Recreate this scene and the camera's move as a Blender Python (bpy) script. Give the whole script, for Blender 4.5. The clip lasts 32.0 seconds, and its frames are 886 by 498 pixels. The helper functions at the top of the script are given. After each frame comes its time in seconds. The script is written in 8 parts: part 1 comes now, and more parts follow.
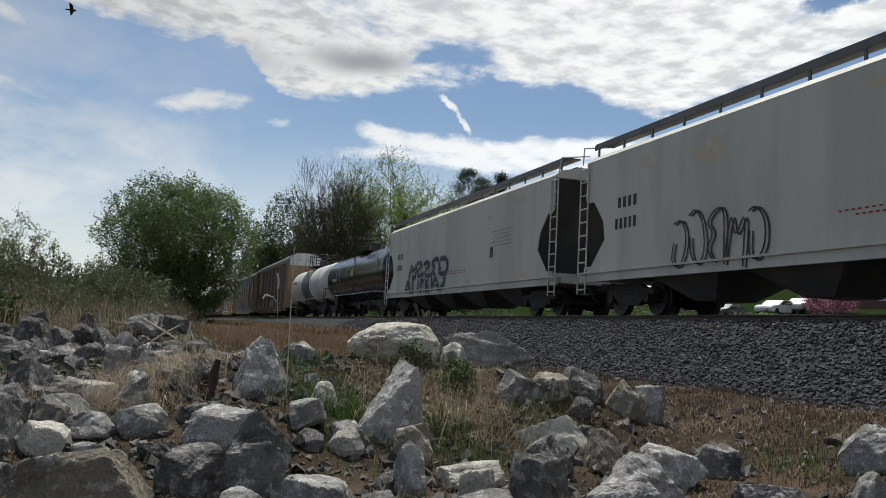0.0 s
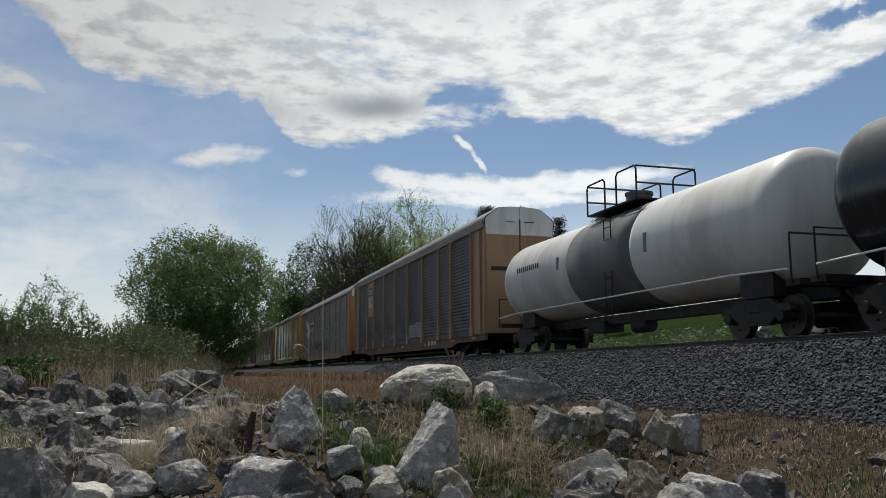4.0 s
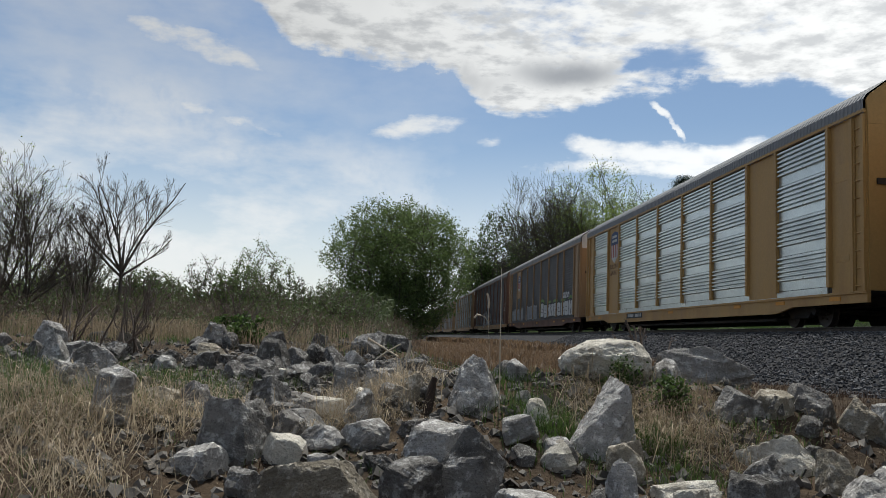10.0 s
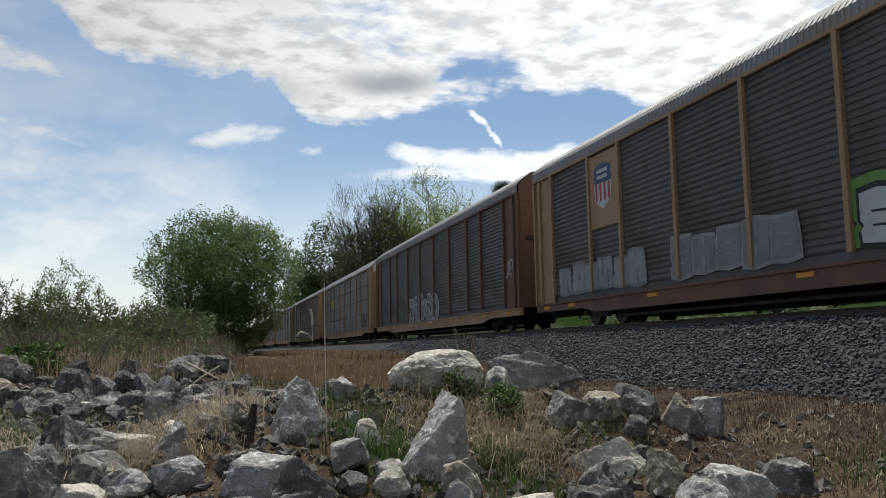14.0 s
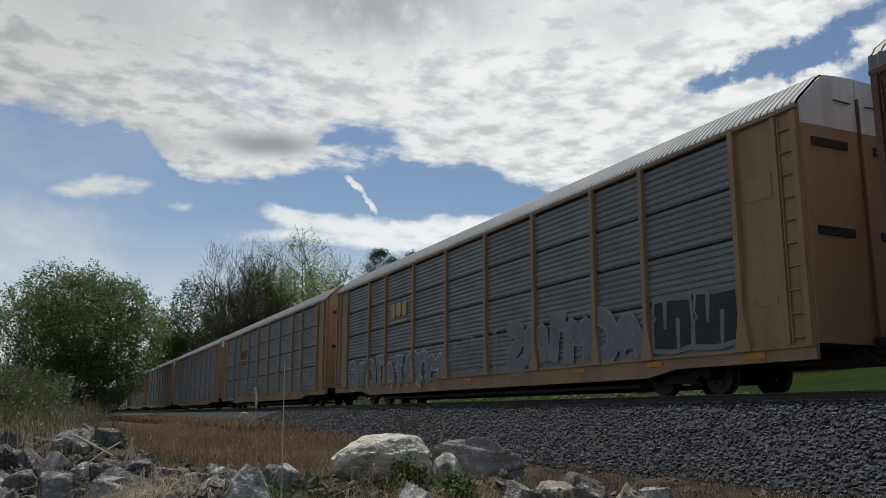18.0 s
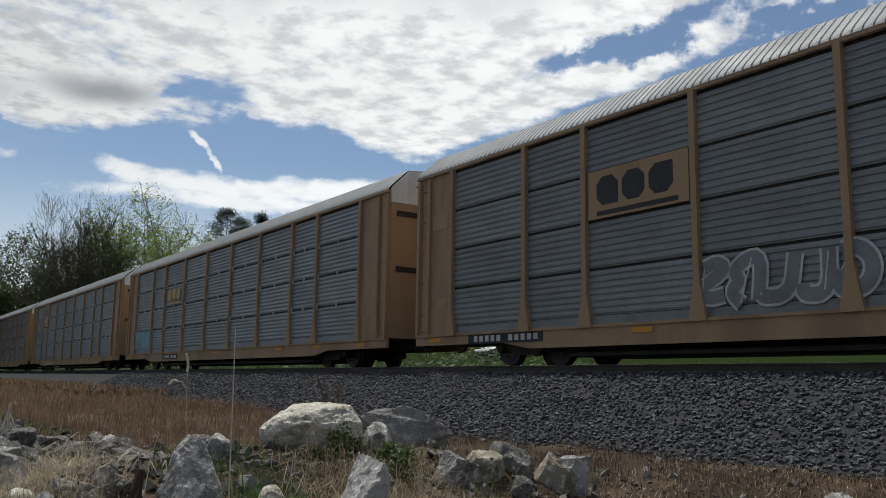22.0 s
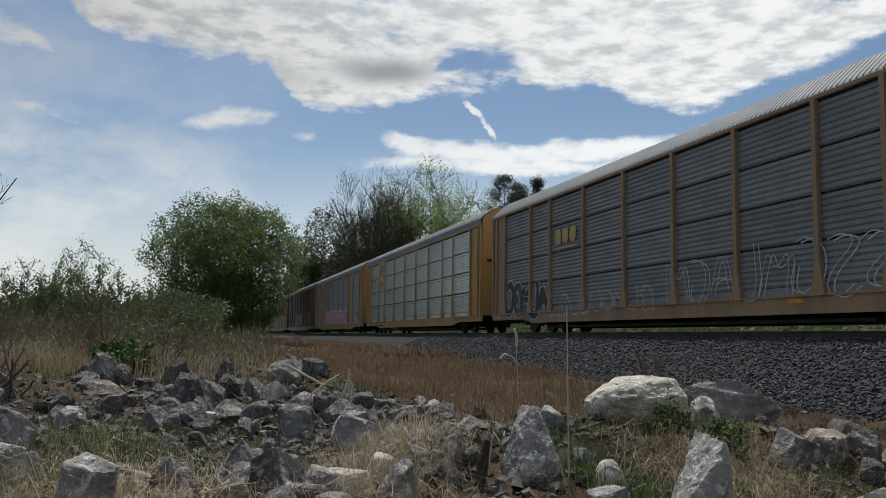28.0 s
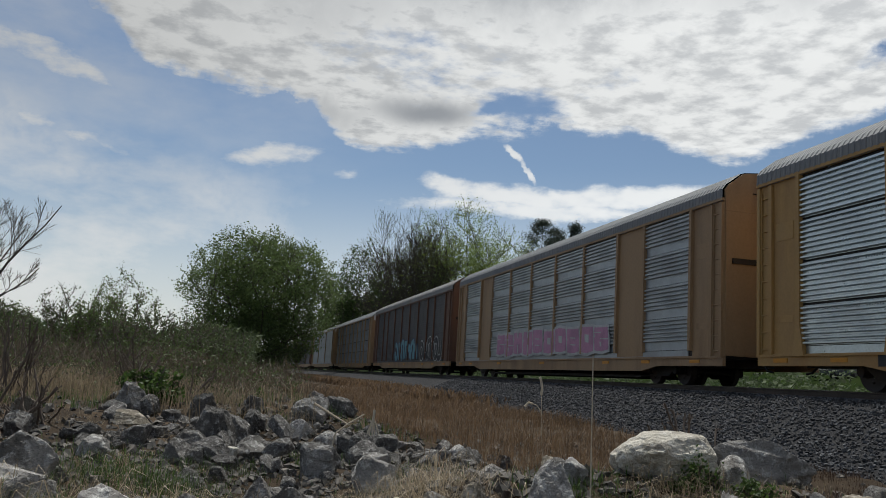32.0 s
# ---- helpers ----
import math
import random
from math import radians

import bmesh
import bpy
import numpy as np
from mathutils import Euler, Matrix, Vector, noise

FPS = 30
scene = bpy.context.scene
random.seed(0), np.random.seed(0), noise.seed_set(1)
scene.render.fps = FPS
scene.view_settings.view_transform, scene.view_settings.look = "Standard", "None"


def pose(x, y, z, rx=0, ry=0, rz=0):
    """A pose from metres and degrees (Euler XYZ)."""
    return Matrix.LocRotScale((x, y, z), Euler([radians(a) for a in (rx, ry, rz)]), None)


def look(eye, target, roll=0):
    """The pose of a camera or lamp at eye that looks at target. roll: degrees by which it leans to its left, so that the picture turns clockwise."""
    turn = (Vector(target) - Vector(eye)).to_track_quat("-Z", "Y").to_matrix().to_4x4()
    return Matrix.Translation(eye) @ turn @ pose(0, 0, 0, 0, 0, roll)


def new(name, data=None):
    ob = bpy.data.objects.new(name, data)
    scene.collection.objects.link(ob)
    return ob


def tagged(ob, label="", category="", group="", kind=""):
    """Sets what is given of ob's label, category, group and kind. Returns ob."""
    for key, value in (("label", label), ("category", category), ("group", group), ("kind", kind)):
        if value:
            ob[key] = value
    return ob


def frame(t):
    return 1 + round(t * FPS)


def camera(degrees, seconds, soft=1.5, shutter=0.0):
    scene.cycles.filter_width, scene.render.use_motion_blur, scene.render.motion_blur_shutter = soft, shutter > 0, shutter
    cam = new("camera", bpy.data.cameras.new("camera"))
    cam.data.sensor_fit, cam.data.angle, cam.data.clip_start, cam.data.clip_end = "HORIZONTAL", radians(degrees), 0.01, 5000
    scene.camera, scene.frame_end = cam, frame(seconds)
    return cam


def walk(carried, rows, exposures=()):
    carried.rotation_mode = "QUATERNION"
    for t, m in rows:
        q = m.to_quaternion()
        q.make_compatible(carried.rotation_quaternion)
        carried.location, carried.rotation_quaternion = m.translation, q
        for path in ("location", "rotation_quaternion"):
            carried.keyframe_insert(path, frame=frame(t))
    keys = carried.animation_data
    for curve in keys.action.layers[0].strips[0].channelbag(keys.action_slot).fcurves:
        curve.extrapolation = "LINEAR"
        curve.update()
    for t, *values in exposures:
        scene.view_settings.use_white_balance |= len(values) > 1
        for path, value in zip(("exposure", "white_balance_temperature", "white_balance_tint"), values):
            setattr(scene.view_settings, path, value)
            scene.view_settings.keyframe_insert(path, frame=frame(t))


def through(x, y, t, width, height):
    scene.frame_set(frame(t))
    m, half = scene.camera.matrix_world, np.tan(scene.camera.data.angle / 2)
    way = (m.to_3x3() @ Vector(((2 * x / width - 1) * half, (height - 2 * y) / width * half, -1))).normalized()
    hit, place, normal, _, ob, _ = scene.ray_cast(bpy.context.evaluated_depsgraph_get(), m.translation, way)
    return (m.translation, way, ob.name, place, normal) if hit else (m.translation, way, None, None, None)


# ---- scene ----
cam = camera(55.52, 32.0, soft=0.85)
walk(cam, [
    (0, pose(0.629, -0.727, -0.711, 95.65, -2.99, -18.75)),
    (0.5, pose(0.624, -0.721, -0.702, 94.42, -3.14, -17.62)),
    (1, pose(0.652, -0.723, -0.711, 94.09, -1.78, -18.11)),
    (1.5, pose(0.659, -0.743, -0.716, 95.75, -0.27, -18.89)),
    (2, pose(0.637, -0.775, -0.707, 97.30, -0.12, -18.73)),
    (2.5, pose(0.632, -0.785, -0.696, 98.19, 0.18, -17.93)),
    (4.5, pose(0.562, -0.769, -0.710, 98.27, 0.05, -16.26)),
    (5, pose(0.564, -0.750, -0.705, 97.31, 0.00, -15.35)),
    (5.5, pose(0.560, -0.746, -0.713, 96.73, 0.22, -15.06)),
    (6, pose(0.539, -0.750, -0.693, 97.20, -0.51, -14.44)),
    (6.5, pose(0.558, -0.730, -0.693, 98.13, -1.79, -14.59)),
    (7, pose(0.557, -0.698, -0.695, 98.06, -2.62, -13.52)),
    (7.5, pose(0.554, -0.729, -0.689, 97.78, -2.32, -7.82)),
    (8, pose(0.621, -0.841, -0.674, 97.22, -2.87, -4.38)),
    (8.5, pose(0.696, -0.983, -0.675, 96.97, -3.02, -5.06)),
    (9, pose(0.694, -0.958, -0.675, 96.96, -1.71, -5.53)),
    (9.5, pose(0.668, -0.930, -0.680, 96.31, -1.78, -4.65)),
    (10, pose(0.669, -0.912, -0.684, 96.01, -2.26, -4.11)),
    (10.5, pose(0.668, -0.932, -0.681, 96.15, -2.05, -4.67)),
    (11, pose(0.638, -0.894, -0.671, 96.86, -0.70, -6.94)),
    (11.5, pose(0.593, -0.783, -0.671, 98.96, -0.44, -11.53)),
    (12, pose(0.732, -0.726, -0.658, 99.13, -0.41, -14.16)),
    (12.5, pose(0.852, -0.725, -0.651, 97.45, 0.21, -15.09)),
    (13, pose(0.928, -0.711, -0.623, 96.42, 0.97, -14.78)),
    (13.5, pose(0.888, -0.637, -0.622, 96.80, 1.46, -14.46)),
    (15.5, pose(0.367, 0.166, -0.505, 96.09, -1.66, -21.17)),
    (16, pose(0.296, 0.207, -0.503, 96.34, -3.08, -18.62)),
    (16.5, pose(0.093, 0.215, -0.476, 96.33, -2.44, -19.76)),
    (17, pose(0.038, 0.198, -0.454, 98.01, -1.20, -21.50)),
    (17.5, pose(0.082, 0.176, -0.439, 99.72, -0.40, -23.11)),
    (18, pose(0.060, 0.149, -0.435, 101.16, -0.19, -24.60)),
    (18.5, pose(0.051, 0.166, -0.451, 101.81, -0.32, -24.20)),
    (19, pose(0.021, 0.156, -0.485, 101.89, -3.04, -23.46)),
    (19.5, pose(-0.041, 0.206, -0.507, 101.82, -4.95, -22.11)),
    (20, pose(-0.137, 0.280, -0.511, 101.69, -3.88, -22.27)),
    (20.5, pose(-0.454, 0.592, -0.555, 102.06, -0.57, -32.04)),
    (21, pose(-0.619, 0.797, -0.428, 101.25, 3.38, -35.96)),
    (21.5, pose(-0.666, 0.759, -0.400, 98.42, 0.30, -35.96)),
    (22, pose(-0.670, 0.770, -0.401, 98.95, -0.84, -35.25)),
    (22.5, pose(-0.653, 0.813, -0.398, 100.70, -1.05, -34.67)),
    (23, pose(-0.596, 1.009, -0.419, 101.76, -1.84, -35.75)),
    (23.5, pose(-0.670, 0.798, -0.409, 101.53, -1.40, -37.14)),
    (24, pose(-0.640, 0.845, -0.412, 101.57, -1.58, -40.32)),
    (24.5, pose(-0.729, 0.903, -0.401, 101.67, 0.66, -41.76)),
    (26.5, pose(-0.949, 1.042, -0.258, 101.68, -1.86, -34.70)),
    (27, pose(-1.027, 0.954, -0.268, 100.02, -2.06, -24.79)),
    (27.5, pose(-1.036, 0.937, -0.279, 98.19, -1.83, -18.56)),
    (28, pose(-1.032, 0.940, -0.285, 96.03, -0.88, -16.50)),
    (28.5, pose(-1.023, 0.937, -0.289, 95.02, -0.15, -15.88)),
    (29, pose(-0.995, 0.920, -0.291, 93.44, -1.84, -15.26)),
    (29.5, pose(-0.993, 0.925, -0.290, 93.97, -2.28, -11.87)),
    (30, pose(-0.987, 0.935, -0.281, 97.20, -2.14, -12.38)),
    (30.5, pose(-0.970, 0.983, -0.272, 98.14, -2.71, -15.06)),
    (31, pose(-0.983, 0.978, -0.262, 98.12, -3.57, -14.68)),
    (31.5, pose(-0.992, 0.986, -0.259, 98.30, -4.11, -13.47)),
    (32, pose(-0.952, 0.961, -0.258, 98.77, -3.39, -14.33)),
], exposures=[(0, -0.2, 6420, 8), (1, -0.03, 6420, 8), (2, -0.25, 6420, 8), (5, -0.28, 6420, 8), (6, -0.05, 6420, 8), (7, -0.2, 6420, 8), (8, -0.22, 6420, 8), (9, -0.1, 6420, 8), (11, -0.12, 6420, 8), (12, -0.45, 6420, 8), (13, 0.0, 6420, 8), (16, -0.15, 6420, 8), (17, -0.28, 6420, 8), (18, -0.36, 6420, 8), (20, -0.38, 6420, 8), (21, -0.5, 6420, 8), (22, -0.25, 6420, 8), (23, -0.42, 6420, 8), (24, -0.36, 6420, 8), (27, -0.45, 6420, 8), (28, -0.3, 6420, 8), (29, -0.08, 6420, 8), (30, -0.3, 6420, 8), (32, -0.42, 6420, 8)])


# ---- light ----
SUN_AZ, SUN_EL = 9.0, 62.0          # degrees right of the track's far end, and above the horizon


def make_world():
    world = bpy.data.worlds.new("sky")
    scene.world = world
    world.use_nodes = True
    nt = world.node_tree
    nt.nodes.clear()
    N = nt.nodes.new
    L = nt.links.new

    def math_node(op, a, b=None, c=None, clamp=False):
        n = N("ShaderNodeMath")
        n.operation, n.use_clamp = op, clamp
        for k, v in enumerate((a, b, c)):
            if v is None:
                continue
            if isinstance(v, (int, float)):
                n.inputs[k].default_value = v
            else:
                L(v, n.inputs[k])
        return n.outputs[0]

    def smooth(v, lo, hi, to0=0.0, to1=1.0):
        n = N("ShaderNodeMapRange")
        n.interpolation_type = "SMOOTHSTEP"
        L(v, n.inputs[0])
        for k, x in zip((1, 2, 3, 4), (lo, hi, to0, to1)):
            n.inputs[k].default_value = x
        return n.outputs[0]

    def noise_node(vec, scale, detail, rough=0.55):
        n = N("ShaderNodeTexNoise")
        n.inputs["Scale"].default_value, n.inputs["Detail"].default_value, n.inputs["Roughness"].default_value = scale, detail, rough
        L(vec, n.inputs["Vector"])
        return n

    def vmath(op, a, b=None, scale=None):
        n = N("ShaderNodeVectorMath")
        n.operation = op
        L(a, n.inputs[0])
        if b is not None:
            if isinstance(b, tuple):
                n.inputs[1].default_value = b
            else:
                L(b, n.inputs[1])
        if scale is not None:
            n.inputs["Scale"].default_value = scale
        return n

    tc = N("ShaderNodeTexCoord")
    way = tc.outputs["Generated"]
    sep = N("ShaderNodeSeparateXYZ")
    L(way, sep.inputs[0])
    X, Y, Z = sep.outputs
    az = math_node("MULTIPLY", math_node("ARCTAN2", X, Y), 57.2958)
    el = math_node("MULTIPLY", math_node("ARCSINE", Z), 57.2958)
    flat = N("ShaderNodeCombineXYZ")
    L(az, flat.inputs[0])
    L(el, flat.inputs[1])
    # the cloud deck seen from below: its pattern crowds towards the horizon
    zz = math_node("ADD", math_node("MAXIMUM", Z, 0.0), 0.06)
    deck = N("ShaderNodeCombineXYZ")
    L(math_node("DIVIDE", X, zz), deck.inputs[0])
    L(math_node("DIVIDE", Y, zz), deck.inputs[1])
    warp = noise_node(flat.outputs[0], 0.2, 8, 0.62)
    shift = vmath("SCALE", vmath("SUBTRACT", warp.outputs["Color"], (0.5, 0.5, 0.5)).outputs[0], scale=4.6)
    bent = vmath("ADD", flat.outputs[0], shift.outputs[0]).outputs[0]
    slight = vmath("SCALE", vmath("SUBTRACT", warp.outputs["Color"], (0.5, 0.5, 0.5)).outputs[0], scale=1.6)
    bent_less = vmath("ADD", flat.outputs[0], slight.outputs[0]).outputs[0]
    puffs = noise_node(deck.outputs[0], 3.2, 7, 0.58)
    tall = N("ShaderNodeMapping")
    tall.inputs["Scale"].default_value = (0.45, 1.0, 1.0)
    L(flat.outputs[0], tall.inputs[0])
    fine = noise_node(tall.outputs[0], 1.5, 6, 0.6)
    broad = noise_node(deck.outputs[0], 0.55, 4, 0.55)

    def blob(a, e, wa, we, turn=0.0, edge=0.45, loose=True):
        """A soft oval of cloud round a bearing and a height, in degrees."""
        m = N("ShaderNodeMapping")
        m.vector_type = "TEXTURE"
        L(bent if loose else bent_less, m.inputs[0])
        m.inputs["Location"].default_value = (a, e, 0)
        m.inputs["Rotation"].default_value = (0, 0, radians(turn))
        m.inputs["Scale"].default_value = (wa, we, 1)
        return smooth(vmath("LENGTH", m.outputs[0]).outputs["Value"], 1 + edge, 1 - edge)

    def add(*parts):
        total = parts[0]
        for p in parts[1:]:
            total = math_node("MAXIMUM", total, p)
        return total

    def strip(a, e, long, wide, turn):
        """A narrow streak with soft, slightly ragged sides."""
        m = N("ShaderNodeMapping")
        m.vector_type = "TEXTURE"
        L(vmath("ADD", flat.outputs[0], vmath("SCALE", vmath("SUBTRACT", ragged.outputs["Color"], (0.5, 0.5, 0.5)).outputs[0], scale=0.55).outputs[0]).outputs[0], m.inputs[0])
        m.inputs["Location"].default_value = (a, e, 0)
        m.inputs["Rotation"].default_value = (0, 0, radians(turn))
        m.inputs["Scale"].default_value = (long, wide, 1)
        return smooth(vmath("LENGTH", m.outputs[0]).outputs["Value"], 1.5, 0.5)

    ragged = noise_node(flat.outputs[0], 1.6, 4, 0.6)
    # the deck's lower edge: its height above the horizon by bearing, in degrees
    edge = N("ShaderNodeValToRGB")
    marks = [(-30, 27), (-14, 23.2), (-9, 20.4), (-7, 18.4), (-4.5, 17.3), (-1, 16.7), (1, 16.7), (2.4, 17.5), (4.2, 17.3), (5.6, 16.0), (6.8, 15.3), (9, 14.9), (12, 14.8), (14, 15.5), (15.8, 16.2),
             (21.3, 16.8), (25.9, 16.4), (28.7, 15.8), (32.3, 14.6), (36, 15.1), (38.7, 16.3), (42, 17.6), (47.6, 19.2), (55, 20.9), (63, 22.3), (75, 23)]
    while len(edge.color_ramp.elements) < len(marks):
        edge.color_ramp.elements.new(0.5)
    for stop, (a, e) in zip(edge.color_ramp.elements, marks):
        stop.position = (a + 30) / 105
        stop.color = (e / 40, e / 40, e / 40, 1)
    L(smooth(az, -30.0, 75.0), edge.inputs[0])
    edge.inputs[0].links[0].from_node.interpolation_type = "LINEAR"
    over = math_node("SUBTRACT", el, math_node("MULTIPLY", edge.outputs[0], 40.0))
    frayed = math_node("ADD", over, math_node("MULTIPLY", math_node("SUBTRACT", warp.outputs[0], 0.5), 2.6))
    bank = smooth(frayed, -0.35, 1.5)
    holes = add(math_node("MULTIPLY", blob(18.7, 18.55, 3.1, 1.2, 6, 0.75, False), 0.95), blob(16.9, 18.2, 1.6, 0.6, 0, 0.8, False), blob(48, 22.3, 8.0, 1.15, 13, 0.5), blob(57.5, 26.5, 5.0, 2.4, 48, 0.5), blob(59, 22.8, 4.0, 0.8, 12, 0.8),
                math_node("MULTIPLY", blob(-2.6, 18.2, 3.4, 0.8, -8, 0.9), 0.75), math_node("MULTIPLY", blob(1.2, 17.6, 1.2, 0.9, 0, 0.9), 0.7),
                math_node("MULTIPLY", blob(11, 21.6, 8.0, 1.7, -4, 0.9), 0.42), math_node("MULTIPLY", blob(24.5, 20.0, 3.0, 0.9, 20, 0.9), 0.35))
    bank = math_node("SUBTRACT", bank, math_node("MULTIPLY", holes, 0.95), clamp=True)
    strays = add(blob(18.5, 12.5, 6.0, 0.75, -1, 0.6, False), blob(14.2, 12.9, 2.2, 0.65, -8, 0.7, False), blob(27.0, 12.7, 6.0, 0.75, 4, 0.7, False), blob(20.5, 11.7, 9.0, 0.6, 0, 0.8, False), math_node("MULTIPLY", blob(1.6, 14.2, 2.9, 0.75, 11, 0.8, False), 0.85),
                 math_node("MULTIPLY", blob(-13.4, 18.3, 5.2, 0.8, -9, 0.8, False), 0.85), math_node("MULTIPLY", blob(-10.6, 17.8, 2.2, 0.6, -14, 0.8, False), 0.8),
                 math_node("MULTIPLY", blob(-12.2, 14.2, 5.0, 0.5, -9, 0.95, False), 0.6), math_node("MULTIPLY", blob(-9.2, 13.6, 1.8, 0.4, -16, 0.9, False), 0.6), math_node("MULTIPLY", blob(6.9, 13.5, 0.9, 0.35, 0, 0.9, False), 0.5),
                 math_node("MULTIPLY", strip(18.35, 15.45, 0.8, 0.26, -38), 0.85), math_node("MULTIPLY", strip(19.4, 14.25, 1.0, 0.19, -54), 0.75))
    # thin veil low on the left, milky horizon
    wide_noise = noise_node(tall.outputs[0], 0.16, 6, 0.58)
    veil = math_node("MULTIPLY", blob(-16, 7.5, 21, 8.5, -5, 0.6), smooth(wide_noise.outputs[0], 0.30, 0.62))
    low = smooth(el, 15.0, 0.5)
    # above the walk the deck goes on; behind it unseen cloud is thinned to set fill light
    beside = smooth(math_node("ABSOLUTE", math_node("SUBTRACT", az, 15.0)), 65.0, 95.0)
    rest = math_node("MULTIPLY", smooth(broad.outputs[0], 0.42, 0.60), math_node("MULTIPLY", smooth(el, 26.0, 40.0), math_node("SUBTRACT", 1.0, math_node("MULTIPLY", beside, 0.45))))
    cells = noise_node(deck.outputs[0], 15.0, 5, 0.55)
    grain = math_node("MULTIPLY", math_node("SUBTRACT", puffs.outputs[0], 0.5), 1.2)
    grain = math_node("ADD", grain, math_node("MULTIPLY", math_node("SUBTRACT", cells.outputs[0], 0.5), 1.5))
    inside = smooth(math_node("ABSOLUTE", math_node("SUBTRACT", az, 25.0)), 70.0, 50.0)
    body = math_node("MAXIMUM", math_node("MULTIPLY", bank, inside), rest)
    thick = math_node("ADD", body, math_node("MULTIPLY", grain, 0.75))
    thick = math_node("MULTIPLY", smooth(thick, 0.08, 0.80), smooth(body, 0.03, 0.35))
    wisps = noise_node(tall.outputs[0], 0.9, 6, 0.6)
    thin = math_node("MULTIPLY", smooth(math_node("ADD", strays, math_node("MULTIPLY", math_node("SUBTRACT", wisps.outputs[0], 0.5), 1.7)), 0.10, 1.05), math_node("MULTIPLY", smooth(strays, 0.02, 0.4), 0.92))
    haze = math_node("MAXIMUM", math_node("MULTIPLY", veil, 0.85), math_node("MULTIPLY", low, 0.72))
    haze = math_node("MAXIMUM", haze, math_node("MULTIPLY", math_node("MULTIPLY", smooth(az, 14.0, -12.0), smooth(az, -60.0, -40.0)), math_node("MULTIPLY", smooth(wide_noise.outputs[0], 0.25, 0.75), 0.55)))
    cover = math_node("MAXIMUM", math_node("MAXIMUM", thick, thin), haze, clamp=True)
    # grey undersides where the deck is deep
    under = add(blob(12.2, 18.0, 3.4, 0.85, 2, 0.8, False), math_node("MULTIPLY", blob(19, 27.5, 10, 2.8, 0, 0.9), 0.95), math_node("MULTIPLY", blob(5, 17.4, 3.0, 0.9, 0, 0.9), 0.5), math_node("MULTIPLY", blob(38, 26.5, 7, 1.8, 8, 0.9), 0.45), math_node("MULTIPLY", blob(3, 26, 8, 3, 0, 0.9), 0.5))
    ripples = noise_node(deck.outputs[0], 9.0, 6, 0.58)
    mottled = smooth(ripples.outputs[0], 0.40, 0.66)
    shade = math_node("MAXIMUM", math_node("MULTIPLY", mottled, 0.52), math_node("MULTIPLY", under, 0.9))
    tone = N("ShaderNodeMix")
    tone.data_type = "RGBA"
    L(math_node("MULTIPLY", shade, thick), tone.inputs[0])
    tone.inputs[6].default_value = (0.93, 0.93, 0.925, 1)
    tone.inputs[7].default_value = (0.33, 0.35, 0.385, 1)
    # brighter round the veiled sun
    glow = smooth(math_node("ADD", math_node("POWER", math_node("SUBTRACT", az, 42.0), 2.0), math_node("POWER", math_node("SUBTRACT", el, SUN_EL), 2.0)), 5200.0, 300.0, 0.72, 1.34)
    glow = math_node("MULTIPLY", glow, smooth(el, 20.0, 5.0, 1.0, 1.45))
    lit = vmath("SCALE", tone.outputs[2])
    L(glow, lit.inputs["Scale"])

    sky = N("ShaderNodeTexSky")
    sky.sky_type = "NISHITA"
    sky.sun_disc = False
    sky.sun_elevation, sky.sun_rotation = radians(SUN_EL), radians(SUN_AZ)
    sky.air_density, sky.dust_density, sky.ozone_density = 1.0, 0.4, 2.0
    bg = N("ShaderNodeBackground")
    bg.inputs[1].default_value = 0.095
    L(sky.outputs[0], bg.inputs[0])
    cl = N("ShaderNodeBackground")
    L(lit.outputs[0], cl.inputs[0])
    cl.inputs[1].default_value = 1.0
    mix = N("ShaderNodeMixShader")
    L(cover, mix.inputs[0])
    L(bg.outputs[0], mix.inputs[1])
    L(cl.outputs[0], mix.inputs[2])
    out = N("ShaderNodeOutputWorld")
    L(mix.outputs[0], out.inputs[0])


make_world()
sun = new("sun", bpy.data.lights.new("sun", "SUN"))
sun.data.energy, sun.data.angle, sun.data.color = 4.7, radians(1.5), (0.98, 0.96, 0.91)
_a, _e = radians(SUN_AZ), radians(SUN_EL)
sun.matrix_world = look((math.sin(_a) * math.cos(_e) * 100, math.cos(_a) * math.cos(_e) * 100, math.sin(_e) * 100), (0, 0, 0))


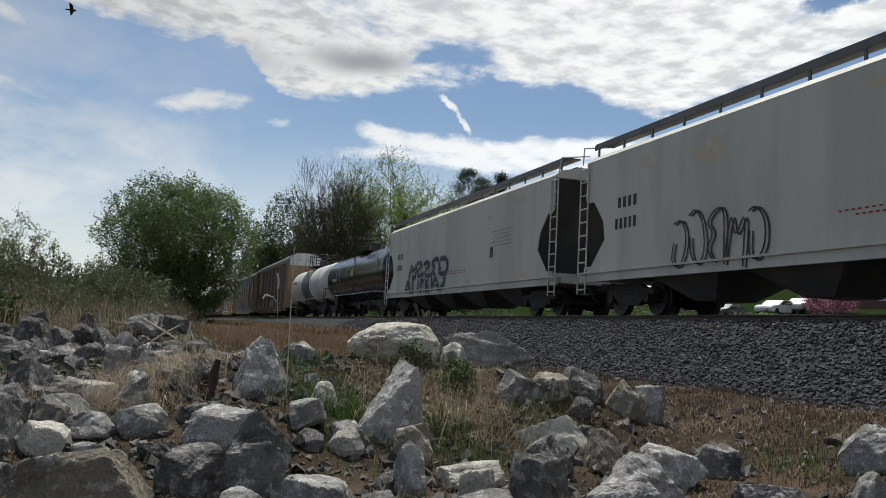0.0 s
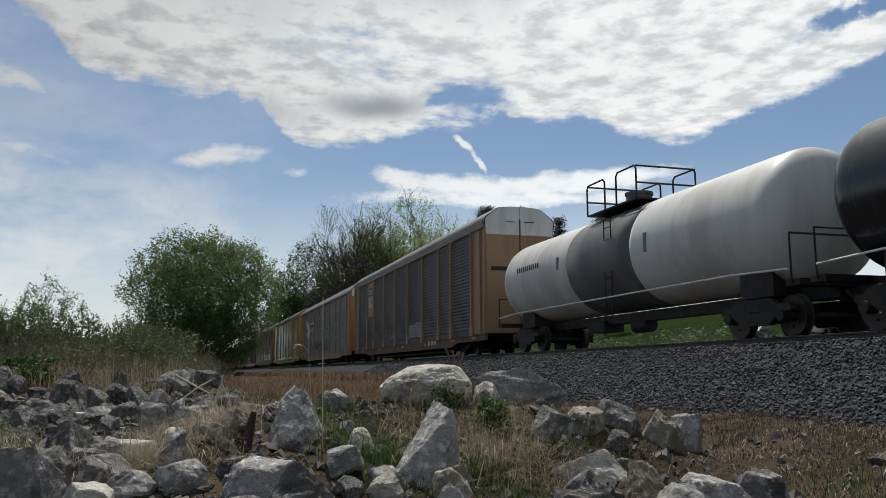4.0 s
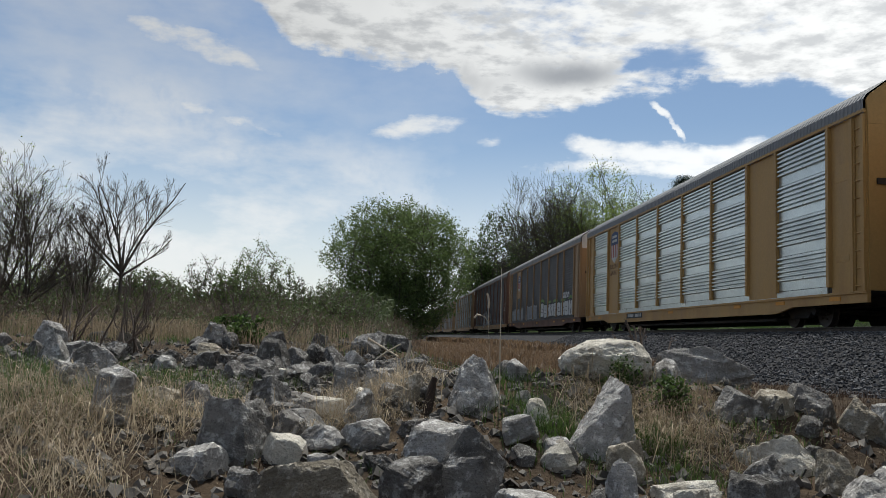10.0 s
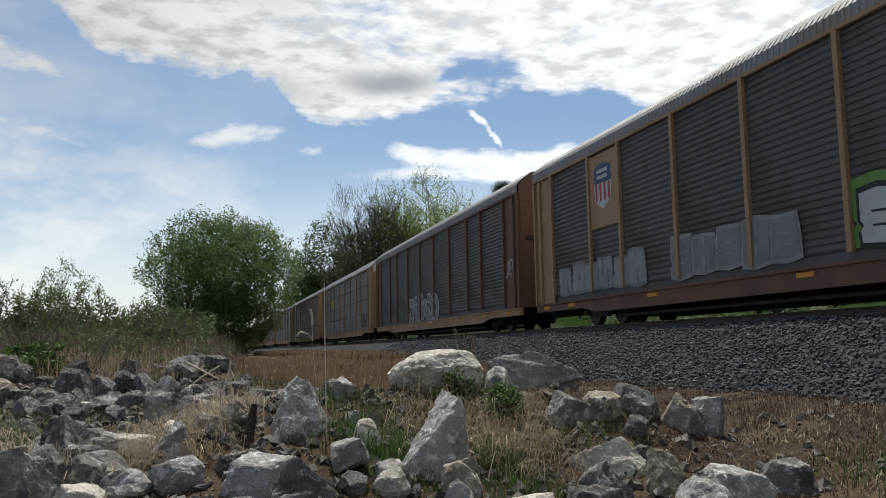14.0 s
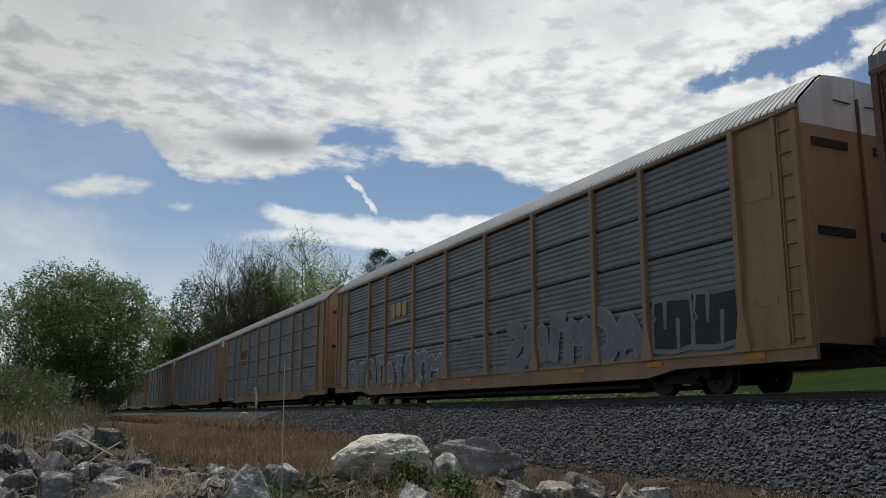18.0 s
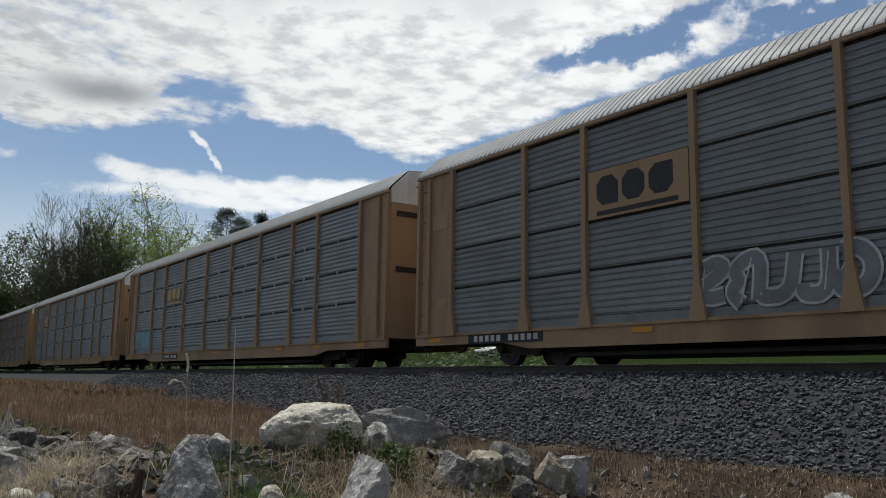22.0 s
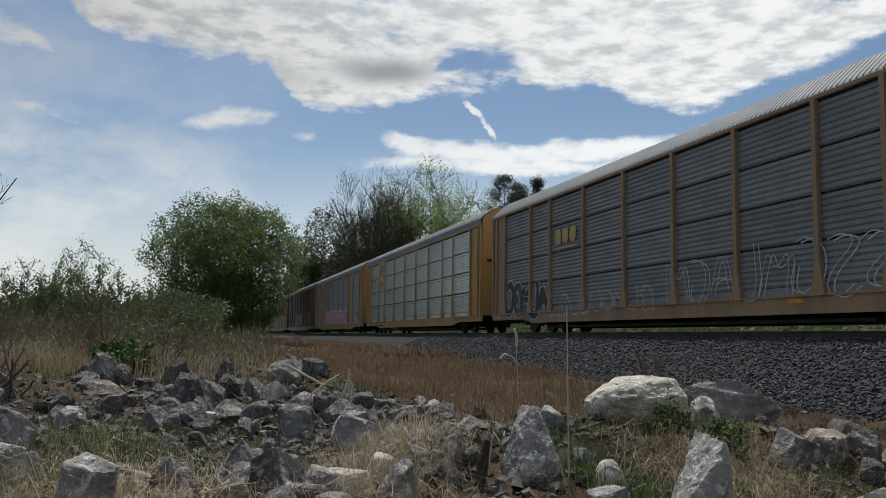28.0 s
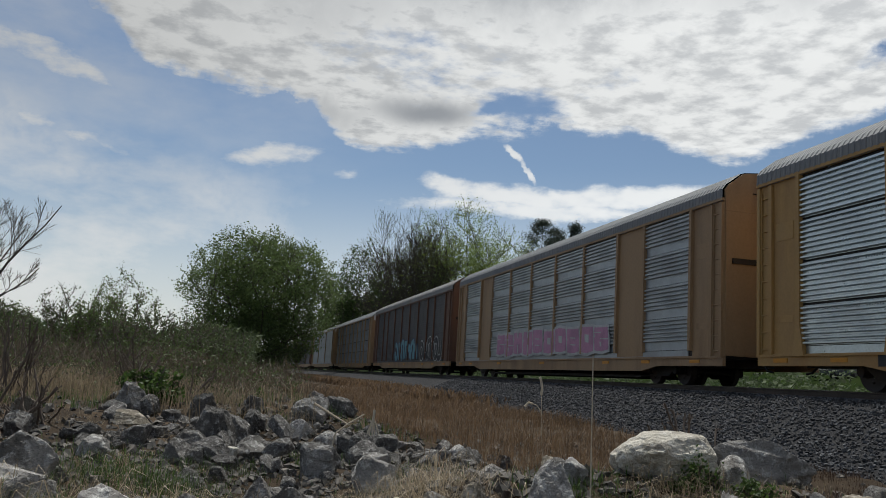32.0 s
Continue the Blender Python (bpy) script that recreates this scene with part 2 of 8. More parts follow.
# ---- materials ----
def material(name, base, rough=0.7, metal=0.0, spread=0.25, scale=3.0, fine=40.0, bump=0.3, depth=0.01, second=None, amount=0.5, stain=2.0,
             per_object=0.0, per_island=0.0, streak=False, spec=0.4):
    """A surface with grain and broad stains. base, second: linear colours; second shows in patches of about 1/stain metres."""
    m = bpy.data.materials.new(name)
    m.use_nodes = True
    nt = m.node_tree
    N, L = nt.nodes.new, nt.links.new
    b = nt.nodes["Principled BSDF"]
    b.inputs["Metallic"].default_value, b.inputs["Roughness"].default_value = metal, rough
    b.inputs["Specular IOR Level"].default_value = spec
    tc = N("ShaderNodeTexCoord")
    mp = N("ShaderNodeMapping")
    L(tc.outputs["Object"], mp.inputs[0])
    if streak:
        mp.inputs["Scale"].default_value = (1, 1, 0.18)
    n1, n2, n3 = N("ShaderNodeTexNoise"), N("ShaderNodeTexNoise"), N("ShaderNodeTexNoise")
    for n, s, d in ((n1, scale, 6), (n2, fine, 5), (n3, stain, 5)):
        n.inputs["Scale"].default_value, n.inputs["Detail"].default_value, n.inputs["Roughness"].default_value = s, d, 0.62
        L(mp.outputs[0] if n is not n2 else tc.outputs["Object"], n.inputs["Vector"])
    mixed = N("ShaderNodeMix")
    mixed.data_type = "RGBA"
    second = second or tuple(c * 0.55 for c in base)
    mixed.inputs[6].default_value, mixed.inputs[7].default_value = (*base, 1), (*second, 1)
    ramp = N("ShaderNodeMapRange")
    ramp.interpolation_type = "SMOOTHSTEP"
    L(n3.outputs[0], ramp.inputs[0])
    ramp.inputs[1].default_value, ramp.inputs[2].default_value, ramp.inputs[3].default_value, ramp.inputs[4].default_value = 0.42, 0.66, 0.0, amount
    L(ramp.outputs[0], mixed.inputs[0])
    val = N("ShaderNodeMath")
    val.operation = "MULTIPLY_ADD"
    half = N("ShaderNodeMath")
    half.operation = "ADD"
    L(n1.outputs[0], half.inputs[0])
    L(n2.outputs[0], half.inputs[1])
    L(half.outputs[0], val.inputs[0])
    val.inputs[1].default_value, val.inputs[2].default_value = 2 * spread, 1 - 2 * spread
    last = val.outputs[0]
    for amount_, source in ((per_object, "o"), (per_island, "i")):
        if not amount_:
            continue
        if source == "o":
            r = N("ShaderNodeObjectInfo").outputs["Random"]
        else:
            r = N("ShaderNodeNewGeometry").outputs["Random Per Island"]
        k = N("ShaderNodeMath")
        k.operation = "MULTIPLY_ADD"
        L(r, k.inputs[0])
        k.inputs[1].default_value, k.inputs[2].default_value = 2 * amount_, 1 - amount_
        w = N("ShaderNodeMath")
        w.operation = "MULTIPLY"
        L(last, w.inputs[0])
        L(k.outputs[0], w.inputs[1])
        last = w.outputs[0]
    sc = N("ShaderNodeVectorMath")
    sc.operation = "SCALE"
    L(mixed.outputs[2], sc.inputs[0])
    L(last, sc.inputs["Scale"])
    L(sc.outputs[0], b.inputs["Base Color"])
    rr = N("ShaderNodeMapRange")
    L(n1.outputs[0], rr.inputs[0])
    rr.inputs[1].default_value, rr.inputs[2].default_value = 0.3, 0.7
    rr.inputs[3].default_value, rr.inputs[4].default_value = max(0.03, rough - 0.12), min(1.0, rough + 0.1)
    L(rr.outputs[0], b.inputs["Roughness"])
    if bump:
        bp = N("ShaderNodeBump")
        bp.inputs["Strength"].default_value, bp.inputs["Distance"].default_value = bump, depth
        L(half.outputs[0], bp.inputs["Height"])
        L(bp.outputs[0], b.inputs["Normal"])
    return m


def rock_material(name, base, low, high):
    """Broken limestone: mottled, pitted, with dark weathered patches, pale scabs and faint bedding."""
    m = bpy.data.materials.new(name)
    m.use_nodes = True
    nt = m.node_tree
    N, L = nt.nodes.new, nt.links.new
    b = nt.nodes["Principled BSDF"]
    b.inputs["Roughness"].default_value, b.inputs["Specular IOR Level"].default_value = 0.9, 0.12
    tc = N("ShaderNodeTexCoord")
    info = N("ShaderNodeObjectInfo")
    move = N("ShaderNodeVectorMath")
    move.operation = "ADD"
    wide = N("ShaderNodeVectorMath")
    wide.operation = "SCALE"
    L(info.outputs["Location"], wide.inputs[0])
    wide.inputs["Scale"].default_value = 3.7
    L(tc.outputs["Object"], move.inputs[0])
    L(wide.outputs[0], move.inputs[1])

    def nz(scale, detail, squash=None, rough=0.65):
        n = N("ShaderNodeTexNoise")
        n.inputs["Scale"].default_value, n.inputs["Detail"].default_value, n.inputs["Roughness"].default_value = scale, detail, rough
        src = move.outputs[0]
        if squash:
            mp = N("ShaderNodeMapping")
            mp.inputs["Scale"].default_value = squash
            mp.inputs["Rotation"].default_value = (0.35, 0.25, 0)
            L(src, mp.inputs[0])
            src = mp.outputs[0]
        L(src, n.inputs["Vector"])
        return n.outputs[0]

    def ramp(v, lo, hi, a=0.0, c=1.0):
        r = N("ShaderNodeMapRange")
        r.interpolation_type = "SMOOTHSTEP"
        L(v, r.inputs[0])
        for k, x in zip((1, 2, 3, 4), (lo, hi, a, c)):
            r.inputs[k].default_value = x
        return r.outputs[0]

    def mix(f, c0, c1):
        x = N("ShaderNodeMix")
        x.data_type = "RGBA"
        L(f, x.inputs[0])
        for k, c in ((6, c0), (7, c1)):
            if isinstance(c, tuple):
                x.inputs[k].default_value = (*c, 1)
            else:
                L(c, x.inputs[k])
        return x.outputs[2]
    big, mid, fine, beds = nz(2.6, 6), nz(11, 6), nz(55, 4, rough=0.75), nz(7, 5, (0.6, 0.6, 5.0))
    col = mix(ramp(big, 0.45, 0.68, 0, 0.85), base, low)
    col = mix(ramp(mid, 0.50, 0.64, 0, 0.8), col, high)
    col = mix(ramp(beds, 0.56, 0.72, 0, 0.3), col, low)
    col = mix(ramp(fine, 0.5, 0.68, 0, 0.65), col, low)
    tone = ramp(info.outputs["Random"], 0, 1, 0.75, 1.2)
    s = N("ShaderNodeVectorMath")
    s.operation = "SCALE"
    L(col, s.inputs[0])
    L(tone, s.inputs["Scale"])
    L(s.outputs[0], b.inputs["Base Color"])
    h = N("ShaderNodeMath")
    h.operation = "ADD"
    L(mid, h.inputs[0])
    weak = N("ShaderNodeMath")
    weak.operation = "MULTIPLY"
    weak.inputs[1].default_value = 0.35
    L(beds, weak.inputs[0])
    L(weak.outputs[0], h.inputs[1])
    h2 = N("ShaderNodeMath")
    h2.operation = "MULTIPLY_ADD"
    L(fine, h2.inputs[0])
    h2.inputs[1].default_value = 0.5
    L(h.outputs[0], h2.inputs[2])
    bp = N("ShaderNodeBump")
    bp.inputs["Strength"].default_value, bp.inputs["Distance"].default_value = 0.9, 0.05
    L(h2.outputs[0], bp.inputs["Height"])
    L(bp.outputs[0], b.inputs["Normal"])
    return m


def leaf_material(name, base, through=0.35, vary=0.4):
    """Thin leaves that let some light through; each one a little different."""
    m = bpy.data.materials.new(name)
    m.use_nodes = True
    nt = m.node_tree
    N, L = nt.nodes.new, nt.links.new
    b = nt.nodes["Principled BSDF"]
    b.inputs["Roughness"].default_value, b.inputs["Specular IOR Level"].default_value = 0.6, 0.25
    tc = N("ShaderNodeTexCoord")
    n = N("ShaderNodeTexNoise")
    n.inputs["Scale"].default_value = 0.5
    L(tc.outputs["Object"], n.inputs["Vector"])
    geo = N("ShaderNodeNewGeometry")
    add = N("ShaderNodeMath")
    add.operation = "MULTIPLY_ADD"
    L(geo.outputs["Random Per Island"], add.inputs[0])
    add.inputs[1].default_value, add.inputs[2].default_value = 2 * vary, 0.55 - vary
    tot = N("ShaderNodeMath")
    tot.operation = "ADD"
    L(add.outputs[0], tot.inputs[0])
    L(n.outputs[0], tot.inputs[1])
    sc = N("ShaderNodeVectorMath")
    sc.operation = "SCALE"
    sc.inputs[0].default_value = base
    L(tot.outputs[0], sc.inputs["Scale"])
    L(sc.outputs[0], b.inputs["Base Color"])
    tr = N("ShaderNodeBsdfTranslucent")
    L(sc.outputs[0], tr.inputs[0])
    mx = N("ShaderNodeMixShader")
    mx.inputs[0].default_value = through
    L(b.outputs[0], mx.inputs[1])
    L(tr.outputs[0], mx.inputs[2])
    L(mx.outputs[0], nt.nodes["Material Output"].inputs[0])
    return m


M = {}
M["soil"] = material("soil", (0.046, 0.033, 0.022), 0.95, spread=0.4, scale=1.4, fine=22, bump=0.8, depth=0.04, spec=0.08, second=(0.10, 0.070, 0.045), amount=0.8, stain=0.9)
M["lawn"] = material("lawn", (0.018, 0.030, 0.009), 0.95, spec=0.0, spread=0.3, scale=0.3, fine=9, bump=0.3, second=(0.028, 0.038, 0.014), amount=0.6, stain=0.1)
M["ballast_bed"] = material("ballast_bed", (0.050, 0.049, 0.051), 0.95, spec=0.1, spread=0.5, scale=9, fine=26, bump=1.0, depth=0.05, second=(0.035, 0.035, 0.037), amount=0.8, stain=14)
M["ballast"] = material("ballast", (0.084, 0.084, 0.088), 0.9, spec=0.15, spread=0.25, scale=6, fine=60, bump=0.4, per_island=0.6)
M["rock_pale"] = rock_material("rock_pale", (0.66, 0.61, 0.52), (0.30, 0.265, 0.21), (0.80, 0.76, 0.68))
M["rock_grey"] = rock_material("rock_grey", (0.37, 0.35, 0.325), (0.10, 0.092, 0.083), (0.70, 0.68, 0.645))
M["rock_dark"] = rock_material("rock_dark", (0.19, 0.178, 0.164), (0.048, 0.044, 0.040), (0.48, 0.465, 0.44))
M["rock_tan"] = rock_material("rock_tan", (0.28, 0.245, 0.19), (0.11, 0.092, 0.07), (0.58, 0.53, 0.45))
M["straw"] = leaf_material("straw", (0.26, 0.205, 0.135))
M["bleached"] = leaf_material("bleached", (0.38, 0.31, 0.215), 0.3, 0.3)
M["dry_grass"] = leaf_material("dry_grass", (0.165, 0.108, 0.064))
M["litter"] = leaf_material("litter", (0.074, 0.047, 0.033))
M["grass"] = leaf_material("grass", (0.066, 0.108, 0.028))
M["leaf_willow"] = leaf_material("leaf_willow", (0.115, 0.158, 0.054), 0.42)
M["leaf_spring"] = leaf_material("leaf_spring", (0.21, 0.275, 0.065), 0.5)
M["leaf_dark"] = leaf_material("leaf_dark", (0.065, 0.10, 0.03), 0.4)
M["leaf_scrub"] = leaf_material("leaf_scrub", (0.078, 0.104, 0.040))
M["scrub_stem"] = leaf_material("scrub_stem", (0.13, 0.10, 0.072), 0.2)
M["needle"] = material("needle", (0.02, 0.04, 0.022), 0.8, spread=0.2, bump=0, per_island=0.4)
M["bark"] = material("bark", (0.085, 0.07, 0.055), 0.95, spread=0.35, scale=6, fine=50, bump=0.6)
M["blossom"] = leaf_material("blossom", (0.50, 0.22, 0.30), 0.3)
M["twig"] = material("twig", (0.13, 0.10, 0.08), 0.95, spread=0.3, bump=0, per_island=0.3)
M["old_wood"] = material("old_wood", (0.045, 0.03, 0.022), 0.95, spread=0.4, scale=8, fine=60, bump=0.8)
M["dry_stalk"] = material("dry_stalk", (0.55, 0.47, 0.36), 0.85, spread=0.2, bump=0)
M["rail_steel"] = material("rail_steel", (0.10, 0.075, 0.06), 0.65, 0.3, spread=0.3, scale=4, bump=0.2)
M["rail_top"] = material("rail_top", (0.45, 0.45, 0.46), 0.25, 1.0, spread=0.1, bump=0.05)
M["tie_wood"] = material("tie_wood", (0.07, 0.055, 0.045), 0.95, spread=0.4, scale=5, fine=40, bump=0.6, per_object=0.3)
M["black_steel"] = material("black_steel", (0.022, 0.021, 0.021), 0.7, 0.2, spread=0.4, scale=3, bump=0.25, second=(0.06, 0.042, 0.03), amount=0.7)
M["wheel_steel"] = material("wheel_steel", (0.06, 0.05, 0.045), 0.6, 0.5, spread=0.3, scale=5, bump=0.2)
M["rubber"] = material("rubber", (0.015, 0.015, 0.015), 0.8, spread=0.2, bump=0.1)
M["white_paint"] = material("white_paint", (0.74, 0.73, 0.70), 0.55, spread=0.12, scale=1.5, bump=0.1, second=(0.42, 0.38, 0.33), amount=0.5, stain=1.3, streak=True)
M["hopper_white"] = material("hopper_white", (0.54, 0.52, 0.455), 0.6, spread=0.14, scale=1.2, fine=18, bump=0.12, second=(0.40, 0.375, 0.32), amount=0.65, stain=0.7, streak=True)
M["tank_black"] = material("tank_black", (0.014, 0.016, 0.021), 0.22, spread=0.3, scale=1.4, bump=0.06, second=(0.028, 0.030, 0.034), amount=0.6, stain=1.0, streak=True, spec=0.5)
M["tank_white"] = material("tank_white", (0.60, 0.585, 0.55), 0.5, spread=0.14, scale=1.0, bump=0.06, second=(0.36, 0.33, 0.29), amount=0.6, stain=0.8, streak=True)
M["tank_grey"] = material("tank_grey", (0.10, 0.10, 0.10), 0.55, spread=0.25, scale=1.4, bump=0.06, second=(0.17, 0.16, 0.15), amount=0.6, stain=1.0, streak=True)
M["roof_silver"] = material("roof_silver", (0.215, 0.222, 0.226), 0.75, 0.1, spread=0.15, scale=1.0, bump=0.1, second=(0.25, 0.245, 0.24), amount=0.5, stain=0.6)
M["roof_dull"] = material("roof_dull", (0.24, 0.235, 0.23), 0.6, 0.35, spread=0.2, scale=1.0, bump=0.1, second=(0.2, 0.17, 0.14), amount=0.6, stain=0.6)
M["panel_grey"] = material("panel_grey", (0.225, 0.237, 0.235), 0.6, 0.25, spread=0.25, scale=1.2, fine=20, bump=0.1, second=(0.16, 0.165, 0.162), amount=0.6, stain=0.7, per_object=0.10)
M["panel_blue"] = material("panel_blue", (0.245, 0.265, 0.275), 0.55, 0.35, spread=0.2, scale=1.2, fine=20, bump=0.1, second=(0.20, 0.215, 0.22), amount=0.6, stain=0.7, per_object=0.08)
M["panel_brown"] = material("panel_brown", (0.105, 0.103, 0.102), 0.7, 0.15, spread=0.28, scale=1.2, fine=20, bump=0.1, second=(0.06, 0.05, 0.045), amount=0.7, stain=0.7, per_object=0.10)
M["panel_silver"] = material("panel_silver", (0.56, 0.60, 0.60), 0.36, 0.9, spread=0.30, scale=2.2, fine=20, bump=0.1, second=(0.42, 0.44, 0.45), amount=0.5, stain=0.7, per_object=0.06)
M["panel_zinc"] = material("panel_zinc", (0.40, 0.42, 0.43), 0.5, 0.55, spread=0.18, scale=1.2, fine=20, bump=0.1, second=(0.26, 0.26, 0.26), amount=0.5, stain=0.7, per_object=0.06)
M["tan"] = material("tan", (0.35, 0.225, 0.12), 0.65, spread=0.2, scale=1.2, fine=16, bump=0.12, second=(0.20, 0.12, 0.065), amount=0.65, stain=0.8, streak=True)
M["yellow"] = material("yellow", (0.42, 0.25, 0.085), 0.6, spread=0.18, scale=1.2, fine=16, bump=0.12, second=(0.30, 0.15, 0.05), amount=0.5, stain=0.8, streak=True)
M["rust_brown"] = material("rust_brown", (0.16, 0.085, 0.055), 0.75, spread=0.25, scale=1.4, fine=18, bump=0.15, second=(0.08, 0.05, 0.04), amount=0.6, stain=0.9, streak=True)
M["rust_wash"] = material("rust_wash", (0.52, 0.43, 0.31), 0.65, spread=0.2, scale=3, fine=18, bump=0, second=(0.55, 0.50, 0.42), amount=0.9, stain=2.5)
for _n, _c in (("ink_white", (0.50, 0.50, 0.485)), ("ink_umber", (0.16, 0.075, 0.03)), ("ink_faded", (0.27, 0.275, 0.27)), ("ink_black", (0.02, 0.02, 0.022)), ("ink_cyan", (0.15, 0.34, 0.39)), ("ink_pink", (0.50, 0.24, 0.36)), ("ink_violet", (0.20, 0.07, 0.22)),
               ("ink_red", (0.38, 0.05, 0.04)), ("ink_yellow", (0.50, 0.35, 0.13)), ("ink_green", (0.14, 0.26, 0.06)), ("ink_blue", (0.035, 0.06, 0.15)), ("ink_orange", (0.65, 0.28, 0.03)), ("ink_grey", (0.20, 0.205, 0.21))):
    M[_n] = material(_n, _c, 0.6, spread=0.2, scale=2.0, fine=14, bump=0, second=tuple(v * 0.6 for v in _c), amount=0.6, stain=1.6)


# ---- mesh helpers ----
def box(bm, x0, x1, y0, y1, z0, z1):
    v = [bm.verts.new(p) for p in ((x0, y0, z0), (x1, y0, z0), (x1, y1, z0), (x0, y1, z0), (x0, y0, z1), (x1, y0, z1), (x1, y1, z1), (x0, y1, z1))]
    for f in ((3, 2, 1, 0), (4, 5, 6, 7), (0, 1, 5, 4), (1, 2, 6, 5), (2, 3, 7, 6), (3, 0, 4, 7)):
        bm.faces.new([v[k] for k in f])


def extrude_y(bm, profile, y0, y1, closed=True):
    """Sweeps (x, z) points along y."""
    a = [bm.verts.new((x, y0, z)) for x, z in profile]
    b = [bm.verts.new((x, y1, z)) for x, z in profile]
    n = len(profile)
    for k in range(n if closed else n - 1):
        j = (k + 1) % n
        bm.faces.new((a[k], a[j], b[j], b[k]))
    if closed:
        bm.faces.new(a[::-1])
        bm.faces.new(b)


def tube(bm, p, q, r0, r1=None, sides=8, caps=True):
    r1 = r0 if r1 is None else r1
    p, q = Vector(p), Vector(q)
    d = (q - p).normalized()
    u = d.orthogonal().normalized()
    w = d.cross(u)
    ring = [(math.cos(2 * math.pi * k / sides), math.sin(2 * math.pi * k / sides)) for k in range(sides)]
    a = [bm.verts.new(p + (u * c + w * s) * r0) for c, s in ring]
    b = [bm.verts.new(q + (u * c + w * s) * r1) for c, s in ring]
    for k in range(sides):
        j = (k + 1) % sides
        bm.faces.new((a[k], a[j], b[j], b[k]))
    if caps:
        bm.faces.new(a[::-1])
        bm.faces.new(b)


def rod(bm, points, r, sides=6):
    for p, q in zip(points, points[1:]):
        tube(bm, p, q, r, sides=sides)


def mesh_of(name, bm, mat, smooth=False):
    me = bpy.data.meshes.new(name)
    bmesh.ops.recalc_face_normals(bm, faces=bm.faces)
    bm.to_mesh(me)
    bm.free()
    me.materials.append(mat)
    if smooth:
        me.polygons.foreach_set("use_smooth", [True] * len(me.polygons))
    return me


def raw_mesh(name, verts, faces, mat):
    me = bpy.data.meshes.new(name)
    me.from_pydata(verts, [], faces)
    me.materials.append(mat)
    return me


def part(name, data, mat, parent, label="", smooth=False, at=None):
    """One mesh object under a thing. data: a bmesh, or mesh data that is shared."""
    ob = new(name, data if isinstance(data, bpy.types.Mesh) else mesh_of(name, data, mat, smooth))
    ob.parent = parent
    if at is not None:
        ob.location = at
    if label:
        tagged(ob, label)
    return ob


def smoothstep(a, b, x):
    t = min(1.0, max(0.0, (x - a) / (b - a)))
    return t * t * (3 - 2 * t)


# ---- ground ----
TRACK_X = 13.33                      # the track's middle; z = 0 is the top of the rails


def near_ground(x, y):
    """The rubble bank and the strip between it and the ballast."""
    base = -1.9 + 0.5 * smoothstep(5.4, 8.5, y) + 0.12 * smoothstep(14, 25, y)
    left = -1.72 + 0.40 * smoothstep(4.6, 7.6, y) + 0.30 * smoothstep(10, 15, y) + 0.25 * smoothstep(15, 27, y)
    z = base + (left - base) * (1 - smoothstep(-2.6, -0.4, x))
    right = -1.84 + 0.45 * smoothstep(4.8, 8.6, x)
    z += (right - z) * smoothstep(4.2, 5.8, x) * (1 - smoothstep(9.5, 15, y))

    def mound(high, cx, cy, wx, wy):
        return high * math.exp(-((x - cx) ** 2 / wx + (y - cy) ** 2 / wy))
    z += mound(0.35, 3.0, 8.4, 5.0, 0.9) + mound(0.25, 1.5, 7.1, 1.2, 1.0) + mound(0.30, 5.3, 7.9, 0.8, 0.5)
    z += mound(-0.30, -0.4, 9.2, 1.0, 3.0) + mound(0.14, -0.5, 6.0, 1.4, 0.9) + mound(0.60, 0.1, 15.7, 3.2, 2.8)
    return z


def ground_z(x, y):
    z = near_ground(min(x, 9.5), max(y, 3.0))
    z += (-1.15 - z) * smoothstep(30, 60, abs(y))
    if x > 9.0:
        z += (-1.0 - z) * smoothstep(9, 15, x)
        z += 5.0 * smoothstep(18, 75, x) + 12.0 * smoothstep(70, 150, x)
    n = noise.noise((x * 0.9, y * 0.9, 0)) * 0.07 + noise.noise((x * 3.1, y * 3.1, 4)) * 0.03
    return z + n * (1 - smoothstep(40, 80, math.hypot(x, y)))


def build_ground():
    def steps(marks):
        out = []
        for a, b, d in marks:
            n = max(1, round((b - a) / d))
            out += [a + (b - a) * k / n for k in range(n)]
        return out + [marks[-1][1]]
    xs = steps([(-2500, -400, 350), (-400, -60, 40), (-60, -12, 4), (-12, -5, 0.5), (-5, 9, 0.14), (9, 20, 0.8), (20, 90, 5), (90, 400, 40), (400, 2500, 350)])
    ys = steps([(-2500, -400, 350), (-400, -40, 40), (-40, 2, 3), (2, 18, 0.14), (18, 34, 0.6), (34, 120, 5), (120, 400, 30), (400, 2500, 300)])
    verts = [(x, y, ground_z(x, y)) for y in ys for x in xs]
    w = len(xs)
    faces, mats = [], []
    for j in range(len(ys) - 1):
        for i in range(w - 1):
            faces.append((j * w + i, j * w + i + 1, (j + 1) * w + i + 1, (j + 1) * w + i))
            mats.append(1 if xs[i] >= 16 or (ys[j] > 60 and xs[i] > -400 and xs[i] < -10) else 0)
    me = raw_mesh("ground", verts, faces, M["soil"])
    me.materials.append(M["lawn"])
    me.polygons.foreach_set("material_index", mats)
    me.polygons.foreach_set("use_smooth", [True] * len(faces))
    tagged(new("ground", me), "bare brown soil with dry litter, lawn beyond the track", "ground", kind="structure")


TOE, SHOULDER = 8.7, 11.5          # foot and top of the ballast slope


def ballast_z(x):
    d = abs(x - TRACK_X)
    if d < TRACK_X - SHOULDER:
        return -0.2
    return -0.2 - (d - (TRACK_X - SHOULDER)) / (SHOULDER - TOE) * 1.22


